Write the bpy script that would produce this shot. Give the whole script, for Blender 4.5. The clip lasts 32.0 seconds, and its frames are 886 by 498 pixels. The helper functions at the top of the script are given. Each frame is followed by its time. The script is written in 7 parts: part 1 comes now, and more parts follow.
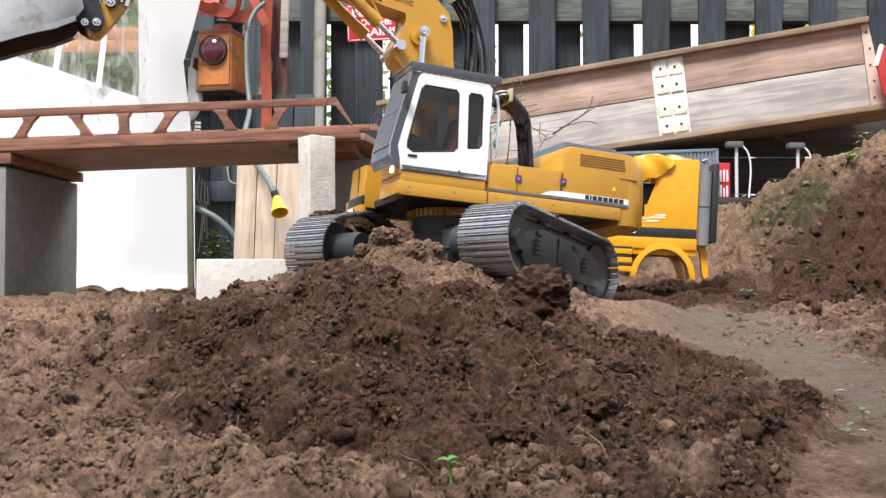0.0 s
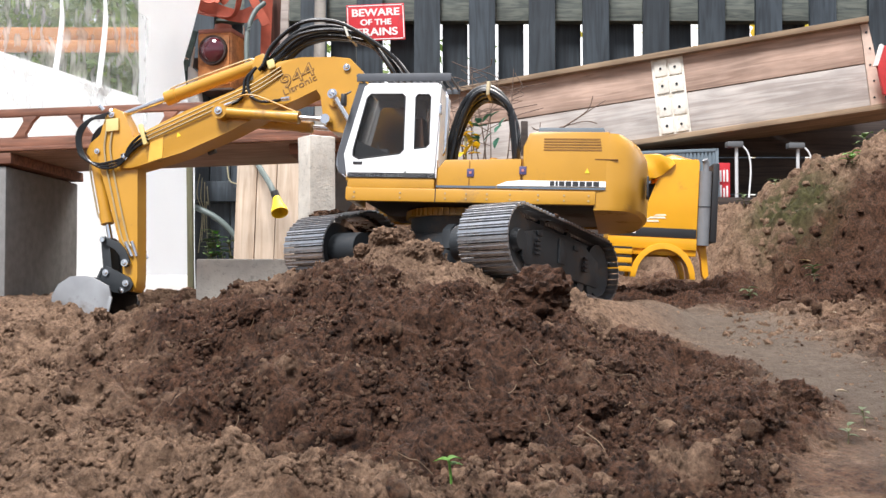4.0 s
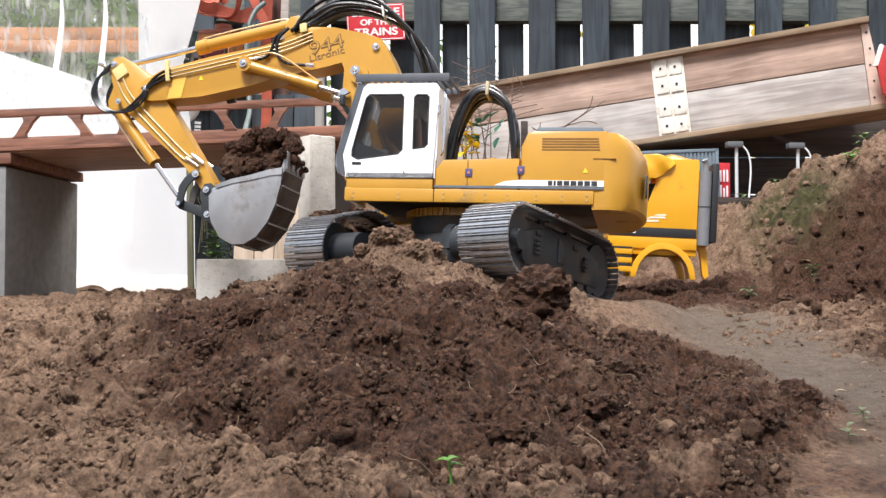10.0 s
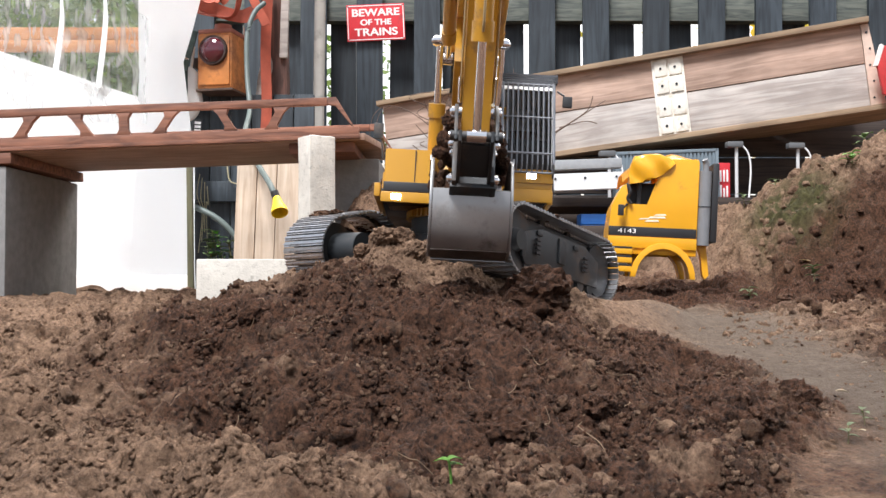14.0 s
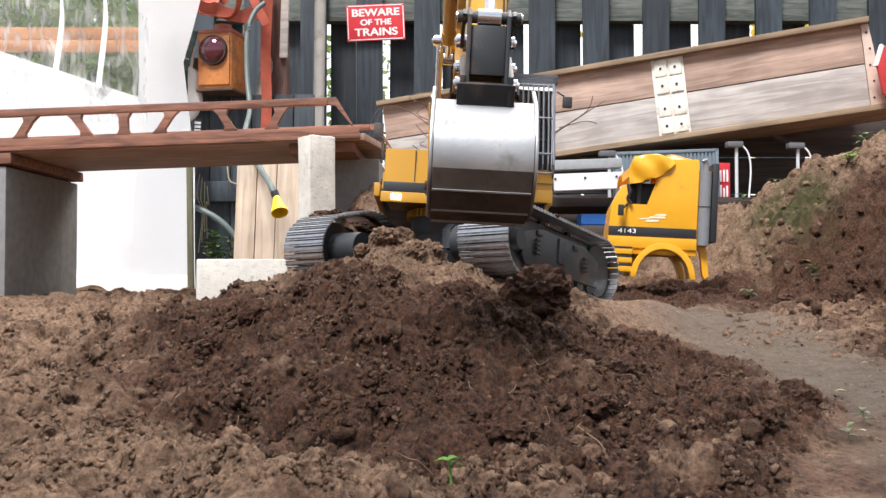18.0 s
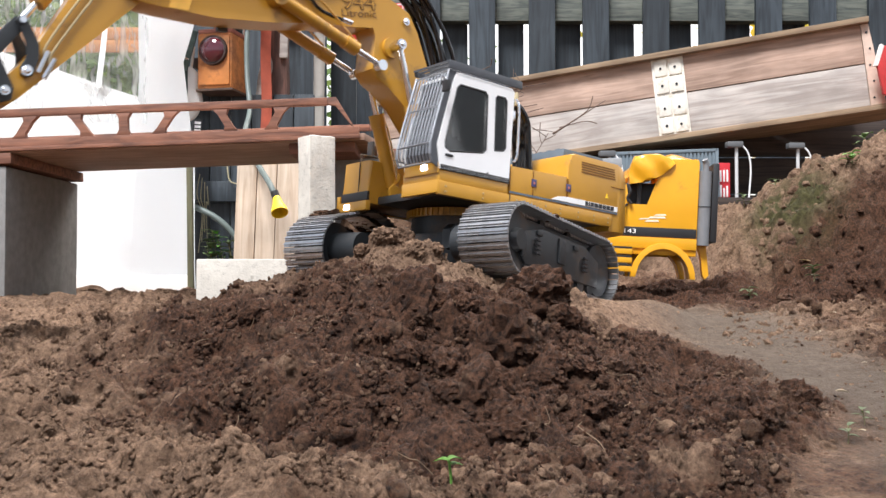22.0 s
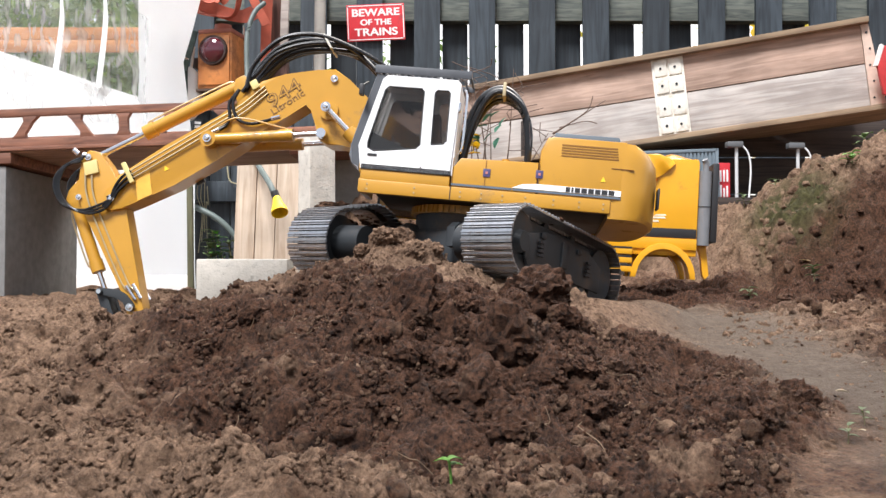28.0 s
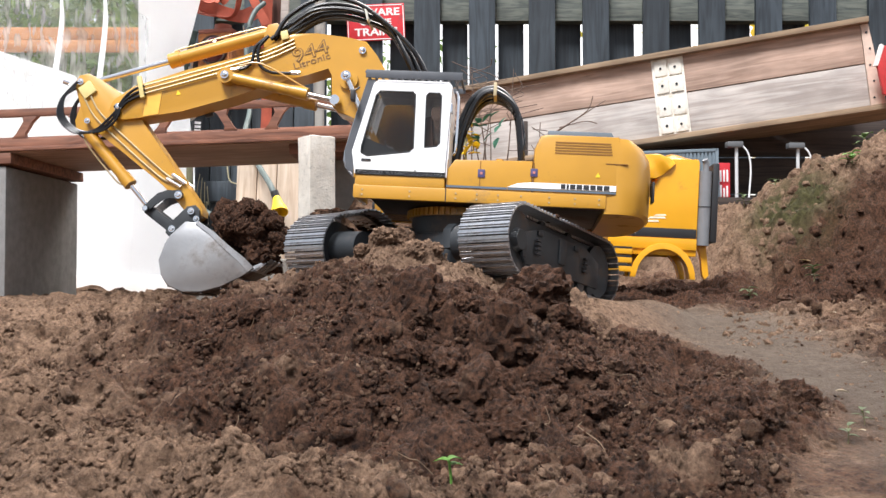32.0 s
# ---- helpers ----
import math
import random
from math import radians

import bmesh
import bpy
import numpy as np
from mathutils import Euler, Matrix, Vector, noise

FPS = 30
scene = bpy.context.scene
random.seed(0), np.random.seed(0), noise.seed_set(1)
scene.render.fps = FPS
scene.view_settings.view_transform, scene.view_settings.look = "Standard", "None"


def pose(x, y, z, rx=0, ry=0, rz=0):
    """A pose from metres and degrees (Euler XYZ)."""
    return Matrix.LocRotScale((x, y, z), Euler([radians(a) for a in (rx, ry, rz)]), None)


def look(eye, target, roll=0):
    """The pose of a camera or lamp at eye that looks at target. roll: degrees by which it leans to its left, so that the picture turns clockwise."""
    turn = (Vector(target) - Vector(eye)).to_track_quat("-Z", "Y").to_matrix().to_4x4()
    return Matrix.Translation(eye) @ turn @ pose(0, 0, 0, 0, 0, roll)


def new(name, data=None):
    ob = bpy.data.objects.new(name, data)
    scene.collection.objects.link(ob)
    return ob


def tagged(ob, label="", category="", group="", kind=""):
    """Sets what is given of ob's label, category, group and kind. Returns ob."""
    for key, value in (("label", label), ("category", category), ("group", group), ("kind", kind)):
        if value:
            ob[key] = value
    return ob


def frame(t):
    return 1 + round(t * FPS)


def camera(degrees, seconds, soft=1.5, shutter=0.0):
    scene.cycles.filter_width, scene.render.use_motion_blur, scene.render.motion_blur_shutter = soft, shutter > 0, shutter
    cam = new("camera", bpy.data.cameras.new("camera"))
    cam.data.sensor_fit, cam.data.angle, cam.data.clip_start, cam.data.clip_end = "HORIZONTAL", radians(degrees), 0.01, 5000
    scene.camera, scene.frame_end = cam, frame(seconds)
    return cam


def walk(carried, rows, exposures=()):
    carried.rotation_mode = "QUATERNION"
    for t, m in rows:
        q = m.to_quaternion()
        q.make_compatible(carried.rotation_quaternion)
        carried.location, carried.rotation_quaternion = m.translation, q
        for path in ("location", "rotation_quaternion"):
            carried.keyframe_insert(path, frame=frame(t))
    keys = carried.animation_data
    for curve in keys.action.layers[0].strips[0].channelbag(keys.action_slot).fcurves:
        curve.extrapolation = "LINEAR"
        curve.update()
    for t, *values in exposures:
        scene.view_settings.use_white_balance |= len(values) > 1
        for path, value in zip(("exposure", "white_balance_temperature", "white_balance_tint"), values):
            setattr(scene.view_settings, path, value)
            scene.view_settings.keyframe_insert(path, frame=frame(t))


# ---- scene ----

# ------------------------------------------------------------------ camera
cam = camera(50.8, 32.0, soft=1.45, shutter=0.5)
EYE = pose(0.0, 0.0, 0.14, 91.5, 0, 0)
walk(cam, [(0.0, EYE), (32.0, EYE)])

# ------------------------------------------------------------------ world, sun, exposure
scene.view_settings.exposure = 1.54
world = bpy.data.worlds.new("overcast_sky")
scene.world = world
world.use_nodes = True
wn = world.node_tree.nodes
wl = world.node_tree.links
wn.clear()
w_out = wn.new("ShaderNodeOutputWorld")
w_bg = wn.new("ShaderNodeBackground")
w_sky = wn.new("ShaderNodeTexSky")
w_sky.sky_type = "NISHITA"
w_sky.sun_disc = False
w_sky.sun_elevation = radians(59)
w_sky.sun_rotation = radians(25)
w_sky.air_density = 1.0
w_sky.dust_density = 6.0
w_sky.ozone_density = 0.6
w_hsv = wn.new("ShaderNodeHueSaturation")
w_hsv.inputs["Saturation"].default_value = 0.42
w_bg.inputs["Strength"].default_value = 0.108
wl.new(w_sky.outputs[0], w_hsv.inputs["Color"])
wl.new(w_hsv.outputs[0], w_bg.inputs[0])
wl.new(w_bg.outputs[0], w_out.inputs[0])
sun = new("sun", bpy.data.lights.new("sun", "SUN"))
sun.data.energy = 2.5
sun.data.angle = radians(20)
sun.data.color = (0.98, 0.98, 1.0)
sun.matrix_world = look((-0.8, -0.35, 2.9), (0, 1.2, 0.1))

# ------------------------------------------------------------------ materials
MATS = {}


def mat(name, color, rough=0.6, metal=0.0, var=0.12, scale=60.0, bump=0.0, bscale=200.0, dirt=None, dirt_amount=0.3, dirt_scale=18.0, rand=0.0, coat=0.0):
    """Principled surface: two scales of colour variation, optional dirt film and fine relief."""
    if name in MATS:
        return MATS[name]
    m = bpy.data.materials.new(name)
    m.use_nodes = True
    n, l = m.node_tree.nodes, m.node_tree.links
    b = n["Principled BSDF"]
    b.inputs["Roughness"].default_value = rough
    b.inputs["Metallic"].default_value = metal
    b.inputs["Coat Weight"].default_value = coat
    tc = n.new("ShaderNodeTexCoord")
    nz = n.new("ShaderNodeTexNoise")
    nz.inputs["Scale"].default_value = scale
    nz.inputs["Detail"].default_value = 6
    l.new(tc.outputs["Object"], nz.inputs["Vector"])
    rp = n.new("ShaderNodeValToRGB")
    rp.color_ramp.elements[0].position, rp.color_ramp.elements[1].position = 0.3, 0.7
    rp.color_ramp.elements[0].color = tuple(c * (1 - var) for c in color) + (1,)
    rp.color_ramp.elements[1].color = tuple(min(1, c * (1 + var)) for c in color) + (1,)
    l.new(nz.outputs[0], rp.inputs[0])
    col = rp.outputs[0]
    if rand:
        oi = n.new("ShaderNodeObjectInfo")
        hs = n.new("ShaderNodeHueSaturation")
        mr = n.new("ShaderNodeMapRange")
        mr.inputs["To Min"].default_value, mr.inputs["To Max"].default_value = 1 - rand, 1 + rand
        l.new(oi.outputs["Random"], mr.inputs[0])
        l.new(mr.outputs[0], hs.inputs["Value"])
        l.new(col, hs.inputs["Color"])
        col = hs.outputs[0]
    if dirt:
        nd = n.new("ShaderNodeTexNoise")
        nd.inputs["Scale"].default_value = dirt_scale
        nd.inputs["Detail"].default_value = 8
        nd.inputs["Roughness"].default_value = 0.7
        l.new(tc.outputs["Object"], nd.inputs["Vector"])
        rd = n.new("ShaderNodeValToRGB")
        rd.color_ramp.elements[0].position = 0.62 - dirt_amount * 0.35
        rd.color_ramp.elements[1].position = 0.78 - dirt_amount * 0.2
        l.new(nd.outputs[0], rd.inputs[0])
        mx = n.new("ShaderNodeMix")
        mx.data_type = "RGBA"
        l.new(rd.outputs[0], mx.inputs[0])
        l.new(col, mx.inputs[6])
        mx.inputs[7].default_value = tuple(dirt) + (1,)
        col = mx.outputs[2]
        mm = n.new("ShaderNodeMath")
        mm.operation = "MULTIPLY_ADD"
        l.new(rd.outputs[0], mm.inputs[0])
        mm.inputs[1].default_value = 0.9 - rough
        mm.inputs[2].default_value = rough
        l.new(mm.outputs[0], b.inputs["Roughness"])
    l.new(col, b.inputs["Base Color"])
    if bump:
        nb = n.new("ShaderNodeTexNoise")
        nb.inputs["Scale"].default_value = bscale
        nb.inputs["Detail"].default_value = 8
        l.new(tc.outputs["Object"], nb.inputs["Vector"])
        bp = n.new("ShaderNodeBump")
        bp.inputs["Strength"].default_value = bump
        bp.inputs["Distance"].default_value = 0.002
        l.new(nb.outputs[0], bp.inputs["Height"])
        l.new(bp.outputs[0], b.inputs["Normal"])
    MATS[name] = m
    return m


def wood_mat(name, color, dark, stretch=(1, 14, 14), scale=6.0, rough=0.8, rand=0.12, knots=True):
    """Weathered plank: grain drawn out along local x, stains, optional knots."""
    if name in MATS:
        return MATS[name]
    m = bpy.data.materials.new(name)
    m.use_nodes = True
    n, l = m.node_tree.nodes, m.node_tree.links
    b = n["Principled BSDF"]
    b.inputs["Roughness"].default_value = rough
    tc = n.new("ShaderNodeTexCoord")
    mp = n.new("ShaderNodeMapping")
    mp.inputs["Scale"].default_value = stretch
    oi = n.new("ShaderNodeObjectInfo")
    l.new(tc.outputs["Object"], mp.inputs["Vector"])
    cx = n.new("ShaderNodeCombineXYZ")
    ml = n.new("ShaderNodeMath")
    ml.operation = "MULTIPLY"
    ml.inputs[1].default_value = 37.0
    l.new(oi.outputs["Random"], ml.inputs[0])
    l.new(ml.outputs[0], cx.inputs[0])
    l.new(ml.outputs[0], cx.inputs[2])
    l.new(cx.outputs[0], mp.inputs["Location"])
    g = n.new("ShaderNodeTexNoise")
    g.inputs["Scale"].default_value = scale
    g.inputs["Detail"].default_value = 10
    g.inputs["Distortion"].default_value = 1.2
    l.new(mp.outputs[0], g.inputs["Vector"])
    rp = n.new("ShaderNodeValToRGB")
    rp.color_ramp.elements[0].position, rp.color_ramp.elements[1].position = 0.36, 0.62
    rp.color_ramp.elements[0].color = tuple(dark) + (1,)
    rp.color_ramp.elements[1].color = tuple(color) + (1,)
    l.new(g.outputs[0], rp.inputs[0])
    s = n.new("ShaderNodeTexNoise")
    s.inputs["Scale"].default_value = 9
    s.inputs["Detail"].default_value = 5
    l.new(tc.outputs["Object"], s.inputs["Vector"])
    hs = n.new("ShaderNodeHueSaturation")
    mr = n.new("ShaderNodeMapRange")
    mr.inputs["From Min"].default_value, mr.inputs["From Max"].default_value = 0.3, 0.7
    mr.inputs["To Min"].default_value, mr.inputs["To Max"].default_value = 0.78, 1.15
    l.new(s.outputs[0], mr.inputs[0])
    mv = n.new("ShaderNodeMath")
    mv.operation = "MULTIPLY"
    m2 = n.new("ShaderNodeMapRange")
    m2.inputs["To Min"].default_value, m2.inputs["To Max"].default_value = 1 - rand, 1 + rand
    l.new(oi.outputs["Random"], m2.inputs[0])
    l.new(mr.outputs[0], mv.inputs[0])
    l.new(m2.outputs[0], mv.inputs[1])
    l.new(mv.outputs[0], hs.inputs["Value"])
    l.new(rp.outputs[0], hs.inputs["Color"])
    l.new(hs.outputs[0], b.inputs["Base Color"])
    bp = n.new("ShaderNodeBump")
    bp.inputs["Strength"].default_value = 0.35
    bp.inputs["Distance"].default_value = 0.003
    l.new(g.outputs[0], bp.inputs["Height"])
    l.new(bp.outputs[0], b.inputs["Normal"])
    MATS[name] = m
    return m


def glass_mat(name, color, rough=0.05, alpha_mix=0.5):
    if name in MATS:
        return MATS[name]
    m = bpy.data.materials.new(name)
    m.use_nodes = True
    n, l = m.node_tree.nodes, m.node_tree.links
    n.remove(n["Principled BSDF"])
    tr = n.new("ShaderNodeBsdfTransparent")
    tr.inputs[0].default_value = tuple(color) + (1,)
    gl = n.new("ShaderNodeBsdfGlossy")
    gl.inputs["Roughness"].default_value = rough
    fr = n.new("ShaderNodeFresnel")
    fr.inputs[0].default_value = 1.5
    ad = n.new("ShaderNodeMath")
    ad.operation = "ADD"
    ad.inputs[1].default_value = alpha_mix
    l.new(fr.outputs[0], ad.inputs[0])
    mx = n.new("ShaderNodeMixShader")
    l.new(ad.outputs[0], mx.inputs[0])
    l.new(tr.outputs[0], mx.inputs[1])
    l.new(gl.outputs[0], mx.inputs[2])
    l.new(mx.outputs[0], n["Material Output"].inputs[0])
    MATS[name] = m
    return m


def glow_mat(name, color, strength):
    if name in MATS:
        return MATS[name]
    m = bpy.data.materials.new(name)
    m.use_nodes = True
    b = m.node_tree.nodes["Principled BSDF"]
    b.inputs["Base Color"].default_value = tuple(color) + (1,)
    b.inputs["Emission Color"].default_value = tuple(color) + (1,)
    b.inputs["Emission Strength"].default_value = strength
    MATS[name] = m
    return m


SOIL_DUST = (0.11, 0.072, 0.048)
YELLOW = mat("machine_yellow", (0.47, 0.237, 0.025), 0.33, var=0.05, scale=25, dirt=SOIL_DUST, dirt_amount=0.1, coat=0.15)
WHITE = mat("cab_white", (0.8, 0.8, 0.8), 0.35, var=0.02, dirt=SOIL_DUST, dirt_amount=0.03, coat=0.2)
DARK = mat("dark_grey_paint", (0.017, 0.02, 0.023), 0.5, var=0.12, dirt=SOIL_DUST, dirt_amount=0.25)
BLACK = mat("black_plastic", (0.018, 0.018, 0.02), 0.45, var=0.1)
RUBBER = mat("black_hose_rubber", (0.005, 0.005, 0.006), 0.27, var=0.1)
STEEL = mat("worn_track_steel", (0.5, 0.51, 0.53), 0.34, 1.0, var=0.2, scale=80, dirt=SOIL_DUST, dirt_amount=0.22, dirt_scale=45, bump=0.1)
BUCKET = mat("worn_bucket_steel", (0.36, 0.36, 0.365), 0.4, 0.7, var=0.14, scale=22, dirt=(0.1, 0.075, 0.055), dirt_amount=0.22, dirt_scale=20, bump=0.06)
BUCKET_PLATE = mat("soil_stained_steel", (0.085, 0.066, 0.056), 0.48, 0.35, var=0.3, scale=30, dirt=(0.06, 0.04, 0.03), dirt_amount=0.45, dirt_scale=22, bump=0.15)
CHROME = mat("chrome_rod", (0.75, 0.75, 0.77), 0.15, 1.0, var=0.03)
BRASS = mat("dull_pipe_metal", (0.45, 0.35, 0.2), 0.4, 0.55, var=0.1)
BLUEGREY = mat("blue_grey_plastic", (0.09, 0.115, 0.14), 0.5, var=0.1)
CONCRETE = mat("cast_concrete", (0.56, 0.53, 0.475), 0.9, var=0.12, scale=45, bump=0.4, bscale=300, dirt=(0.25, 0.235, 0.205), dirt_amount=0.22, dirt_scale=95)
CONCRETE_DARK = mat("grey_concrete_pier", (0.21, 0.206, 0.2), 0.9, var=0.14, scale=60, bump=0.35, bscale=200, dirt=(0.12, 0.12, 0.11), dirt_amount=0.25, dirt_scale=8)
TARP = mat("white_tarpaulin", (0.92, 0.92, 0.92), 0.55, var=0.02, scale=4)


def tarp_glow():
    m = TARP
    n, l = m.node_tree.nodes, m.node_tree.links
    b = n["Principled BSDF"]
    t = n.new("ShaderNodeBsdfTranslucent")
    t.inputs[0].default_value = (0.9, 0.92, 0.92, 1)
    mx = n.new("ShaderNodeMixShader")
    mx.inputs[0].default_value = 0.2
    l.new(b.outputs[0], mx.inputs[1])
    l.new(t.outputs[0], mx.inputs[2])
    l.new(mx.outputs[0], n["Material Output"].inputs[0])


tarp_glow()
RUST_WOOD = wood_mat("brown_stained_wood", (0.25, 0.105, 0.062), (0.12, 0.05, 0.032), (3, 20, 20), 4.0, 0.7, 0.05)
PINK_PLANK = wood_mat("reddish_weathered_plank", (0.46, 0.32, 0.25), (0.3, 0.2, 0.15), (1, 12, 12), 5.0)
GREY_PLANK = wood_mat("grey_weathered_plank", (0.52, 0.47, 0.43), (0.36, 0.31, 0.28), (1, 12, 12), 5.0)
TRIM_PLANK = wood_mat("brown_trim_plank", (0.3, 0.21, 0.13), (0.18, 0.12, 0.075), (1, 12, 12), 5.0)
PALE_BOARD = wood_mat("pale_bare_board", (0.62, 0.5, 0.385), (0.45, 0.335, 0.24), (14, 14, 1.2), 4.0)
FENCE_WOOD = wood_mat("blue_black_fence_paint", (0.034, 0.045, 0.055), (0.014, 0.02, 0.026), (16, 16, 1.2), 3.0, 0.55, 0.3)
GREEN_RAIL = wood_mat("mossy_fence_rail", (0.12, 0.13, 0.11), (0.05, 0.06, 0.055), (2, 16, 16), 4.0)
POST_WOOD = wood_mat("weathered_brown_post", (0.16, 0.1, 0.07), (0.07, 0.045, 0.035), (16, 16, 1.4), 4.0)


# ------------------------------------------------------------------ mesh helpers
def finish(bm, name, material, smooth=False):
    bmesh.ops.recalc_face_normals(bm, faces=bm.faces)
    me = bpy.data.meshes.new(name)
    bm.to_mesh(me)
    bm.free()
    if material:
        for mm in (material if isinstance(material, (list, tuple)) else (material,)):
            me.materials.append(mm)
    if smooth:
        me.polygons.foreach_set("use_smooth", [True] * len(me.polygons))
        me.set_sharp_from_angle(angle=radians(38))
    return me


def part(name, bm, material, parent=None, label="", m=None, smooth=True):
    """One mesh object under a thing or a part."""
    ob = new(name, finish(bm, name, material, smooth))
    if parent is not None:
        ob.parent = parent
    if m is not None:
        ob.matrix_basis = m
    if label:
        tagged(ob, label)
    return ob


def share(name, me, parent, m):
    ob = new(name, me)
    ob.parent = parent
    ob.matrix_basis = m
    return ob


def thing(name, label, category, m=None, group="", kind=""):
    ob = new(name)
    ob.empty_display_size = 0.05
    if m is not None:
        ob.matrix_basis = m
    return tagged(ob, label, category, group, kind)


def add_box(bm, lo, hi, bevel=0.0, m=None):
    r = bmesh.ops.create_cube(bm, size=1.0)
    vs = r["verts"]
    c = [(a + b) / 2 for a, b in zip(lo, hi)]
    s = [b - a for a, b in zip(lo, hi)]
    for v in vs:
        v.co = Vector((v.co.x * s[0] + c[0], v.co.y * s[1] + c[1], v.co.z * s[2] + c[2]))
    if bevel:
        es = list({e for v in vs for e in v.link_edges})
        rb = bmesh.ops.bevel(bm, geom=es, offset=bevel, segments=2, affect="EDGES", profile=0.6)
        vs = list({v for f in rb["faces"] for v in f.verts} | {v for v in vs if v.is_valid})
    if m is not None:
        for v in vs:
            v.co = m @ v.co
    return vs


def box(lo, hi, bevel=0.0, m=None):
    bm = bmesh.new()
    add_box(bm, lo, hi, bevel, m)
    return bm


def add_prism(bm, outline, y0, y1, bevel=0.0):
    """Extrude an outline in the xz plane between two y's."""
    a = [bm.verts.new((x, y0, z)) for x, z in outline]
    b = [bm.verts.new((x, y1, z)) for x, z in outline]
    fa = bm.faces.new(a)
    fb = bm.faces.new(list(reversed(b)))
    k = len(a)
    side = [bm.faces.new((a[i], b[i], b[(i + 1) % k], a[(i + 1) % k])) for i in range(k)]
    if bevel:
        es = list(set(fa.edges) | set(fb.edges))
        bmesh.ops.bevel(bm, geom=es, offset=bevel, segments=2, affect="EDGES", profile=0.6)
    return side


def prism(outline, y0, y1, bevel=0.0):
    bm = bmesh.new()
    add_prism(bm, outline, y0, y1, bevel)
    return bm


def add_rod(bm, a, b, r, r2=None, seg=14, caps=True):
    a, b = Vector(a), Vector(b)
    d = b - a
    q = d.to_track_quat("Z", "Y").to_matrix().to_4x4()
    bmesh.ops.create_cone(bm, cap_ends=caps, segments=seg, radius1=r, radius2=r if r2 is None else r2, depth=d.length, matrix=Matrix.Translation((a + b) / 2) @ q)


def rod(a, b, r, r2=None, seg=14):
    bm = bmesh.new()
    add_rod(bm, a, b, r, r2, seg)
    return bm


def add_ball(bm, c, r, sub=2, sx=1, sy=1, sz=1):
    bmesh.ops.create_icosphere(bm, subdivisions=sub, radius=r, matrix=Matrix.Translation(c) @ Matrix.Diagonal((sx, sy, sz, 1)))


def smooth_path(points, steps=6):
    """Catmull-Rom through the points."""
    p = [Vector(q) for q in points]
    p = [p[0] * 2 - p[1]] + p + [p[-1] * 2 - p[-2]]
    out = []
    for i in range(1, len(p) - 2):
        for k in range(steps):
            t = k / steps
            out.append(0.5 * ((2 * p[i]) + (p[i + 1] - p[i - 1]) * t + (2 * p[i - 1] - 5 * p[i] + 4 * p[i + 1] - p[i + 2]) * t * t + (3 * p[i] - p[i - 1] - 3 * p[i + 1] + p[i + 2]) * t ** 3))
    out.append(p[-2])
    return out


def add_tube(bm, points, r, seg=8, steps=6, flat=1.0):
    pts = smooth_path(points, steps)
    rings = []
    up = Vector((0.13, 0.21, 0.97)).normalized()
    for i, c in enumerate(pts):
        d = (pts[min(i + 1, len(pts) - 1)] - pts[max(i - 1, 0)]).normalized()
        a = d.cross(up)
        if a.length < 0.05:
            a = d.cross(Vector((0, 1, 0)))
        a.normalize()
        b = d.cross(a)
        rr = r(i / (len(pts) - 1)) if callable(r) else r
        rings.append([bm.verts.new(c + a * math.cos(2 * math.pi * k / seg) * rr + b * math.sin(2 * math.pi * k / seg) * rr * flat) for k in range(seg)])
    for u, v in zip(rings, rings[1:]):
        for k in range(seg):
            bm.faces.new((u[k], u[(k + 1) % seg], v[(k + 1) % seg], v[k]))
    bm.faces.new(list(reversed(rings[0])))
    bm.faces.new(rings[-1])


def tube(points, r, seg=8, steps=6, flat=1.0):
    bm = bmesh.new()
    add_tube(bm, points, r, seg, steps, flat)
    return bm


def text_part(name, body, size, material, parent, m, label="", extrude=0.0004, width=1.0, swell=0.0):
    """Letters cut from thin sheet with the built-in font."""
    cu = bpy.data.curves.new(name, "FONT")
    cu.body, cu.size, cu.extrude, cu.offset = body, size, extrude, swell
    cu.align_x, cu.align_y = "CENTER", "CENTER"
    tmp = bpy.data.objects.new(name, cu)
    scene.collection.objects.link(tmp)
    dg = bpy.context.evaluated_depsgraph_get()
    me = bpy.data.meshes.new_from_object(tmp.evaluated_get(dg))
    bpy.data.objects.remove(tmp)
    me.transform(Matrix.Diagonal((width, 1, 1, 1)))
    me.materials.clear()
    me.materials.append(material)
    ob = new(name, me)
    ob.parent = parent
    ob.matrix_basis = m
    if label:
        tagged(ob, label)
    return ob


# ------------------------------------------------------------------ the machine's stand: origin on the swing axis, tilted by the slope
STAND = Matrix(((-0.9987, 0.0056, 0.0512, 0.0195), (-0.0013, -0.9965, 0.0835, 1.1996), (0.0514, 0.0833, 0.9952, 0.1714), (0, 0, 0, 1)))


# ------------------------------------------------------------------ ground: one sheet with banks, a dug mound and clumps
def lattice(ix, iy, seed):
    h = np.sin(ix * 127.1 + iy * 311.7 + seed * 74.7) * 43758.5453
    return h - np.floor(h)


def vnoise(x, y, seed=0):
    ix, iy = np.floor(x), np.floor(y)
    fx, fy = x - ix, y - iy
    fx, fy = fx * fx * (3 - 2 * fx), fy * fy * (3 - 2 * fy)
    a, b = lattice(ix, iy, seed), lattice(ix + 1, iy, seed)
    c, d = lattice(ix, iy + 1, seed), lattice(ix + 1, iy + 1, seed)
    return (a * (1 - fx) + b * fx) * (1 - fy) + (c * (1 - fx) + d * fx) * fy


def sstep(a, b, x):
    t = np.clip((x - a) / (b - a), 0, 1)
    return t * t * (3 - 2 * t)


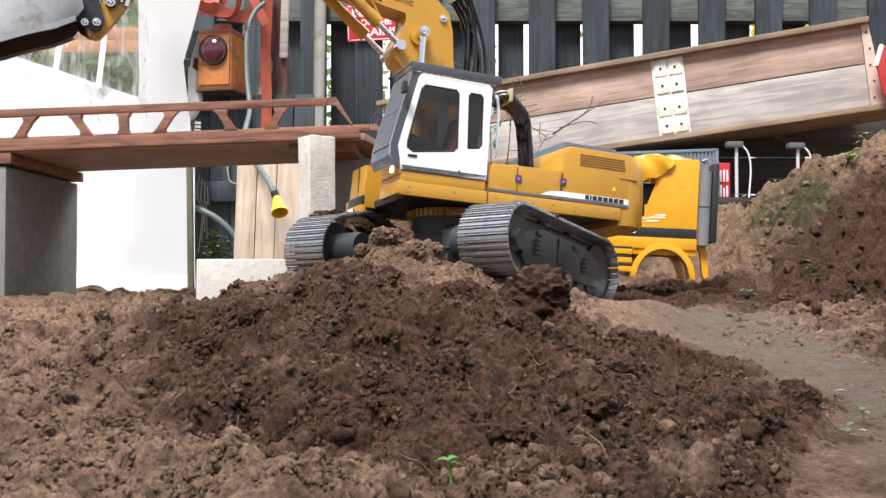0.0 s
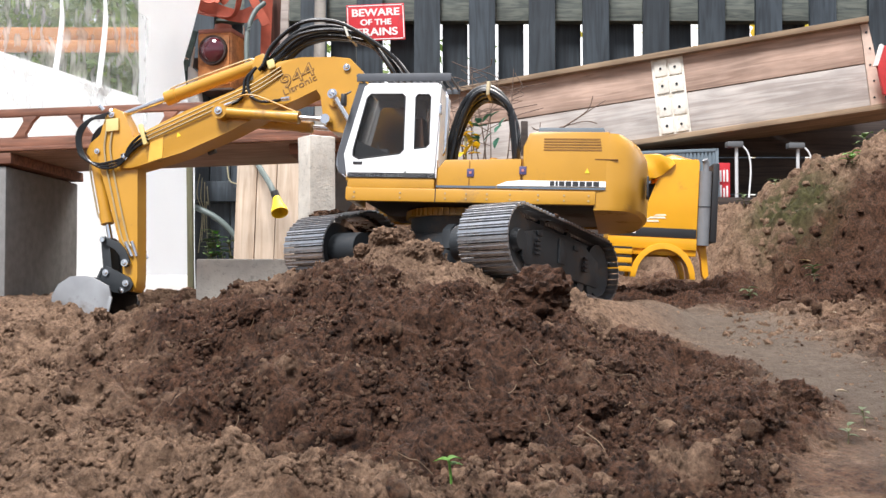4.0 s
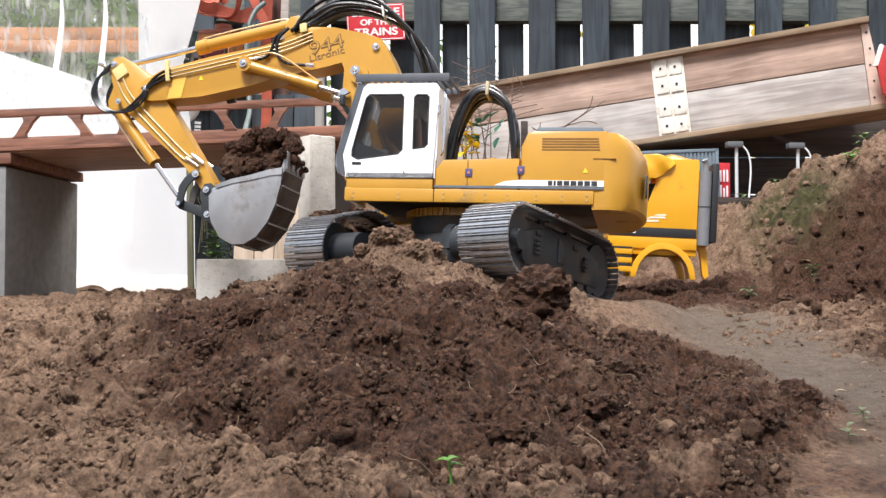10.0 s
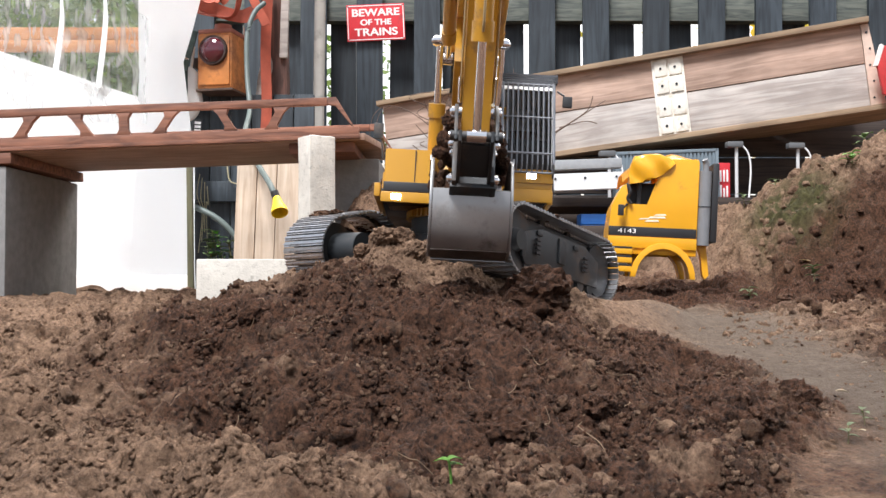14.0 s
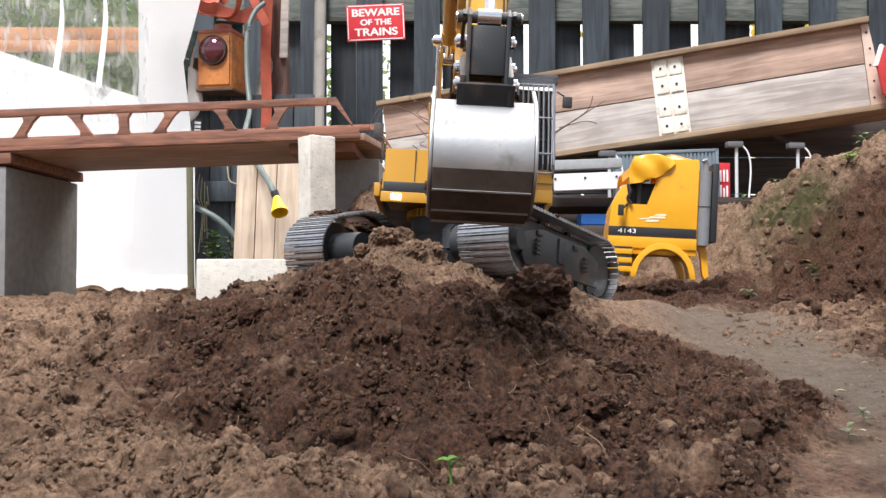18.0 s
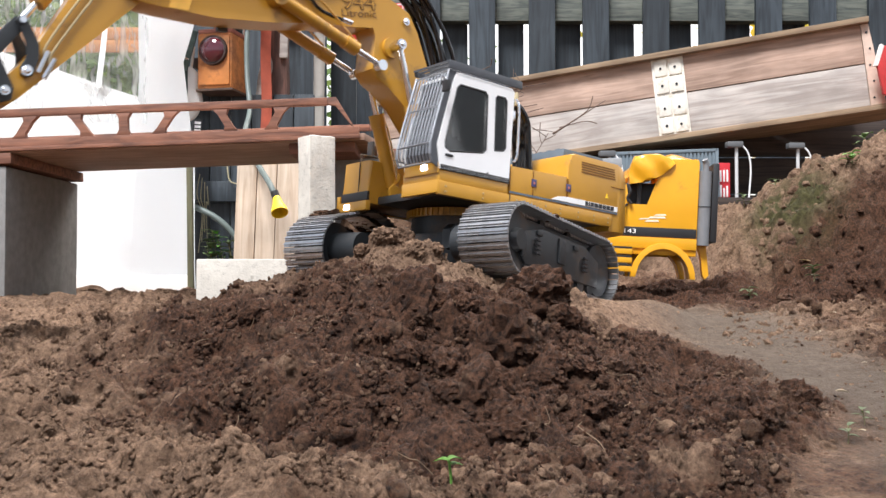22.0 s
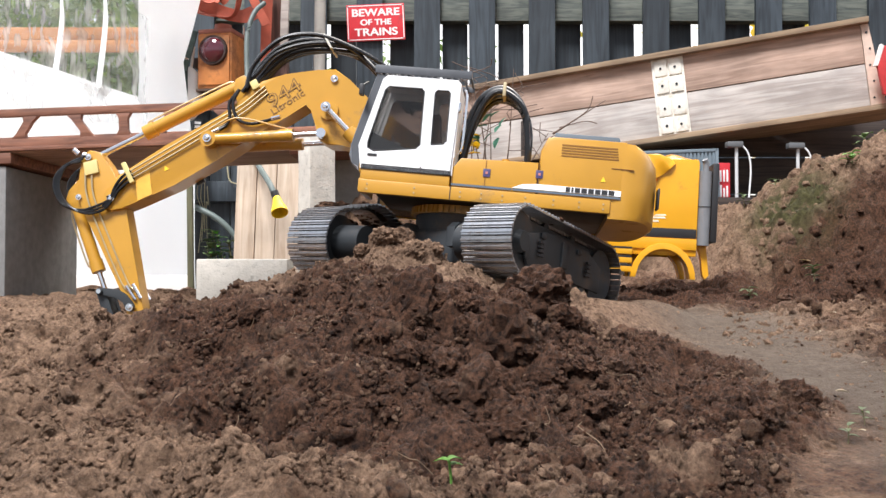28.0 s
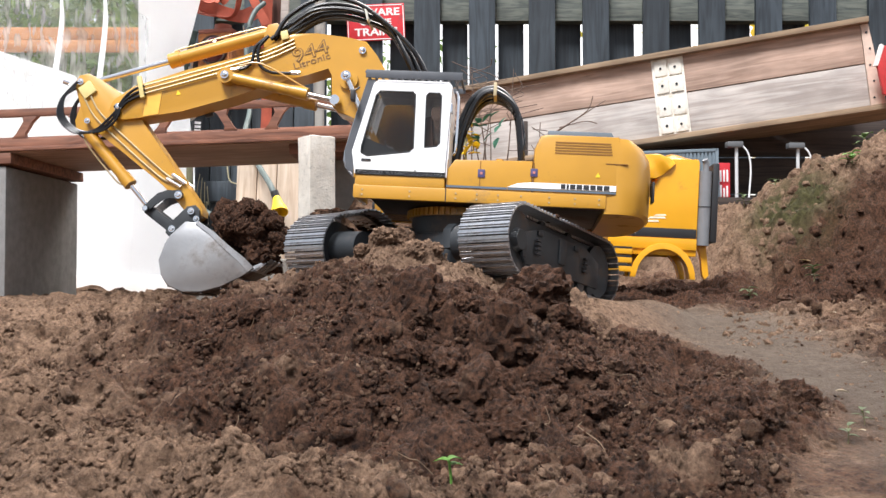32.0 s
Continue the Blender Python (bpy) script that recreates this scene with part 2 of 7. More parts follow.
def bump2(x, y, cx, cy, sx, sy):
    return np.exp(-((x - cx) / sx) ** 2 - ((y - cy) / sy) ** 2)


def loose(x, y):
    """Where the soil lies loose and clumpy (1) or trodden flat (0)."""
    edge = np.interp(y, [0.4, 0.49, 0.57, 0.65, 0.75, 0.9, 1.0, 1.15], [0.13, 0.145, 0.21, 0.235, 0.243, 0.2, 0.16, 0.125]) + 0.06 * (vnoise(x * 11, y * 11, 3) - 0.5)
    flat = sstep(edge - 0.012, edge + 0.03, x) * (1 - sstep(1.24, 1.36, y + 0.16 * (vnoise(x * 7, y * 7, 33) - 0.5))) * (1 - sstep(0.36, 0.46, x - 0.1 * (y - 0.9)))
    return 1 - flat * 0.93


def smooth_ground(x, y):
    z = 0.001 + 0.067 * np.clip(y, 0, 1.9) - 0.05 * np.clip(y - 1.3, 0, 0.8) * (1 - sstep(-0.28, -0.16, x))
    z = z + 0.082 * bump2(x, y, -0.06, 0.86, 0.21, 0.2) + 0.014 * bump2(x, y, -0.55, 1.1, 0.3, 0.4) - 0.02 * bump2(x, y, -0.38, 1.14, 0.24, 0.17)
    # shelf on which the machine stands
    shelf = 0.1714 - 0.046 - 0.0514 * (x - 0.0195) - 0.0839 * (y - 1.2) - 0.075 * np.clip(y - 1.1, 0, 0.3)
    k = np.clip(1.25 - np.hypot((x - 0.03) / 0.25, (y - 1.2) / 0.22), 0, 0.35) / 0.35
    k = k * k * (3 - 2 * k)
    z = z * (1 - k) + shelf * k
    z = z + 0.043 * bump2(x, y, -0.045, 0.985, 0.06, 0.045) - 0.022 * bump2(x, y, 0.19, 1.09, 0.09, 0.1) - 0.018 * bump2(x, y, 0.13, 0.92, 0.08, 0.1)
    z = z + 0.17 * bump2(x, y, -0.115, 1.64, 0.085, 0.1) + 0.15 * bump2(x, y, -0.1, 1.5, 0.1, 0.08)
    # bank
    xb = x + 0.05 * (vnoise(x * 5 + 7, y * 7, 5) - 0.5)
    top = np.interp(xb, [0.47, 0.5, 0.53, 0.57, 0.66, 0.83, 0.9, 1.2, 3], [0, 0.05, 0.12, 0.14, 0.182, 0.252, 0.275, 0.32, 0.4])
    foot = np.interp(x, [0.45, 0.55, 0.65, 0.8, 1.2], [1.64, 1.58, 1.42, 1.12, 0.85]) + 0.1 * (vnoise(x * 6, y * 6, 15) - 0.5)
    z = z + top * sstep(0, 1, (y - foot) / (1.8 - foot)) * (1 - 0.45 * sstep(1.88, 2.2, y))
    # undercut lumps at the foot of the bank and along its face
    z = z + 0.055 * bump2(x, y, 0.63, 1.4, 0.09, 0.05) - 0.03 * bump2(x, y, 0.6, 1.29, 0.07, 0.04) + 0.03 * bump2(x, y, 0.5, 1.62, 0.06, 0.05) + 0.02 * bump2(x, y, 0.36, 1.42, 0.05, 0.04)
    z = z - 0.02 * bump2(x, y, -0.17, 1.04, 0.1, 0.08)
    # heaps at the outer edge of the dug soil
    z = z + 0.014 * bump2(x, y, 0.225, 0.64, 0.03, 0.03) + 0.012 * bump2(x, y, 0.215, 0.57, 0.03, 0.02) + 0.012 * bump2(x, y, 0.15, 0.5, 0.03, 0.02)
    return z


def worley(x, y, seed):
    """Distance to the nearest of scattered points: rounded crumbs with creases between."""
    ix, iy = np.floor(x), np.floor(y)
    best = np.full(np.shape(x), 9.0)
    for i in (-1, 0, 1):
        for j in (-1, 0, 1):
            px, py = ix + i + lattice(ix + i, iy + j, seed), iy + j + lattice(ix + i, iy + j, seed + 17)
            h = 0.55 + 0.9 * lattice(ix + i, iy + j, seed + 31)
            best = np.minimum(best, np.hypot(x - px, y - py) / h)
    return np.minimum(best, 1.0) ** 2


def ground_z(x, y):
    z = smooth_ground(x, y)
    L = loose(x, y)
    near = 1 - sstep(1.9, 2.6, y) * 0.7
    wx, wy = x + 0.01 * (vnoise(x * 45, y * 45, 12) - 0.5), y + 0.01 * (vnoise(x * 45, y * 45, 13) - 0.5)
    n1 = vnoise(x * 11, y * 11, 1) - 0.5
    n2 = vnoise(wx * 27, wy * 27, 2) - 0.5
    # lumps of many sizes, each octave turned against the one before
    lumps = 0.0 * x
    for k, (fq, amp) in enumerate(((33, 0.012), (62, 0.0095), (118, 0.0068), (225, 0.0052), (430, 0.0036))):
        c, q = math.cos(1.1 * k + 0.5), math.sin(1.1 * k + 0.5)
        lumps = lumps + amp * (vnoise((c * wx - q * wy) * fq, (q * wx + c * wy) * fq, 40 + k) - 0.5)
    c2 = 0.3 - worley(wx * 95, wy * 95, 5)
    c3 = 0.3 - worley(wx * 190, wy * 190, 7)
    n5 = vnoise(x * 620, y * 620, 8) - 0.5
    pits = sstep(0.63, 0.8, vnoise(wx * 24, wy * 24, 51)) * (0.4 + 0.6 * vnoise(wx * 70, wy * 70, 52))
    rough = 0.02 * n1 + 0.012 * n2 + lumps + 0.005 * c2 + 0.003 * c3 + 0.003 * n5 - 0.02 * pits
    flat = 0.006 * n1 + 0.0012 * c2 + 0.0007 * c3 + 0.0008 * n5 + 0.06 * np.clip(lumps, 0, 1)
    bank = sstep(0.46, 0.58, x) * sstep(1.05, 1.35, y)
    return z + near * (L * (rough * (1 + 0.8 * bank) + bank * 0.02 * (vnoise(wx * 16, wy * 16, 55) - 0.5)) + (1 - L) * flat)


def spaced(lo, fine_lo, fine_hi, hi, step, grow=1.13):
    mid = np.arange(fine_lo, fine_hi + step / 2, step)
    out, s, v = [], step, fine_hi
    while v < hi:
        s *= grow
        v += s
        out.append(v)
    back, s, v = [], step, fine_lo
    while v > lo:
        s *= grow
        v -= s
        back.append(v)
    return np.concatenate([np.array(back[::-1]), mid, np.array(out)])


def soil_mat():
    m = bpy.data.materials.new("damp_brown_soil")
    m.use_nodes = True
    n, l = m.node_tree.nodes, m.node_tree.links
    b = n["Principled BSDF"]
    b.inputs["Roughness"].default_value = 0.95
    b.inputs["Specular IOR Level"].default_value = 0.25
    tc = n.new("ShaderNodeTexCoord")

    def noise_node(scale, detail=6, rough=0.6):
        q = n.new("ShaderNodeTexNoise")
        q.inputs["Scale"].default_value = scale
        q.inputs["Detail"].default_value = detail
        q.inputs["Roughness"].default_value = rough
        l.new(tc.outputs["Object"], q.inputs["Vector"])
        return q

    def ramp(src, a, b_, c0, c1):
        r = n.new("ShaderNodeValToRGB")
        r.color_ramp.elements[0].position, r.color_ramp.elements[1].position = a, b_
        r.color_ramp.elements[0].color, r.color_ramp.elements[1].color = tuple(c0) + (1,), tuple(c1) + (1,)
        l.new(src, r.inputs[0])
        return r

    def mix(f, a, b_):
        q = n.new("ShaderNodeMix")
        q.data_type = "RGBA"
        l.new(f, q.inputs[0])
        l.new(a, q.inputs[6])
        l.new(b_, q.inputs[7])
        return q.outputs[2]

    at = n.new("ShaderNodeAttribute")
    at.attribute_name = "dryness"
    wet = ramp(noise_node(230, 10, 0.78).outputs[0], 0.38, 0.66, (0.0095, 0.0042, 0.0024), (0.15, 0.069, 0.0375))
    dry = ramp(noise_node(210, 10, 0.78).outputs[0], 0.35, 0.67, (0.068, 0.039, 0.0245), (0.4, 0.253, 0.164))
    patch = noise_node(13, 7, 0.65)
    ad = n.new("ShaderNodeMath")
    ad.operation = "MULTIPLY_ADD"
    l.new(patch.outputs[0], ad.inputs[0])
    ad.inputs[1].default_value = 1.5
    ad2 = n.new("ShaderNodeMath")
    ad2.operation = "SUBTRACT"
    l.new(at.outputs["Fac"], ad2.inputs[0])
    ad2.inputs[1].default_value = 0.78
    l.new(ad2.outputs[0], ad.inputs[2])
    f = ramp(ad.outputs[0], 0.22, 0.62, (0, 0, 0), (1, 1, 1))
    col = mix(f.outputs[0], wet.outputs[0], dry.outputs[0])
    # darker damp stains between the crumbs
    damp = ramp(noise_node(42, 8, 0.7).outputs[0], 0.5, 0.68, (1, 1, 1), (0.34, 0.31, 0.3))
    dm = n.new("ShaderNodeMix")
    dm.data_type, dm.blend_type = "RGBA", "MULTIPLY"
    dm.inputs[0].default_value = 0.85
    l.new(col, dm.inputs[6])
    l.new(damp.outputs[0], dm.inputs[7])
    col = dm.outputs[2]
    pk = n.new("ShaderNodeAttribute")
    pk.attribute_name = "packed"
    grey = ramp(noise_node(60, 10, 0.75).outputs[0], 0.3, 0.7, (0.068, 0.05, 0.037), (0.155, 0.119, 0.09))
    col = mix(pk.outputs["Fac"], col, grey.outputs[0])
    mo = n.new("ShaderNodeAttribute")
    mo.attribute_name = "moss"
    green = ramp(noise_node(120, 6).outputs[0], 0.3, 0.7, (0.024, 0.022, 0.008), (0.085, 0.076, 0.028))
    mm = n.new("ShaderNodeMath")
    mm.operation = "MULTIPLY"
    l.new(mo.outputs["Fac"], mm.inputs[0])
    g2 = ramp(noise_node(28, 6).outputs[0], 0.33, 0.5, (0, 0, 0), (1, 1, 1))
    l.new(g2.outputs[0], mm.inputs[1])
    col = mix(mm.outputs[0], col, green.outputs[0])
    # tiny pale grains and fibres
    vo = n.new("ShaderNodeTexVoronoi")
    vo.inputs["Scale"].default_value = 160
    l.new(tc.outputs["Object"], vo.inputs["Vector"])
    sp = ramp(vo.outputs["Distance"], 0.06, 0.11, (1, 1, 1), (0, 0, 0))
    gate = ramp(noise_node(40, 3).outputs[0], 0.58, 0.64, (0, 0, 0), (1, 1, 1))
    gm = n.new("ShaderNodeMath")
    gm.operation = "MULTIPLY"
    l.new(sp.outputs[0], gm.inputs[0])
    l.new(gate.outputs[0], gm.inputs[1])
    pale = ramp(noise_node(9, 2).outputs[0], 0.3, 0.7, (0.17, 0.12, 0.085), (0.26, 0.21, 0.16))
    col = mix(gm.outputs[0], col, pale.outputs[0])
    l.new(col, b.inputs["Base Color"])
    bp = n.new("ShaderNodeBump")
    bp.inputs["Strength"].default_value = 1.0
    bp.inputs["Distance"].default_value = 0.005
    l.new(noise_node(430, 8, 0.8).outputs[0], bp.inputs["Height"])
    l.new(bp.outputs[0], b.inputs["Normal"])
    return m


SOIL = soil_mat()


def dryness(x, y):
    d = 0.26 + 0.22 * sstep(0.75, 1.0, y) - 0.2 * sstep(0.44, 0.56, x) * sstep(1.0, 1.3, y)
    d = d + 0.24 * (1 - loose(x, y)) * (0.6 + 0.4 * sstep(0.5, 1.3, y))
    d = d + 0.6 * bump2(x, y, 0.2, 1.14, 0.1, 0.16)
    # sandy, dried soil along one side of the dig and low in front
    side = x / (y + 0.02)
    d = d + 0.52 * (1 - sstep(-0.44, -0.24, side + 0.12 * (vnoise(x * 8, y * 8, 61) - 0.5))) * (1 - 0.4 * sstep(1.0, 1.3, y))
    d = d + 0.5 * (1 - sstep(0.47, 0.58, y)) * (1 - sstep(-0.26, -0.1, side)) + 0.4 * bump2(x, y, -0.05, 0.45, 0.14, 0.035)
    d = d + 0.5 * bump2(x, y, 0.052, 0.505, 0.022, 0.018) + 0.45 * bump2(x, y, 0.125, 0.497, 0.02, 0.016)
    d = d + 0.3 * bump2(x, y, 0.0, 0.955, 0.12, 0.05) + 0.25 * bump2(x, y, -0.3, 1.15, 0.2, 0.12)
    # damp soil about the truck; the bank's tone set darker at its foot, paler above
    d = d - 0.62 * sstep(1.24, 1.34, y + 0.1 * (vnoise(x * 9, y * 9, 62) - 0.5)) * sstep(0.2, 0.28, x) * (1 - sstep(1.62, 1.8, y))
    d = d + 0.35 * bump2(x, y, 0.56, 1.72, 0.05, 0.12) + 0.36 * sstep(0.46, 0.55, x) * sstep(1.56, 1.68, y) - 0.75 * bump2(x, y, 0.62, 1.42, 0.13, 0.1) + 0.22 * sstep(0.42, 0.5, x) * sstep(1.1, 1.3, y)
    d = d - 0.18 * bump2(x, y, 0.06, 0.68, 0.2, 0.2)
    # the garden beyond the dig is evenly weathered
    near = sstep(0.18, 0.28, y) * (1 - sstep(1.05, 1.5, np.abs(x)))
    return np.clip(0.4 + (d - 0.4) * near, 0, 1)


def build_ground():
    xs = np.concatenate([spaced(-70, -0.46, 0.46, 0.4601, 0.0014, 1.07)[:-1], spaced(0.4601, 0.4635, 0.96, 70, 0.0034, 1.08)[1:]])
    ys = np.concatenate([spaced(-70, 0.42, 0.66, 0.6601, 0.0011, 1.07)[:-1], np.arange(0.6615, 1.1, 0.0017), spaced(1.1, 1.1034, 1.95, 90, 0.0034, 1.08)[1:]])
    X, Y = np.meshgrid(xs, ys)
    Z = ground_z(X, Y)
    nx, ny = len(xs), len(ys)
    # shove loose soil sideways a little, so that clumps overhang
    L = loose(X, Y) * (np.hypot(X, Y - 0.9) < 1.6)
    sx = ((vnoise(X * 60, Y * 60, 21) - 0.5) * 0.012 + (vnoise(X * 150, Y * 150, 23) - 0.5) * 0.005) * L
    sy = ((vnoise(X * 60, Y * 60, 22) - 0.5) * 0.012 + (vnoise(X * 150, Y * 150, 24) - 0.5) * 0.005) * L
    co = np.stack([X + sx, Y + sy, Z], -1).reshape(-1, 3)
    i = np.arange(nx * ny).reshape(ny, nx)
    f = np.stack([i[:-1, :-1], i[:-1, 1:], i[1:, 1:], i[1:, :-1]], -1).reshape(-1, 4)
    me = bpy.data.meshes.new("ground")
    me.vertices.add(len(co))
    me.vertices.foreach_set("co", co.ravel())
    me.loops.add(f.size)
    me.loops.foreach_set("vertex_index", f.ravel().astype(np.int32))
    me.polygons.add(len(f))
    me.polygons.foreach_set("loop_start", np.arange(0, f.size, 4, dtype=np.int32))
    me.polygons.foreach_set("use_smooth", np.ones(len(f), dtype=bool))
    me.update(calc_edges=True)
    a = me.attributes.new("dryness", "FLOAT", "POINT")
    a.data.foreach_set("value", dryness(X, Y).ravel())
    a = me.attributes.new("packed", "FLOAT", "POINT")
    a.data.foreach_set("value", ((1 - loose(X, Y)) * sstep(0.2, 0.3, X + 0.06 * (vnoise(X * 12, Y * 12, 66) - 0.5))).ravel())
    a = me.attributes.new("moss", "FLOAT", "POINT")
    moss = np.clip(bump2(X, Y, 0.65, 1.74, 0.075, 0.085) * 1.45 + 0.8 * sstep(2.4, 4, Y), 0, 1)
    a.data.foreach_set("value", moss.ravel())
    me.materials.append(SOIL)
    return tagged(new("ground", me), "damp brown garden soil, dug into loose clumps and mounds", "ground", kind="structure")


build_ground()


def clod_shape(bm, c, r, rng, sub=2, squash=0.8, amp=1.0):
    """A crumbly lump: a ball pushed in and out by noise at two scales."""
    res = bmesh.ops.create_icosphere(bm, subdivisions=sub, radius=1.0)
    off = Vector((rng.uniform(0, 90), rng.uniform(0, 90), rng.uniform(0, 90)))
    s = Vector((rng.uniform(0.75, 1.25), rng.uniform(0.75, 1.25), rng.uniform(0.75, 1.05) * squash))
    for v in res["verts"]:
        d = v.co.normalized()
        k = 1 + amp * (0.38 * noise.noise(d * 1.4 + off) + 0.36 * noise.noise(d * 3.1 + off) + 0.28 * noise.noise(d * 6.2 + off) + (0.2 * noise.noise(d * 12 + off) if sub > 2 else 0))
        v.co = Vector((d.x * s.x, d.y * s.y, d.z * s.z)) * (r * k) + Vector(c)


def tag_soil(me, dry):
    a = me.attributes.new("dryness", "FLOAT", "POINT")
    a.data.foreach_set("value", np.full(len(me.vertices), dry, dtype=np.float32))
    return me


def crumb_protos(rng, sub, count, jag=0.28):
    out = []
    for k in range(count):
        bm = bmesh.new()
        clod_shape(bm, (0, 0, 0), 1.0, rng, sub, 0.75, 1.2 if sub < 3 else 0.75)
        for v in bm.verts:
            v.co *= rng.uniform(1 - jag, 1 + jag)
        bm.verts.ensure_lookup_table()
        out.append((np.array([v.co[:] for v in bm.verts]), np.array([[v.index for v in f.verts] for f in bm.faces])))
        bm.free()
    return out


def strew(name, label, spots, protos, rng):
    """One mesh of many crumbs, each turned at random and half sunk."""
    sx, sy = np.array([s[0] for s in spots]), np.array([s[1] for s in spots])
    sz, dr = ground_z(sx, sy), dryness(sx, sy)
    V, Fc, D, base = [], [], [], 0
    for (x, y, r), z, d in zip(spots, sz, dr):
        pv, pf = protos[rng.randrange(len(protos))]
        R = np.array(pose(0, 0, 0, rng.uniform(0, 360), rng.uniform(0, 360), rng.uniform(0, 360)).to_3x3())
        V.append(pv @ R.T * r + (x, y, z + r * rng.uniform(-0.65, 0.2)))
        Fc.append(pf + base)
        D.append(np.full(len(pv), min(1, max(0, d + rng.uniform(-0.3, 0.36))), dtype=np.float32))
        base += len(pv)
    V, Fc, D = np.concatenate(V), np.concatenate(Fc), np.concatenate(D)
    me = bpy.data.meshes.new(name)
    me.vertices.add(len(V))
    me.vertices.foreach_set("co", V.ravel())
    me.loops.add(Fc.size)
    me.loops.foreach_set("vertex_index", Fc.ravel().astype(np.int32))
    me.polygons.add(len(Fc))
    me.polygons.foreach_set("loop_start", np.arange(0, Fc.size, 3, dtype=np.int32))
    me.update(calc_edges=True)
    a = me.attributes.new("dryness", "FLOAT", "POINT")
    a.data.foreach_set("value", D)
    me.materials.append(SOIL)
    tagged(new(name, me), label, "soil", kind="stuff")


def scatter_crumbs():
    """Loose crumbs over the dug soil, too many to count."""
    rng = random.Random(11)
    fine, lumps = [], []
    while len(fine) < 36000:
        y = 0.43 / (1 - rng.random() * 0.72)
        x = rng.uniform(-0.52, 0.5) * (y + 0.05)
        k = float(loose(np.array(x), np.array(y))) * (0.25 + 0.75 * float(sstep(0.35, 0.6, vnoise(np.array(x * 30), np.array(y * 30), 71))))
        if rng.random() > k * (0.35 if y > 1.25 else 1.0) - 0.04:
            continue
        if abs(x - 0.03) < 0.2 and 1.02 < y < 1.4 and rng.random() < 0.6:
            continue
        fine.append((x, y, rng.choice((0.0006, 0.0008, 0.001, 0.0012, 0.0015, 0.0019, 0.0026)) * (0.7 + 0.35 * y)))
    for _ in range(900):
        fine.append((rng.uniform(0.1, 0.75), rng.uniform(0.5, 2.0), rng.choice((0.0007, 0.001, 0.0015, 0.0024))))
    for _ in range(1300):
        y = rng.uniform(0.95, 2.1)
        fine.append((rng.uniform(0.3, 0.62) * y, y, rng.choice((0.0016, 0.0024, 0.0034, 0.005))))
    for _ in range(1500):
        fine.append((rng.uniform(-0.62, -0.02), rng.uniform(0.95, 1.42), rng.choice((0.0014, 0.002, 0.0028, 0.0042))))
    while len(lumps) < 620:
        y = 0.43 / (1 - rng.random() * 0.64)
        x = rng.uniform(-0.52, 0.4) * (y + 0.05)
        if rng.random() > float(loose(np.array(x), np.array(y))) - 0.05 or (abs(x - 0.03) < 0.2 and 1.02 < y < 1.4):
            continue
        lumps.append((x, y, rng.choice((0.003, 0.0035, 0.0045, 0.0055, 0.0075))))
    for _ in range(260):
        y = rng.uniform(1.2, 1.9)
        lumps.append((rng.uniform(0.33, 0.6) * y, y, rng.choice((0.004, 0.006, 0.009, 0.013))))
    near = sorted(fine, key=lambda s: -s[2] / s[1])[:4200]
    rest = sorted(set(fine) - set(near))
    strew("soil_crumbs", "loose fine crumbs of brown soil strewn over the dug ground", rest, crumb_protos(rng, 1, 12), rng)
    strew("soil_crumbs", "loose coarse crumbs of brown soil strewn over the dug ground", near, crumb_protos(rng, 2, 12, 0.22), rng)
    strew("soil_lumps", "knobbly lumps of brown soil half sunk in the dug ground", lumps, crumb_protos(rng, 3, 14, 0.1), rng)


scatter_crumbs()


def big_clods():
    """Lumps large enough to pick out one by one."""
    rng = random.Random(5)
    spots = [(0.087, 0.842, 0.026), (0.066, 0.85, 0.018), (0.099, 0.835, 0.016), (-0.062, 0.965, 0.012), (-0.03, 0.955, 0.011), (-0.008, 0.97, 0.01), (-0.084, 0.975, 0.010), (-0.046, 0.975, 0.013),
             (0.2, 0.6, 0.012), (0.235, 0.62, 0.013), (0.15, 0.52, 0.012), (0.185, 0.54, 0.011), (0.04, 0.56, 0.012), (-0.15, 0.74, 0.012),
             (-0.22, 0.78, 0.013), (-0.3, 0.7, 0.010), (-0.33, 0.9, 0.008), (-0.05, 0.82, 0.014), (0.02, 0.88, 0.013), (0.06, 0.74, 0.014),
             (0.13, 0.68, 0.012), (-0.2, 0.6, 0.009), (-0.28, 0.58, 0.012), (0.01, 0.66, 0.013), (0.1, 0.6, 0.012), (-0.42, 0.98, 0.007),
             (0.56, 1.3, 0.02), (0.6, 1.36, 0.018), (0.52, 1.42, 0.016), (0.62, 1.22, 0.02), (0.48, 1.3, 0.013)]
    for x, y, r in spots:
        bm = bmesh.new()
        clod_shape(bm, (0, 0, 0), r, rng, 4, 0.95, 0.7)
        me = tag_soil(finish(bm, "soil_clod", SOIL, True), min(1.0, 0.06 + 0.15 * rng.random() + 0.75 * float(dryness(np.array(x), np.array(y)))))
        z = float(ground_z(np.array(x), np.array(y)))
        ob = new("soil_clod", me)
        ob.matrix_basis = pose(x, y, max(z + r * 0.25, 0.121) if r > 0.025 else z + r * 0.25, 0, 0, rng.uniform(0, 360))
        tagged(ob, "crumbly dark brown lump of soil on the mound", "soil clod", "clods on the mound")


big_clods()


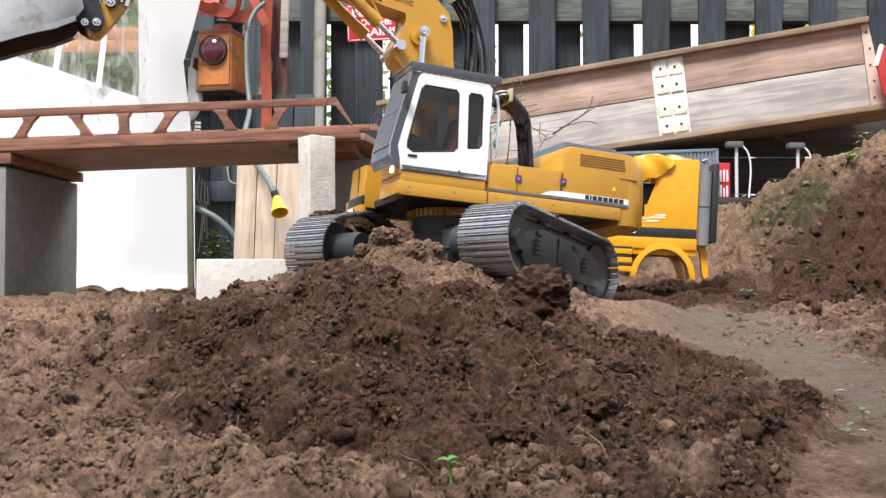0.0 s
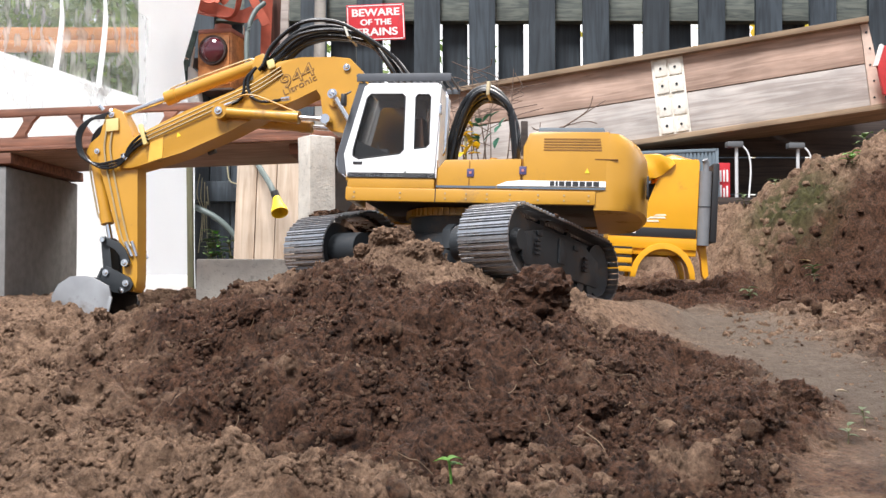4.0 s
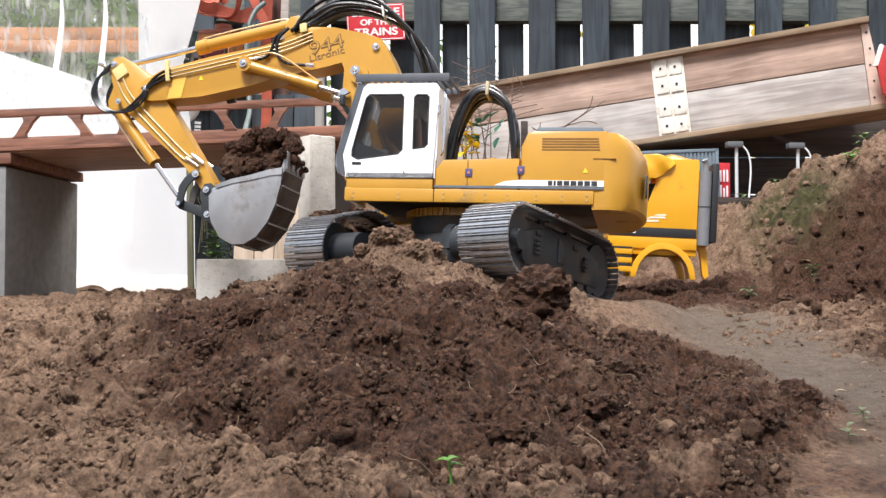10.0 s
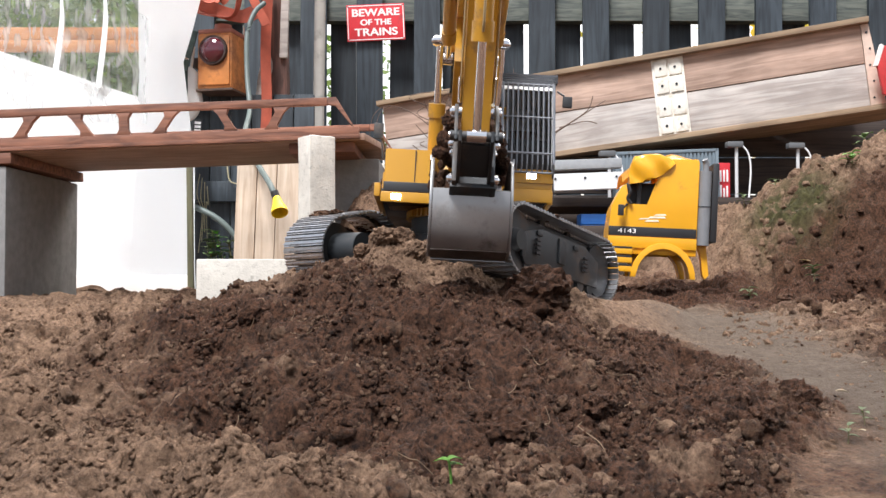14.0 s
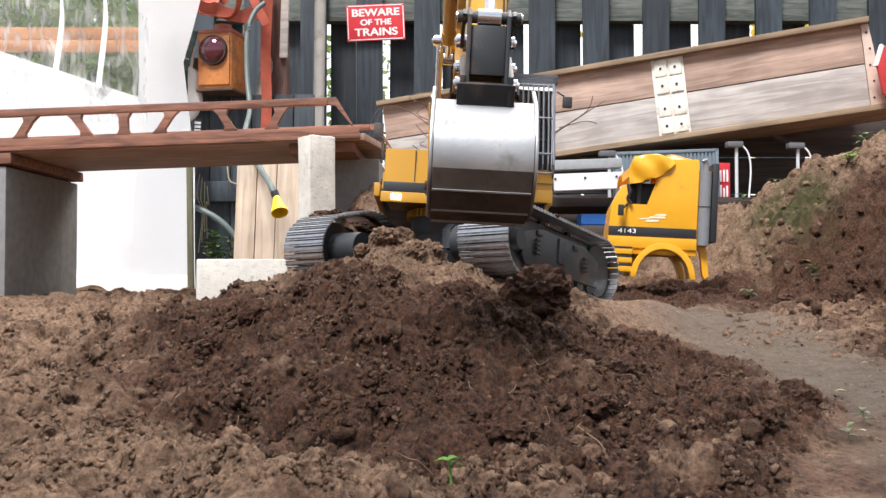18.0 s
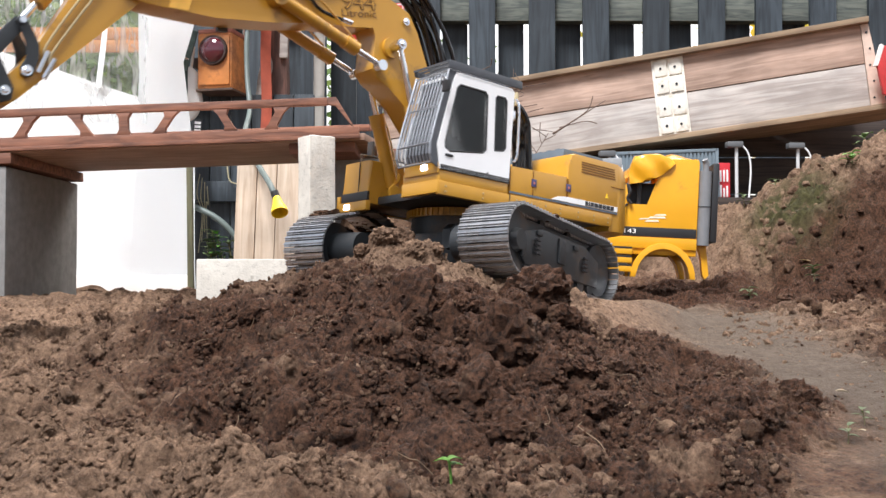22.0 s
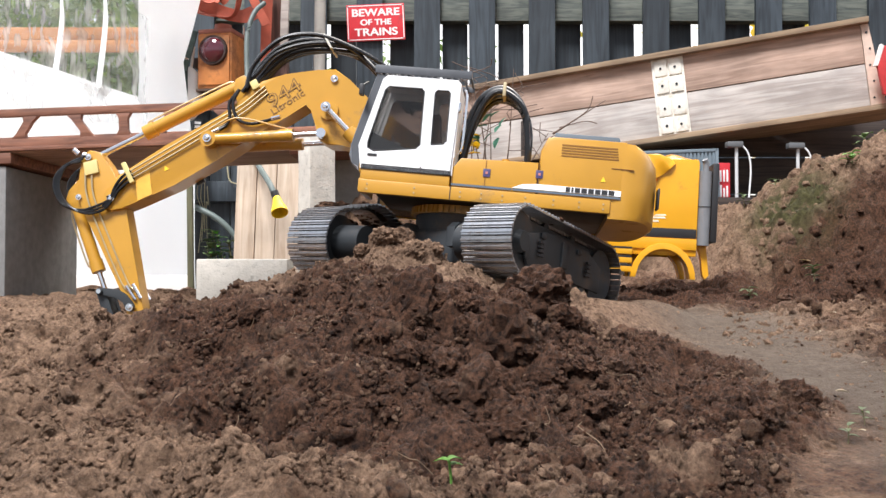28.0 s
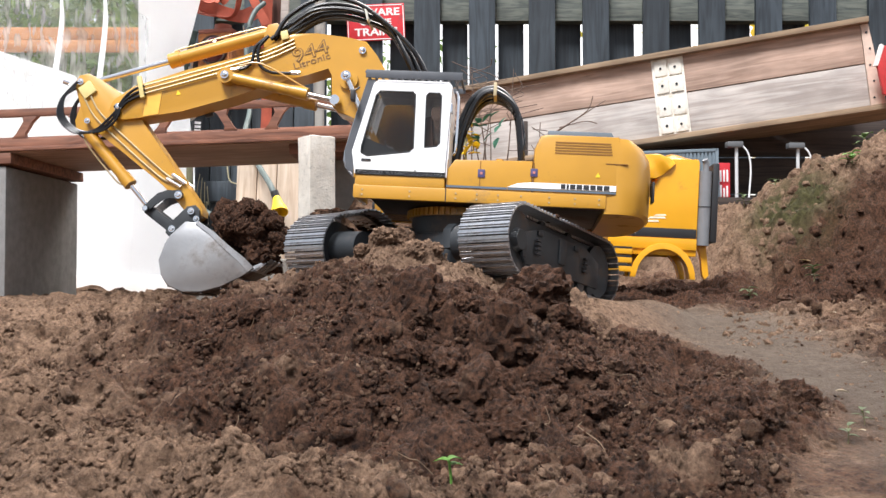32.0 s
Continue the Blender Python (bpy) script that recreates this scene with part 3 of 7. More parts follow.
def root_fibres():
    """Thin pale roots and straws lying in the soil."""
    rng = random.Random(17)
    bm = bmesh.new()
    for _ in range(55):
        y = 0.45 / (1 - rng.random() * 0.6)
        x = rng.uniform(-0.45, 0.35) * y
        a, s = rng.uniform(0, 6.28), rng.uniform(0.004, 0.014)
        pts = []
        for k in (-1, -0.3, 0.4, 1):
            px, py = x + s * k * math.cos(a) + rng.uniform(-0.002, 0.002), y + s * k * math.sin(a)
            pts.append((px, py, float(ground_z(np.array(px), np.array(py))) + rng.uniform(0.001, 0.004)))
        add_tube(bm, pts, rng.uniform(0.00015, 0.0003), 4, 3)
    o = new("root_fibres", finish(bm, "root_fibres", mat("pale_root", (0.17, 0.11, 0.065), 0.8, var=0.3), True))
    tagged(o, "thin pale root fibres lying in the soil", "roots", kind="stuff")


root_fibres()


# ------------------------------------------------------------------ the excavator
P0 = Vector((0.010, 0.0, 0.0791))       # boom foot in the upper's space
BOOM_C = (0.4134, 0.2005)               # boom to stick pin, boom space (x, z)
BOOM_A = (0.1049, 0.1656)               # lift cylinder pin
STICK_CYL = (0.190, 0.260)              # stick cylinder foot
STICK_TOP = (-0.0641, 0.0227)
BUCKET_CYL = (-0.016, 0.0575)
L_CK, L_CL = 0.1745, 0.1466
K_LB, LS_LC, LC_LB = 0.034, 0.0465, 0.0455

excavator = thing("excavator", "yellow scale-model crawler excavator with white cab on steel tracks", "excavator", STAND)

# the undercarriage's heading on the stand, its nose a little up
CHI = pose(-0.0125, 0, -0.003, 0, 0, 90 - 34) @ pose(0.022, -0.003, -0.0085, 1.6, -3.4, 0)


def stadium(half, r, z0, k):
    """Point and direction at arc length k on the belt line of a track."""
    straight = 2 * half
    per = 2 * straight + 2 * math.pi * r
    s = k % per
    if s < straight:
        return Vector((-half + s, 0, z0 + r)), 0.0
    s -= straight
    if s < math.pi * r:
        a = s / r
        return Vector((half + r * math.sin(a), 0, z0 + r * math.cos(a))), a
    s -= math.pi * r
    if s < straight:
        return Vector((half - s, 0, z0 - r)), math.pi
    s -= straight
    a = s / r
    return Vector((-half - r * math.sin(a), 0, z0 - r * math.cos(a))), math.pi + a


TR_HALF, TR_R, TR_Z, TR_W, TR_G = 0.107, 0.0385, -0.006, 0.062, 0.127


def shoe_mesh():
    bm = bmesh.new()
    add_box(bm, (-0.0033, -TR_W / 2, -0.0012), (0.0033, TR_W / 2, 0.0008))
    add_box(bm, (-0.0006, -TR_W / 2, 0.0007), (0.0008, TR_W / 2, 0.0028))
    add_box(bm, (0.0022, -TR_W / 2, 0.0007), (0.0031, TR_W / 2, 0.0016))
    add_box(bm, (-0.003, -0.008, -0.0045), (0.003, 0.008, -0.0012))
    return finish(bm, "shoe", STEEL)


def build_undercarriage():
    shoe = shoe_mesh()
    per = 4 * TR_HALF + 2 * math.pi * TR_R
    count = round(per / 0.0078)
    for side in (1, -1):
        bm = prism([(math.cos(a) * 0.031 + (TR_HALF if math.cos(a) > 0 else -TR_HALF), TR_Z + math.sin(a) * 0.031) for a in [2 * math.pi * (i + 0.5) / 28 for i in range(28)]], -0.013, 0.013, 0.002)
        tr = part("track", bm, DARK, excavator, "dark grey track frame with bare steel grouser shoes", CHI @ pose(0, side * TR_G, 0))
        out = side
        # outer covers, rollers, hubs
        part("idler_wheel", rod((TR_HALF, -0.019, TR_Z), (TR_HALF, 0.019, TR_Z), 0.034, seg=28), DARK, tr)
        part("sprocket", rod((-TR_HALF, -0.019, TR_Z), (-TR_HALF, 0.019, TR_Z), 0.033, seg=28), DARK, tr)
        bm = prism([(-0.098, -0.030), (0.09, -0.030), (0.1, -0.02), (0.095, 0.006), (0.05, 0.016), (-0.06, 0.016), (-0.1, 0.002)], 0.0, 0.006, 0.0015)
        for v in bm.verts:
            v.co.y = v.co.y * out + out * 0.017
        part("side_plate", bm, DARK, tr)
        for i in range(7):
            x = -0.081 + i * 0.027
            part("track_roller", rod((x, -0.021, TR_Z - 0.0265), (x, 0.021, TR_Z - 0.0265), 0.0085, seg=12), DARK, tr)
        for x in (-0.035, 0.035):
            part("carrier_roller", rod((x, -0.012, TR_Z + 0.031), (x, 0.012, TR_Z + 0.031), 0.006, seg=12), DARK, tr)
        for x, w, z, h in ((0.005, 0.018, -0.002, 0.03), (0.062, 0.012, 0.009, 0.006), (-0.032, 0.012, 0.009, 0.006), (0.098, 0.008, -0.01, 0.026)):
            bm = box((x - w / 2, 0, z - h / 2), (x + w / 2, 0.0028, z + h / 2), 0.0012)
            for v in bm.verts:
                v.co.y = v.co.y * out + out * 0.0225
            part("cover_plate", bm, DARK, tr)
        for x in (0.068, -0.056):
            for i in range(4):
                bm = box((x - 0.005, 0, -0.016 + i * 0.005), (x + 0.005, 0.003, -0.0135 + i * 0.005))
                for v in bm.verts:
                    v.co.y = v.co.y * out + out * 0.0245
                part("step_slot", bm, BLACK, tr)
        part("hub_cap", rod((TR_HALF, out * 0.018, TR_Z), (TR_HALF, out * 0.026, TR_Z), 0.014, 0.011, 20), DARK, tr)
        # drive motor on the inner side
        part("travel_motor", rod((TR_HALF - 0.006, -out * 0.015, TR_Z), (TR_HALF - 0.006, -out * 0.058, TR_Z), 0.0225, 0.021, 24), DARK, tr)
        for i in range(count):
            c, a = stadium(TR_HALF, TR_R, TR_Z, i * per / count)
            if side < 0 and c.z > TR_Z + TR_R * 0.8:
                # this belt is slack and arches up between the wheels
                q = math.exp(-((c.x - 0.045) / 0.048) ** 2)
                c = c + Vector((0, 0, 0.021 * q))
                a += math.atan(-0.042 * q * (c.x - 0.045) / 0.048 ** 2) * -1
            share("shoe", shoe, tr, Matrix.Translation(c) @ Matrix.Rotation(a, 4, "Y"))
        rng = random.Random(60 + side)
        for i in range(14 if side < 0 else 0):
            # a crust of soil rides on the slack belt
            bm = bmesh.new()
            x = rng.uniform(-0.01, 0.1)
            clod_shape(bm, (x, rng.uniform(-0.03, 0.012), TR_Z + TR_R + 0.003 + 0.021 * math.exp(-((x - 0.045) / 0.048) ** 2)), rng.uniform(0.007, 0.013), rng, 3, 0.45)
            tag_soil(part("caked_soil", bm, SOIL, tr).data, 0.35)
        for i in range(16):
            bm = bmesh.new()
            clod_shape(bm, (rng.uniform(-0.11, 0.06), rng.uniform(-0.028, 0.028), TR_Z + TR_R + 0.002), rng.uniform(0.003, 0.0075), rng, 3, 0.6)
            tag_soil(part("caked_soil", bm, SOIL, tr).data, 0.2)
    # centre frame
    bm = box((-0.06, -0.062, -0.022), (0.06, 0.062, 0.02), 0.006)
    for sx in (1, -1):
        for sy in (1, -1):
            add_box(bm, (-0.016, -0.052, -0.014), (0.016, 0.052, 0.014), 0.004, pose(sx * 0.052, sy * 0.085, 0, 0, 0, -sx * sy * 25))
    part("centre_frame", bm, DARK, excavator, "dark grey cross-shaped chassis frame", CHI)
    part("slewing_ring", rod((0, 0, 0.0), (0, 0, 0.034), 0.062, seg=48), DARK, excavator)
    bm = rod((0, 0, 0.034), (0, 0, 0.044), 0.066, seg=64)
    for i in range(56):
        a = 2 * math.pi * i / 56
        add_box(bm, (-0.0016, -0.0012, 0.0), (0.0016, 0.0012, 0.009), 0, pose(0.0672 * math.cos(a), 0.0672 * math.sin(a), 0.0345, 0, 0, math.degrees(a)))
    part("ring_gear", bm, YELLOW, excavator, "yellow toothed slewing ring")
    for y in (-0.035, 0.035):
        part("towing_lug", prism([(0.05, -0.005), (0.078, -0.005), (0.078, 0.018), (0.068, 0.026), (0.056, 0.026), (0.05, 0.018)], y - 0.006, y + 0.006, 0.002), DARK, excavator, m=CHI)


build_undercarriage()

# ---- upper structure
upper = part("upper_structure", box((-0.19, -0.1, 0.046), (0.105, 0.1, 0.056), 0.002), DARK, excavator, "yellow slewing platform with engine hood and counterweight")
HOUSE_Y = 0.103
FRONT_Y = 0.093                         # the tool box stands a little in from the other side


def build_upper():
    # skirts along both sides, with bolt heads
    for s in (1, -1):
        y0, y1 = sorted((s * (HOUSE_Y + 0.001), s * (HOUSE_Y - 0.006)))
        sk = part("side_skirt", box((-0.176, y0, 0.0435), (0.122, y1, 0.0595), 0.0015), YELLOW, upper)
        for x in (0.112, 0.055, 0.0, -0.025, -0.05, -0.077, -0.11, -0.14, -0.168):
            for dz in (0.048, 0.054):
                part("bolt", rod((x, s * (HOUSE_Y + 0.0005), dz), (x, s * (HOUSE_Y + 0.0017), dz), 0.0012, seg=6), BRASS, sk)
    part("skirt_seam", box((0.0115, HOUSE_Y - 0.004, 0.0432), (0.0125, HOUSE_Y + 0.0016, 0.0598)), BLACK, upper)
    # cab floor beam and front of both modules
    part("cab_base", box((0.014, 0.036, 0.058), (0.122, HOUSE_Y, 0.0725), 0.002), YELLOW, upper)
    fr = prism([(0.095, 0.046), (0.121, 0.046), (0.121, 0.058), (0.119, 0.101), (0.0, 0.1025), (0.0, 0.046)], -FRONT_Y, -0.036, 0.003)
    part("tool_box", fr, YELLOW, upper, "yellow front module with a dark band")
    part("dark_band", box((0.1185, -FRONT_Y - 0.0005, 0.0502), (0.1222, -0.0355, 0.0615), 0.0008), BLACK, upper)
    part("box_seam", box((0.12, -0.058, 0.0625), (0.1212, -0.057, 0.1)), DARK, upper)
    part("lower_front_panel", box((0.116, -FRONT_Y - 0.003, 0.0375), (0.1232, -0.036, 0.0495), 0.001), YELLOW, upper)
    part("lower_front_panel", box((0.116, 0.036, 0.0455), (0.1232, 0.1032, 0.0605), 0.001), YELLOW, upper)
    for s, y, z in ((1, 0.078, 0.0762), (-1, -0.078, 0.0435)):
        part("work_lamp", box((0.1222, y - 0.0055, z - 0.0035), (0.1245, y + 0.0055, z + 0.0035), 0.001), glow_mat("lamp_glow", (0.93, 0.92, 1.0), 6.0), upper, "small glowing white work lamp")
    # middle section behind the cab and on the right, slightly rounded shoulders
    mid = prism([(0.012, 0.058), (0.012, 0.083), (0.003, 0.0955), (-0.089, 0.0975), (-0.089, 0.058)], 0.034, HOUSE_Y - 0.0005, 0.003)
    part("side_housing", mid, YELLOW, upper, "yellow side housing")
    mid = prism([(0.0, 0.058), (0.0, 0.0955), (-0.089, 0.0975), (-0.089, 0.058)], -HOUSE_Y + 0.0005, -0.034, 0.003)
    part("side_housing", mid, YELLOW, upper, "yellow side housing")
    part("service_deck", box((-0.09, -0.036, 0.056), (-0.02, 0.036, 0.082), 0.002), YELLOW, upper)
    part("valve_block", box((-0.075, -0.02, 0.082), (-0.04, 0.03, 0.098), 0.003), DARK, upper)
    part("filler_cap", rod((-0.048, 0.05, 0.096), (-0.048, 0.05, 0.108), 0.005, seg=14), YELLOW, upper)
    part("breather", rod((0.012, -0.06, 0.095), (0.012, -0.06, 0.107), 0.004, seg=12), BLACK, upper)
    part("handrail", tube([(0.09, -0.098, 0.094), (0.09, -0.1, 0.115), (0.086, -0.1, 0.121), (0.02, -0.1, 0.121), (0.014, -0.1, 0.115), (0.014, -0.098, 0.094)], 0.0012, 6), DARK, upper)
    part("mirror", box((0.07, -0.112, 0.122), (0.074, -0.1, 0.142), 0.001, pose(0, 0, 0, 0, 0, 0)), DARK, upper, "dark wing mirror")
    # engine hood with grille and seams
    hood = prism([(-0.09, 0.058), (-0.09, 0.112), (-0.097, 0.1285), (-0.105, 0.1305), (-0.19, 0.1305), (-0.19, 0.058)], -HOUSE_Y, HOUSE_Y, 0.005)
    hood = part("engine_hood", hood, YELLOW, upper, "yellow engine hood")
    for i in range(5):
        z = 0.107 + i * 0.0032
        for s in (1, -1):
            y0, y1 = sorted((s * (HOUSE_Y - 0.001), s * (HOUSE_Y + 0.0005)))
            part("grille_slot", box((-0.1805 + (i - 2) * 0.0005, y0, z), (-0.1145, y1, z + 0.0017)), mat("dark_amber_slot", (0.2, 0.085, 0.006), 0.6), hood)
    tk = part("top_cover", prism([(-0.103, 0.1295), (-0.106, 0.1405), (-0.182, 0.1405), (-0.187, 0.1295)], -0.08, 0.08, 0.002), BLUEGREY, upper, "blue-grey louvred top cover")
    for i in range(9):
        part("louvre", box((-0.18, -0.072 + i * 0.0165, 0.1405), (-0.109, -0.0645 + i * 0.0165, 0.1425), 0.0005), BLUEGREY, tk)
    for x in (-0.0905, -0.0275, 0.0115):
        part("panel_seam", box((x - 0.0004, HOUSE_Y - 0.002, 0.061), (x + 0.0004, HOUSE_Y + 0.0004, 0.0945)), mat("dark_amber_slot", (0.2, 0.085, 0.006), 0.6), upper)
    # counterweight: rounded back, slightly lower
    pts = []
    for i in range(13):
        a = -math.pi / 2 + math.pi * i / 12
        pts.append((-0.19 - 0.047 * math.cos(a) ** 0.7 if math.cos(a) > 1e-6 else -0.19, HOUSE_Y * math.sin(a)))
    bm = bmesh.new()
    rows = []
    for z, inset in ((0.038, 0.006), (0.042, 0.001), (0.075, 0.0), (0.098, 0.0), (0.112, 0.002), (0.122, 0.009), (0.1285, 0.022)):
        ring = [bm.verts.new((-0.174, -HOUSE_Y + 0.002, z))]
        for x, y in pts:
            k = max(0.0, (-0.19 - x) / 0.047)
            ring.append(bm.verts.new((x + inset * k, y * (1 - inset * 0.1 / HOUSE_Y), z)))
        ring.append(bm.verts.new((-0.174, HOUSE_Y - 0.002, z)))
        rows.append(ring)
    for u, v in zip(rows, rows[1:]):
        for i in range(len(u)):
            j = (i + 1) % len(u)
            bm.faces.new((u[i], u[j], v[j], v[i]))
    bm.faces.new(list(reversed(rows[0])))
    bm.faces.new(rows[-1])
    cw = part("counterweight", bm, YELLOW, upper, "rounded yellow counterweight")
    part("counterweight_seam", box((-0.2, HOUSE_Y - 0.003, 0.0968), (-0.174, HOUSE_Y + 0.0007, 0.0976)), mat("dark_amber_slot", (0.2, 0.085, 0.006), 0.6), cw)
    part("rear_lamp", box((-0.236, 0.05, 0.06), (-0.2335, 0.07, 0.085), 0.001), BLACK, cw)
    part("warning_mark", prism([(-0.1685, 0.0805), (-0.1625, 0.0805), (-0.1655, 0.0865)], HOUSE_Y - 0.0005, HOUSE_Y + 0.0006), mat("label_yellow", (0.8, 0.55, 0.02), 0.5), upper)
    # stripe and maker's plate drawn as bars
    st = prism([(-0.06, 0.0645), (-0.072, 0.0695), (-0.088, 0.0712), (-0.187, 0.0712), (-0.187, 0.0645)], HOUSE_Y, HOUSE_Y + 0.0007)
    part("side_stripe", st, WHITE, upper, "white side stripe")
    part("dark_stripe", box((-0.06, HOUSE_Y, 0.0612), (0.012, HOUSE_Y + 0.0007, 0.0638)), BLUEGREY, upper)
    part("dark_stripe", box((-0.187, HOUSE_Y, 0.0612), (-0.061, HOUSE_Y + 0.0007, 0.0638)), BLUEGREY, upper)
    x = -0.123
    for w in (0.0052, 0.0026, 0.0062, 0.0066, 0.0066, 0.0062, 0.0066, 0.0066):
        part("maker_bar", box((x - w, HOUSE_Y + 0.0006, 0.0652), (x, HOUSE_Y + 0.0012, 0.0706)), BLACK, upper)
        x -= w + 0.0014
    for x, z in ((-0.029, 0.0795), (-0.091, 0.083)):
        bdg = part("round_latch", box((x - 0.0042, HOUSE_Y, z - 0.0048), (x + 0.0042, HOUSE_Y + 0.0008, z + 0.0048), 0.0003), mat("violet_plate", (0.06, 0.05, 0.13), 0.4), upper)
        part("latch_centre", box((x - 0.0014, HOUSE_Y + 0.0008, z - 0.0014), (x + 0.0014, HOUSE_Y + 0.0013, z + 0.0014)), mat("pale_red", (0.45, 0.16, 0.14), 0.5), bdg)
    # hoses arching out of the deck behind the cab
    rng = random.Random(3)
    for i in range(6):
        y = 0.022 + i * 0.0052
        q = rng.uniform(-0.003, 0.003)
        part("hydraulic_hose", tube([(0.01 + q, y, 0.1), (0.004 + q * 2, y, 0.145), (-0.012 + q * 2, y + 0.002, 0.18 + q + i * 0.0012), (-0.036, y + 0.003, 0.193 + q * 2 + i * 0.0012), (-0.06 + q, y + 0.002, 0.181 + q * 2), (-0.073 - q, y, 0.145), (-0.074 + q, y, 0.092)], 0.0043, 8), RUBBER, upper)
    part("hose_clip", box((-0.04, 0.017, 0.187), (-0.036, 0.058, 0.2045), 0.001), mat("clip_tan", (0.4, 0.33, 0.2), 0.6), upper)


build_upper()


def build_cab():
    y0, y1 = 0.040, 0.1045
    side = [(0.015, 0.0725), (0.1225, 0.0725), (0.1275, 0.1), (0.1065, 0.184), (0.101, 0.1885), (0.016, 0.1885), (0.0115, 0.184)]
    cab = part("cab", prism([(0.017, 0.0725), (0.12, 0.0725), (0.1245, 0.0995), (0.119, 0.12), (0.03, 0.085), (0.02, 0.085)], y0 + 0.003, y1 - 0.003, 0.001), BLACK, upper, "white operator's cab with dark tinted windows and a barred front guard")
    win1 = [(0.1165, 0.0985), (0.1165, 0.106), (0.1025, 0.17), (0.098, 0.175), (0.058, 0.175), (0.055, 0.172), (0.0535, 0.106), (0.058, 0.1015), (0.109, 0.0945)]
    win2 = [(0.0405, 0.1075), (0.042, 0.171), (0.039, 0.1745), (0.026, 0.1745), (0.0235, 0.172), (0.0225, 0.113), (0.026, 0.1095)]

    def panel(y, t):
        """Cab side with both window openings cut through."""
        bm = bmesh.new()
        loops = []
        for o in (side, win1, win2):
            vs = [bm.verts.new((x, y, z)) for x, z in o]
            es = [bm.edges.new((vs[i], vs[(i + 1) % len(vs)])) for i in range(len(vs))]
            loops += es
        bmesh.ops.triangle_fill(bm, use_beauty=True, use_dissolve=False, edges=loops)
        r = bmesh.ops.extrude_face_region(bm, geom=list(bm.faces))
        for v in r["geom"]:
            if isinstance(v, bmesh.types.BMVert):
                v.co.y += t
        return bm

    part("cab_door", panel(y1 - 0.003, 0.003), WHITE, cab, "white cab door with two dark windows", smooth=False)
    part("cab_side", panel(y0, 0.003), WHITE, cab, smooth=False)
    part("roof", prism([(0.0118, 0.1835), (0.0155, 0.189), (0.1015, 0.189), (0.1068, 0.1835)], y0, y1, 0.002), WHITE, cab)
    part("back_wall", box((0.0115, y0 + 0.003, 0.0725), (0.0145, y1 - 0.003, 0.184)), WHITE, cab)
    part("floor", box((0.014, y0, 0.0725), (0.122, y1, 0.078)), BLACK, cab)
    for y in (y0 + 0.001, y1 - 0.0045):
        part("front_pillar", prism([(0.1225, 0.0735), (0.1275, 0.1), (0.1065, 0.184), (0.1035, 0.1835), (0.1235, 0.1), (0.119, 0.0735)], y, y + 0.0035), WHITE, cab)
    part("front_sill", prism([(0.1195, 0.0725), (0.1225, 0.0725), (0.127, 0.0985), (0.1245, 0.0985)], y0 + 0.003, y1 - 0.003), BLACK, cab)
    part("lamp_strip", prism([(0.1215, 0.068), (0.1236, 0.068), (0.1245, 0.0835), (0.1215, 0.0835)], y0 + 0.001, y1 - 0.001, 0.0006), YELLOW, cab, "yellow strip below the windscreen")
    gl = glass_mat("tinted_cab_glass", (0.66, 0.65, 0.64), 0.02, -0.01)
    for o, nm in ((win1, "door_window"), (win2, "rear_side_window")):
        for y in (y1 - 0.0022, y0 + 0.0012):
            p = part(nm, prism(o, y, y + 0.001), gl, cab)
            p.visible_shadow = False
    ws = part("windscreen", prism([(0.1262, 0.101), (0.1272, 0.101), (0.1075, 0.182), (0.1065, 0.182)], y0 + 0.004, y1 - 0.004), gl, cab)
    ws.visible_shadow = False
    fr = mat("window_rubber", (0.012, 0.012, 0.013), 0.5)
    for o in (win1, win2):
        bm = bmesh.new()
        add_tube(bm, [(x, y1 - 0.0006, z) for x, z in o + o[:1]], 0.0011, 5, 1)
        part("window_seal", bm, fr, cab)
    part("door_handle", box((0.104, y1 - 0.001, 0.0882), (0.1155, y1 + 0.0012, 0.0912), 0.0006), BLACK, cab)
    part("door_lock", rod((0.05, y1 - 0.001, 0.079), (0.05, y1 + 0.0008, 0.079), 0.0011, seg=8), DARK, cab)
    part("grab_rail", tube([(0.006, y1 - 0.003, 0.1), (0.003, y1, 0.11), (0.003, y1, 0.165), (0.006, y1 - 0.003, 0.178)], 0.0016, 6), CHROME, cab)
    part("door_hinge", box((0.0095, y1 - 0.004, 0.15), (0.0125, y1 + 0.001, 0.162), 0.0008), CHROME, cab)
    # seat and console inside
    seat = prism([(0.035, 0.09), (0.075, 0.09), (0.078, 0.102), (0.053, 0.104), (0.045, 0.148), (0.036, 0.15), (0.03, 0.1)], 0.056, 0.09, 0.003)
    part("seat", seat, mat("brown_seat", (0.16, 0.075, 0.04), 0.7), cab, "brown operator's seat")
    part("console", box((0.085, 0.046, 0.078), (0.112, 0.058, 0.118), 0.003), mat("grey_console", (0.2, 0.2, 0.2), 0.6), cab)
    part("joystick", rod((0.085, 0.092, 0.095), (0.09, 0.092, 0.118), 0.0018, 0.001), CHROME, cab)
    # front guard of bars, with side plates and roof guard
    gd = part("front_guard", prism([(0.1245, 0.074), (0.1335, 0.078), (0.1365, 0.1), (0.1335, 0.112), (0.1245, 0.112)], y1 - 0.003, y1 - 0.001), mat("guard_grey", (0.06, 0.065, 0.075), 0.5), upper, "dark grey barred guard before the windscreen")
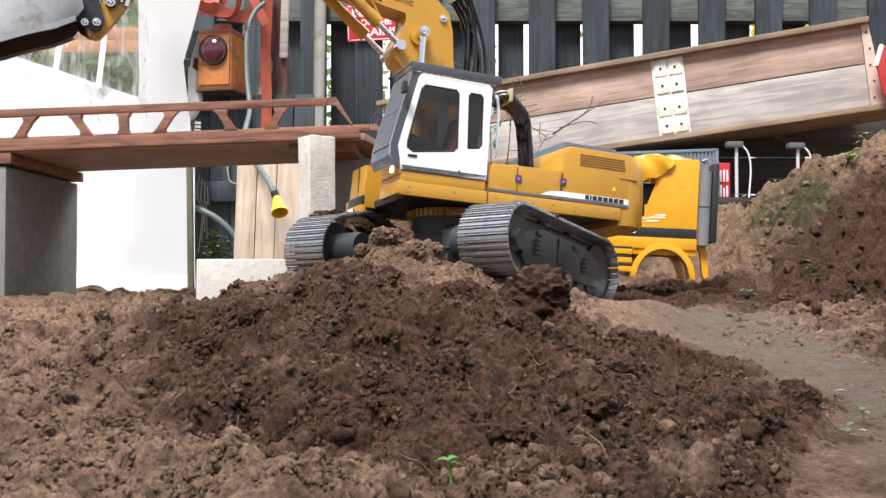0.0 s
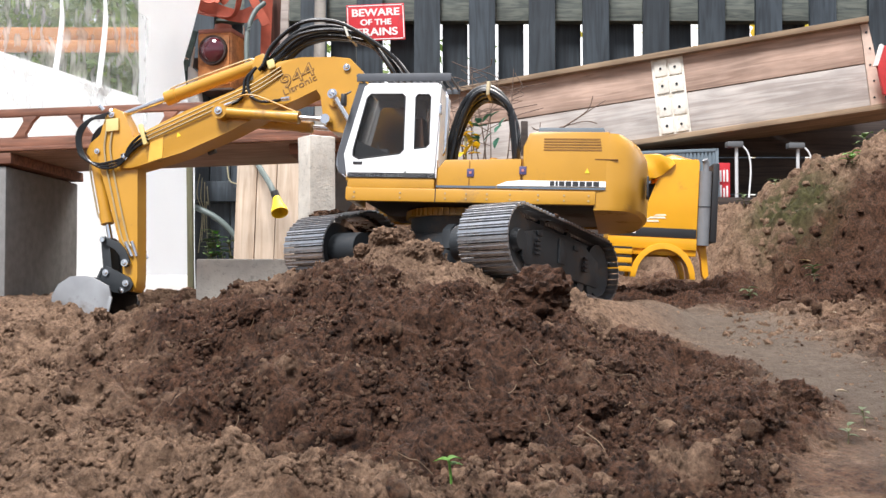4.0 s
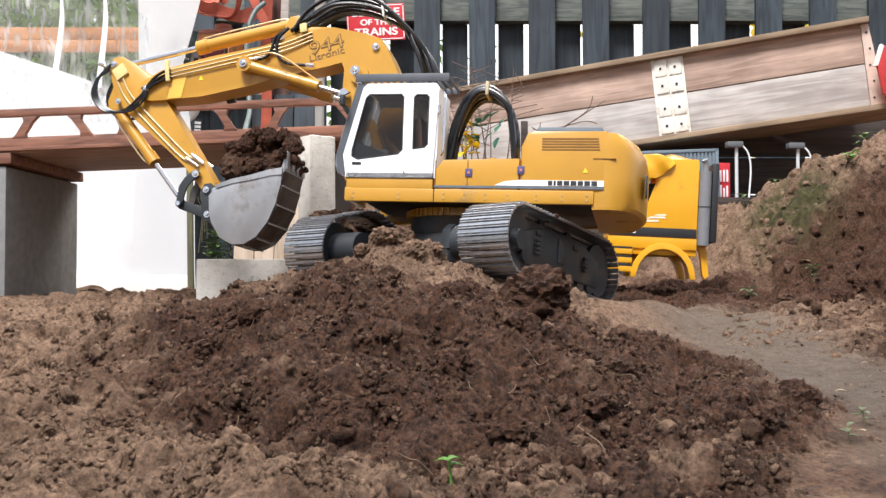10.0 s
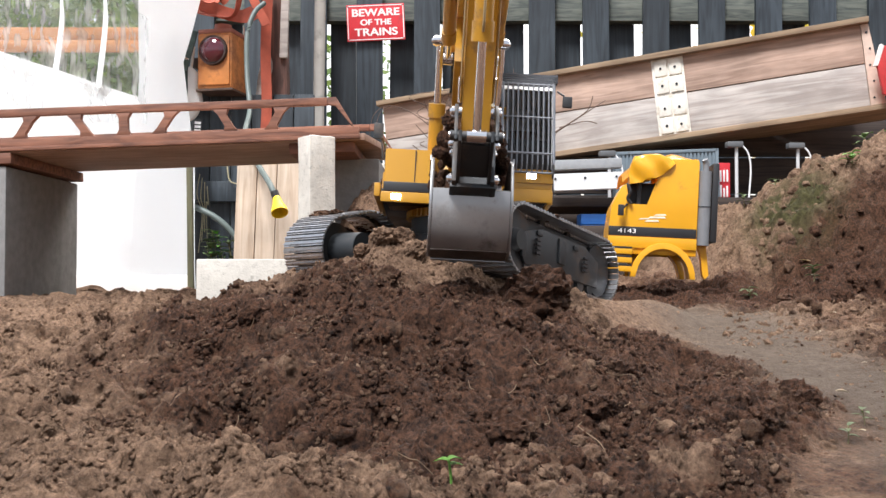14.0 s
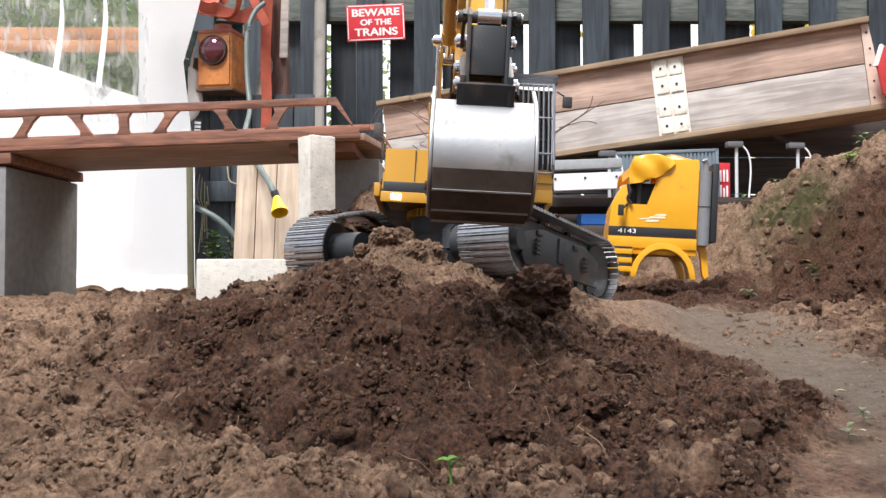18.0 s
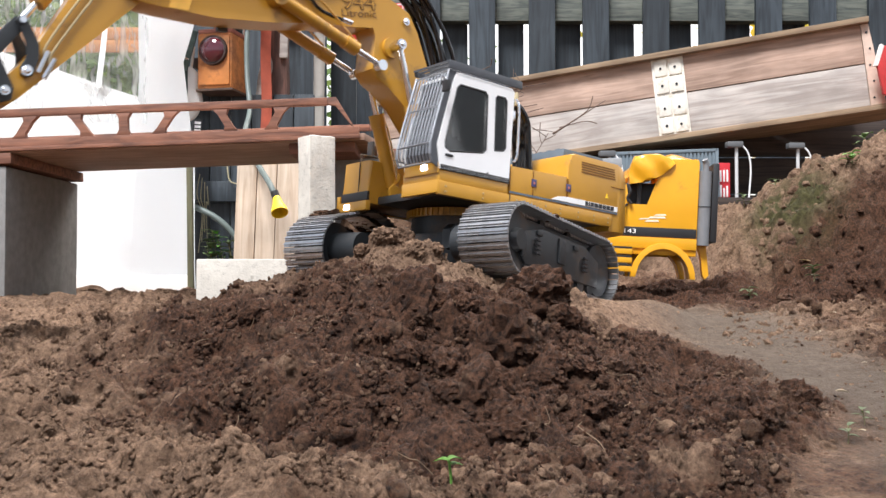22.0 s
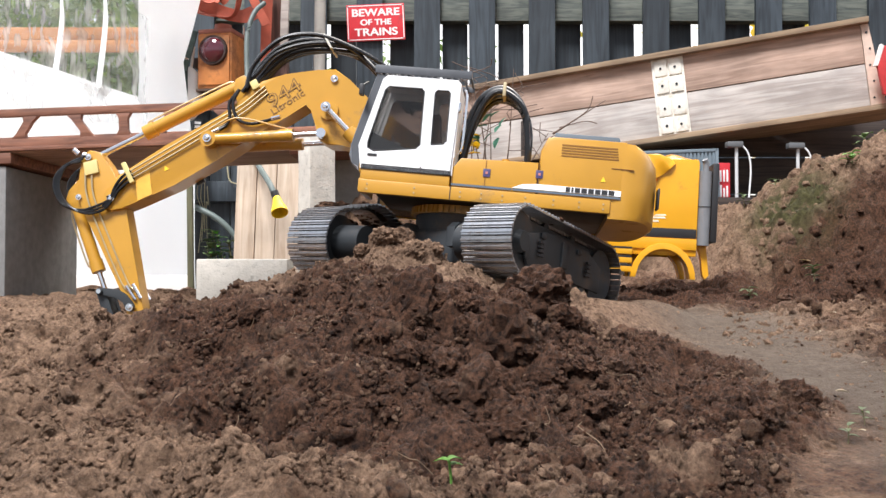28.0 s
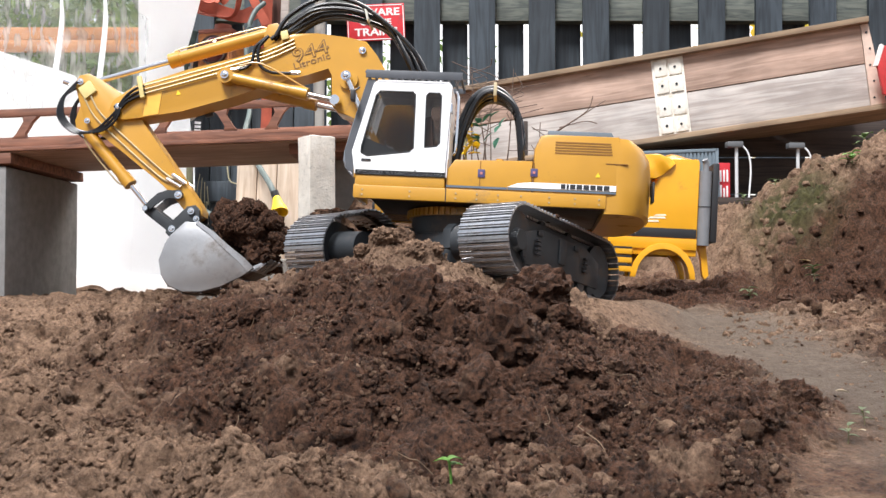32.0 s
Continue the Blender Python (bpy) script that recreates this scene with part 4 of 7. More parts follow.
    for k in range(11):
        y = y0 + 0.001 + k * (y1 - y0 - 0.004) / 10
        part("bar", tube([(0.1325, y, 0.079), (0.1355, y, 0.1), (0.113, y, 0.19)], 0.0011 if 0 < k < 10 else 0.0019, 6, 3), mat("guard_bar", (0.2, 0.21, 0.23), 0.4, 0.5), gd)
    for x, z in ((0.133, 0.0785), (0.1358, 0.1005), (0.1245, 0.1455), (0.1135, 0.188)):
        part("cross_bar", rod((x, y0 + 0.001, z), (x, y1 - 0.003, z), 0.0013, seg=8), mat("guard_bar", (0.2, 0.21, 0.23), 0.4, 0.5), gd)
    side_edge = prism([(0.1235, 0.098), (0.1365, 0.1), (0.1145, 0.189), (0.1045, 0.189)], y1 - 0.0025, y1 - 0.0012)
    part("guard_side", side_edge, mat("guard_grey", (0.06, 0.065, 0.075), 0.5), gd)
    rg = part("roof_guard", box((0.0, y0 - 0.001, 0.1925), (0.116, y0 + 0.001, 0.1995), 0.0005), mat("guard_grey", (0.06, 0.065, 0.075), 0.5), upper, "dark grey slatted roof guard")
    part("guard_side", box((0.0, y1 - 0.001, 0.1905), (0.117, y1 + 0.001, 0.2005), 0.0005), mat("guard_grey", (0.06, 0.065, 0.075), 0.5), rg)
    for k in range(15):
        x = 0.001 + k * 0.0082
        part("slat", box((x, y0, 0.197), (x + 0.0022, y1, 0.1995)), mat("guard_grey", (0.06, 0.065, 0.075), 0.5), rg)
    part("arm", rod((0.124, y1, 0.178), (0.128, y1 + 0.008, 0.172), 0.0012, seg=6), BLACK, rg)
    part("mirror_head", box((0.126, y1 + 0.006, 0.158), (0.131, y1 + 0.017, 0.171), 0.001), BLACK, rg, "black cab mirror")


build_cab()

# ---- boom
BOOM_OUT = [(0.4275, 0.2005), (0.421, 0.187), (0.408, 0.1825), (0.391, 0.181), (0.331, 0.1762), (0.263, 0.179), (0.203, 0.185), (0.158, 0.1858), (0.127, 0.190), (0.124, 0.178),
            (0.131, 0.15), (0.134, 0.139), (0.127, 0.127), (0.112, 0.118), (0.09, 0.1), (0.055, 0.045), (0.02, -0.01), (0.0, -0.013), (-0.013, 0.0), (-0.006, 0.03), (0.03, 0.105), (0.052, 0.15), (0.056, 0.17),
            (0.062, 0.19), (0.072, 0.212), (0.092, 0.222), (0.134, 0.2385), (0.166, 0.2455), (0.178, 0.243), (0.19, 0.2365), (0.236, 0.2312), (0.314, 0.2302), (0.389, 0.2245), (0.418, 0.2135)]
BOOM_W = 0.0185


def pin(parent, x, z, y0, y1, r=0.005):
    bm = rod((x, y0, z), (x, y1, z), r, seg=14)
    s = 1 if y1 > 0 else -1
    add_rod(bm, (x, y1, z), (x, y1 + s * 0.002, z), r * 0.7, r * 0.4, 10)
    return part("pin", bm, CHROME, parent)


def build_boom():
    b = part("boom", prism(BOOM_OUT, -BOOM_W, BOOM_W, 0.0018), YELLOW, excavator, "long yellow cranked boom")
    for s in (1, -1):
        pin(b, 0.0793, 0.2005, s * 0.017, s * 0.0215, 0.0048)
        pin(b, BOOM_C[0], BOOM_C[1], s * 0.017, s * 0.0225, 0.005)
        ring = rod((BOOM_A[0], s * 0.017, BOOM_A[1]), (BOOM_A[0], s * 0.0235, BOOM_A[1]), 0.0125, seg=24)
        part("boss", ring, YELLOW, b)
        pin(b, BOOM_A[0], BOOM_A[1], s * 0.022, s * 0.044, 0.0055)
        # adjusting cylinder along the underside
        cy = s * 0.0265
        c0, c1 = Vector((0.261, cy, 0.2059)), Vector((0.1268, cy, 0.1414))
        d = (c1 - c0).normalized()
        cyl = part("boom_cylinder", rod(c0 + d * 0.008, c0 + d * 0.108, 0.0072, seg=20), YELLOW, b, "yellow hydraulic cylinder with chrome rod")
        part("collar", rod(c0 + d * 0.094, c0 + d * 0.112, 0.0083, seg=20), YELLOW, cyl)
        part("piston_rod", rod(c0 + d * 0.11, c1 - d * 0.003, 0.0036, seg=12), CHROME, cyl)
        part("rod_eye", rod(c1 + Vector((0, -s * 0.006, 0)), c1 + Vector((0, s * 0.005, 0)), 0.0065, seg=16), CHROME, cyl)
        part("barrel_eye", rod(c0 + Vector((0, -s * 0.008, 0)), c0 + Vector((0, s * 0.007, 0)), 0.0105, seg=20), YELLOW, cyl)
        pin(b, 0.261, 0.2059, s * 0.03, s * 0.036, 0.0055)
        part("feed_pipe", tube([c0 + Vector((-0.02, s * 0.004, 0.009)), c0 + Vector((-0.05, s * 0.004, 0.004)), c0 + d * 0.11 + Vector((0, s * 0.002, 0.008))], 0.0013, 6), YELLOW, cyl)
        # steel pipes along the upper flange
        for k in range(3):
            z = 0.2225 - k * 0.0052
            part("hydraulic_pipe", tube([(0.377, s * 0.021, z - 0.0015), (0.33, s * 0.0215, z), (0.25, s * 0.0215, z + 0.0035), (0.205, s * 0.021, z + 0.006), (0.165, s * 0.02, z + 0.014)], 0.0012, 6, 4), BRASS, b)
        for k in range(3):
            part("hydraulic_hose", tube([(0.373, s * 0.0222, 0.2205 - k * 0.0055), (0.387, s * 0.0225, 0.2185 - k * 0.0055), (0.401, s * 0.023, 0.211 - k * 0.004), (0.4115 - 0.0015 * k, s * 0.0225, 0.201 - k * 0.0015)], 0.0019, 8, 5), RUBBER, b)
        part("pipe_clamp", box((0.3745, s * 0.0225 - 0.003, 0.2045), (0.3805, s * 0.0225 + 0.003, 0.2345), 0.001), mat("clamp_pale", (0.62, 0.5, 0.2), 0.5), b)
        part("pipe_clamp", box((0.171, s * 0.0215 - 0.002, 0.2385), (0.181, s * 0.0215 + 0.002, 0.2505), 0.001), mat("clamp_pale", (0.62, 0.5, 0.2), 0.5), b)
        part("wear_plate", prism([(0.383, 0.1812), (0.362, 0.1797), (0.352, 0.2085), (0.373, 0.2105)], *sorted((s * 0.0184, s * 0.0192))), mat("paler_yellow", (0.74, 0.4, 0.06), 0.4), b)
        part("warning_mark", prism([(0.334, 0.199), (0.3275, 0.199), (0.3308, 0.2055)], *sorted((s * 0.0184, s * 0.0191))), mat("label_yellow", (0.8, 0.55, 0.02), 0.5), b)
    for dy in (-0.009, 0.009):
        part("cylinder_bracket", prism([(0.21, 0.232), (0.205, 0.256), (0.197, 0.268), (0.185, 0.268), (0.178, 0.258), (0.172, 0.243)], dy - 0.003, dy + 0.003, 0.001), YELLOW, b)
    part("fork_lug", prism([(0.205, 0.236), (0.200, 0.25), (0.186, 0.25), (0.182, 0.24)], -0.004, 0.004), YELLOW, b)
    # model number
    flip = Matrix(((-1, 0, 0, 0), (0, 0, 1, 0), (0, 1, 0, 0), (0, 0, 0, 1)))
    num = mat("number_outline", (0.16, 0.075, 0.012), 0.5)
    text_part("model_number", "944", 0.026, num, b, Matrix.Translation((0.147, BOOM_W + 0.0004, 0.2155)) @ flip @ Matrix.Rotation(radians(4.5), 4, "Z"), "outlined model number 944", 0.0003, 1.28, 0.0005)
    text_part("number_face", "944", 0.026, YELLOW, b, Matrix.Translation((0.147, BOOM_W + 0.0007, 0.2155)) @ flip @ Matrix.Rotation(radians(4.5), 4, "Z"), "", 0.0003, 1.28, -0.0006)
    text_part("model_name", "Litronic", 0.0125, num, b, Matrix.Translation((0.148, BOOM_W + 0.0004, 0.2025)) @ flip @ Matrix.Rotation(radians(4.5), 4, "Z"), "brown lettering Litronic", 0.0003, 1.3)
    # black hoses from the deck over the shoulder to the flange
    rng = random.Random(8)
    for i in range(9):
        y = -0.019 + i * 0.0048
        h = (0.0, 0.009, -0.004, 0.012, 0.003, -0.006, 0.008, 0.001, 0.013)[i] - 0.002
        e = (0.003, -0.004, 0.002, -0.002, 0.005, -0.003, 0.0, 0.004, -0.004)[i]
        part("hydraulic_hose", tube([(0.004 + e * 2, y, 0.118), (0.02 + e * 1.5, y, 0.185), (0.045 + h * 0.6, y, 0.232 + h), (0.083, y, 0.261 + h), (0.125 + e, y * 1.1, 0.272 + h), (0.165, y * 1.15, 0.26 + h * 0.8), (0.192 + e, y * 1.2, 0.245)], 0.0029, 8), RUBBER, b)
    part("hose_strap", box((0.063, -0.021, 0.24), (0.066, 0.021, 0.262), 0.001, pose(0, 0, 0, 0, 0, 0)), mat("pale_strap", (0.6, 0.58, 0.5), 0.6), b)
    part("hydraulic_hose", tube([(0.197, 0.021, 0.249), (0.213, 0.0225, 0.235), (0.216, 0.0225, 0.214), (0.205, 0.023, 0.2), (0.184, 0.023, 0.193), (0.172, 0.025, 0.19)], 0.0022, 8), RUBBER, b)
    part("hydraulic_hose", tube([(0.2, 0.0205, 0.248), (0.217, 0.0215, 0.238), (0.224, 0.022, 0.222), (0.234, 0.023, 0.213), (0.25, 0.025, 0.2125)], 0.0022, 8), RUBBER, b)
    part("hose_fitting", rod((0.176, 0.025, 0.191), (0.164, 0.0265, 0.1875), 0.003, seg=8), CHROME, b)
    part("hose_fitting", rod((0.244, 0.0245, 0.2125), (0.256, 0.026, 0.2125), 0.003, seg=8), CHROME, b)
    part("boom_lamp", box((0.3, -0.0235, 0.173), (0.312, -0.0175, 0.181), 0.001), DARK, b)
    return b


boom = build_boom()


def build_stick():
    out = [(0.181, 0.0), (0.186, -0.006), (0.181, -0.011), (0.168, -0.0125), (0.1, -0.0135), (0.0, -0.0145), (-0.02, -0.0115), (-0.05, -0.001), (-0.068, 0.008), (-0.0735, 0.02), (-0.069, 0.031), (-0.055, 0.036),
           (-0.02, 0.048), (0.005, 0.044), (0.05, 0.031), (0.12, 0.011), (0.15, 0.009), (0.172, 0.0085)]
    s_ = part("stick", prism(out, -0.0165, 0.0165, 0.0016), YELLOW, excavator, "tapered yellow dipper stick")
    for s in (1, -1):
        part("cheek", rod((0, s * 0.0165, 0), (0, s * 0.0195, 0), 0.014, seg=24), YELLOW, s_)
        pin(s_, STICK_TOP[0], STICK_TOP[1], s * 0.016, s * 0.021, 0.0045)
        pin(s_, L_CL, 0.0015, s * 0.016, s * 0.0285, 0.005)
        pin(s_, BUCKET_CYL[0] + 0.002, BUCKET_CYL[1] - 0.012, s * 0.0155, s * 0.02, 0.004)
        for k in range(2):
            z = 0.031 - k * 0.009
            part("hydraulic_pipe", tube([(-0.045, s * 0.0185, z), (-0.01, s * 0.0192, z + 0.003), (0.05, s * 0.0192, z - 0.008), (0.113, s * 0.0192, 0.008 - k * 0.008), (0.125, s * 0.0192, -0.002 - k * 0.005)], 0.0013, 6, 4), BRASS, s_)
            part("pipe_union", rod((0.117, s * 0.0195, 0.003 - k * 0.009), (0.138, s * 0.0195, -0.006 - k * 0.007), 0.0026, seg=8), CHROME, s_)
        part("manifold", box((-0.058, s * 0.0185 - 0.003, 0.012), (-0.04, s * 0.0185 + 0.003, 0.031), 0.001), mat("clamp_pale", (0.62, 0.5, 0.2), 0.5), s_)
        for k in range(3):
            part("hydraulic_hose", tube([(-0.06 - k * 0.003, s * 0.0215, 0.032 - k * 0.003), (-0.058, s * 0.024, 0.053 + k * 0.002), (-0.034 - 0.003 * k, s * 0.026, 0.067 + 0.003 * k), (-0.006 - k * 0.002, s * 0.026, 0.06 + 0.004 * k), (0.011 - 0.003 * k, s * 0.025, 0.038 + 0.003 * k), (0.013 - 0.004 * k, s * 0.0275, 0.016 + 0.002 * k), (0.008 - 0.003 * k, s * 0.029, 0.004), (0.0 - 0.002 * k, s * 0.0295, -0.003 + 0.003 * k)], 0.0019, 8, 5), RUBBER, s_)
        part("grease_nipple", rod((-0.072, s * 0.018, 0.036), (-0.079, s * 0.02, 0.041), 0.0036, seg=8), CHROME, s_)
    part("nose", rod((0.1745, -0.017, 0), (0.1745, 0.017, 0), 0.0105, seg=20), YELLOW, s_)
    for dy in (-0.008, 0.008):
        part("cylinder_bracket", prism([(-0.045, 0.036), (-0.028, 0.06), (-0.016, 0.066), (-0.006, 0.06), (0.006, 0.042)], dy - 0.0025, dy + 0.0025, 0.0008), YELLOW, s_)
    return s_


stick = build_stick()

BUCKET_W = 0.0340


def build_bucket():
    """Open shell: curved wrapper, side plates, lip with teeth, ears for the pins."""
    wrap = [(0.038, -0.0105), (0.05, -0.0135), (0.070, -0.024), (0.081, -0.041), (0.082, -0.058), (0.074, -0.076), (0.056, -0.0925), (0.033, -0.105), (0.008, -0.113), (-0.012, -0.1175)]
    inner = [(0.0365, -0.014), (0.0485, -0.017), (0.067, -0.0265), (0.0775, -0.0425), (0.0785, -0.0575), (0.071, -0.0735), (0.054, -0.0895), (0.032, -0.1015), (0.0075, -0.1095), (-0.012, -0.1145)]
    b = part("bucket", prism(wrap + inner[::-1], -BUCKET_W, BUCKET_W), BUCKET, excavator, "worn bare-steel digging bucket with soil-caked teeth")
    side = wrap + [(-0.0105, -0.1), (-0.006, -0.072), (-0.0035, -0.045), (0.002, -0.022), (0.012, -0.011)]
    for s in (1, -1):
        part("side_plate", prism(side, *sorted((s * BUCKET_W, s * (BUCKET_W + 0.0022))), 0.0006), BUCKET, b)
        edge = [(-0.014, -0.117), (-0.0135, -0.1), (-0.009, -0.072), (-0.0065, -0.045), (-0.001, -0.022), (0.004, -0.0225), (-0.0005, -0.046), (-0.002, -0.072), (-0.005, -0.1), (-0.004, -0.116)]
        part("side_cutter", prism(edge, *sorted((s * (BUCKET_W + 0.0018), s * (BUCKET_W + 0.0036))), 0.0004), BUCKET, b)
        ear = [(0.0, 0.009), (-0.009, 0.003), (-0.009, -0.006), (0.0, -0.016), (0.02, -0.0205), (0.044, -0.016), (0.0435, 0.0), (0.04, 0.008), (0.03, 0.0085)]
        part("ear", prism(ear, *sorted((s * 0.0195, s * 0.0245)), 0.001), DARK, b, "dark grey pin ear")
        pin(b, 0.0, 0.0, s * 0.02, s * 0.0285, 0.0045)
        pin(b, K_LB, 0.0, s * 0.02, s * 0.0285, 0.0045)
        pin(b, 0.002, -0.012, s * 0.02, s * 0.0262, 0.004)
    lining = [(x - 0.0012 * (x + 0.02) / 0.1 - 0.0006, z + (0.0012 if z < -0.06 else -0.0006)) for x, z in inner]
    part("soiled_lining", prism(inner + lining[::-1], -BUCKET_W + 0.0008, BUCKET_W - 0.0008), BUCKET_PLATE, b, "soil-stained inside of the bucket")
    for s in (1, -1):
        part("soiled_lining", prism(side, *sorted((s * (BUCKET_W - 0.0007), s * (BUCKET_W - 0.0001)))), BUCKET_PLATE, b)
    part("ear_face", box((0.0395, -0.0265, -0.0155), (0.0435, 0.0265, 0.0035), 0.0008), DARK, b)
    part("ear_bridge", prism([(0.006, -0.008), (0.012, -0.0165), (0.042, -0.0155), (0.041, -0.008)], -0.022, 0.022), DARK, b)
    for (x0, z0), (x1, z1) in zip(wrap[3:], wrap[4:]):
        d = Vector((x1 - x0, z1 - z0)).normalized()
        o = Vector((-d.y, d.x)) * 0.0021
        q0, q1 = Vector((x0, z0)) + d * 0.0006, Vector((x1, z1)) - d * 0.0012
        part("wear_plate", prism([tuple(q0 - o * 0.1), tuple(q0 + o * 0.35), tuple(q1 + o), tuple(q1 - o * 0.1)], -BUCKET_W + 0.0008, BUCKET_W - 0.0008, 0.0003), BUCKET_PLATE, b, "soil-stained overlapping wear plate")
        e = q1 + o * 1.05
        part("plate_edge", box((e.x - 0.0007, -BUCKET_W + 0.001, e.y - 0.0007), (e.x + 0.0007, BUCKET_W - 0.001, e.y + 0.0007), 0.0002), BUCKET, b)
    part("lip", prism([(-0.008, -0.1125), (-0.008, -0.1185), (-0.02, -0.1205), (-0.0205, -0.1185)], -BUCKET_W - 0.001, BUCKET_W + 0.001), BUCKET, b)
    for i in range(4):
        y = -0.0285 + i * 0.019
        t = prism([(-0.012, -0.113), (-0.012, -0.122), (-0.036, -0.1245), (-0.0365, -0.1225)], y - 0.005, y + 0.005, 0.0007)
        part("tooth", t, BUCKET, b, "soil-caked steel tooth")
    rng = random.Random(4)
    for i in range(15):
        bm = bmesh.new()
        clod_shape(bm, (-0.024 + rng.uniform(-0.014, 0.006), -0.034 + i * 0.0048, -0.1185), rng.uniform(0.0035, 0.0075), rng, 3)
        o = part("caked_soil", bm, SOIL, b)
        tag_soil(o.data, 0.1)
    return b


bucket = build_bucket()

def slim(ob, k, only=None):
    """Draws a built part and its pieces closer to the arm's middle plane."""
    for o in (ob, *ob.children):
        if only is None or o.name.split(".")[0] in only:
            for v in o.data.vertices:
                v.co.y *= k


slim(stick, 0.74)
slim(bucket, 0.74, ("ear", "pin", "ear_bridge", "ear_face"))

# linkage and cylinders, each along its own x axis from the first pin
ROCKER = [(-0.006, 0.0), (-0.004, 0.0055), (0.0, 0.0065), (0.012, 0.0125), (0.026, 0.0135), (0.04, 0.008), (0.0475, 0.005), (0.052, 0.0), (0.0465, -0.0055), (0.036, 0.0), (0.024, 0.003), (0.012, 0.002), (0.003, -0.0055), (-0.004, -0.0045)]
rocker = part("rocker_arm", prism(ROCKER, 0.0215, 0.0255, 0.0008), DARK, excavator, "dark grey curved rocker arm")
part("far_arm", prism(ROCKER, -0.0255, -0.0215, 0.0008), DARK, rocker)
bm = bmesh.new()
for s in (1, -1):
    a0 = sorted((s * 0.0205, s * 0.0165))
    add_prism(bm, [(-0.006, 0.0), (0.0, 0.0065), (0.0455, 0.0065), (0.0515, 0.0), (0.0455, -0.0065), (0.0, -0.0065)], a0[0], a0[1], 0.0008)
add_box(bm, (0.006, -0.0165, -0.004), (0.04, 0.0165, 0.004), 0.001)
add_rod(bm, (0, -0.03, 0), (0, 0.03, 0), 0.0042)
link = part("bucket_link", bm, DARK, excavator, "dark grey bucket link plate")
for s in (1, -1):
    part("pin", rod((0, s * 0.026, 0), (0, s * 0.0315, 0), 0.0042, 0.0032), CHROME, link)
slim(rocker, 0.72)
slim(link, 0.72)


def cylinder(name, length, r, rodlen, eye=0.008):
    bm = bmesh.new()
    add_rod(bm, (0.006, 0, 0), (length, 0, 0), r, seg=20)
    add_rod(bm, (length - 0.016, 0, 0), (length, 0, 0), r * 1.15, seg=20)
    add_rod(bm, (0, -eye, 0), (0, eye, 0), r * 0.95, seg=16)
    a = part(name, bm, YELLOW, excavator, "yellow hydraulic cylinder barrel")
    part("side_pipe", tube([(0.012, 0, r + 0.001), (0.03, 0, r + 0.004), (length - 0.02, 0, r + 0.004), (length - 0.008, 0, r + 0.001)], 0.0012, 6), BRASS, a)
    bm = bmesh.new()
    add_rod(bm, (0.0, 0, 0), (-rodlen, 0, 0), r * 0.45, seg=12)
    add_rod(bm, (0, -eye, 0), (0, eye, 0), r * 0.75, seg=14)
    b = part("piston_rod", bm, CHROME, excavator, "bright chrome piston rod")
    return a, b


stick_cyl, stick_rod = cylinder("stick_cylinder", 0.150, 0.0088, 0.13)
bucket_cyl, bucket_rod = cylinder("bucket_cylinder", 0.105, 0.0078, 0.085)
lift = [cylinder("lift_cylinder", 0.098, 0.0088, 0.095, 0.006) + (s * 0.036,) for s in (1, -1)]
for bar, rd, y in lift:
    part("hose_elbow", tube([(0.01, 0.009, 0), (0.012, 0.014, 0.002), (0.02, 0.016, 0.004)], 0.0025, 6), YELLOW, bar)
for s in (1, -1):
    part("foot_bracket", prism([(-0.02, 0.05), (0.095, 0.05), (0.098, 0.066), (0.09, 0.074), (0.08, 0.066), (0.03, 0.07), (0.012, 0.098), (-0.005, 0.1), (-0.016, 0.085)], *sorted((s * 0.0225, s * 0.027)), 0.001), YELLOW, upper)


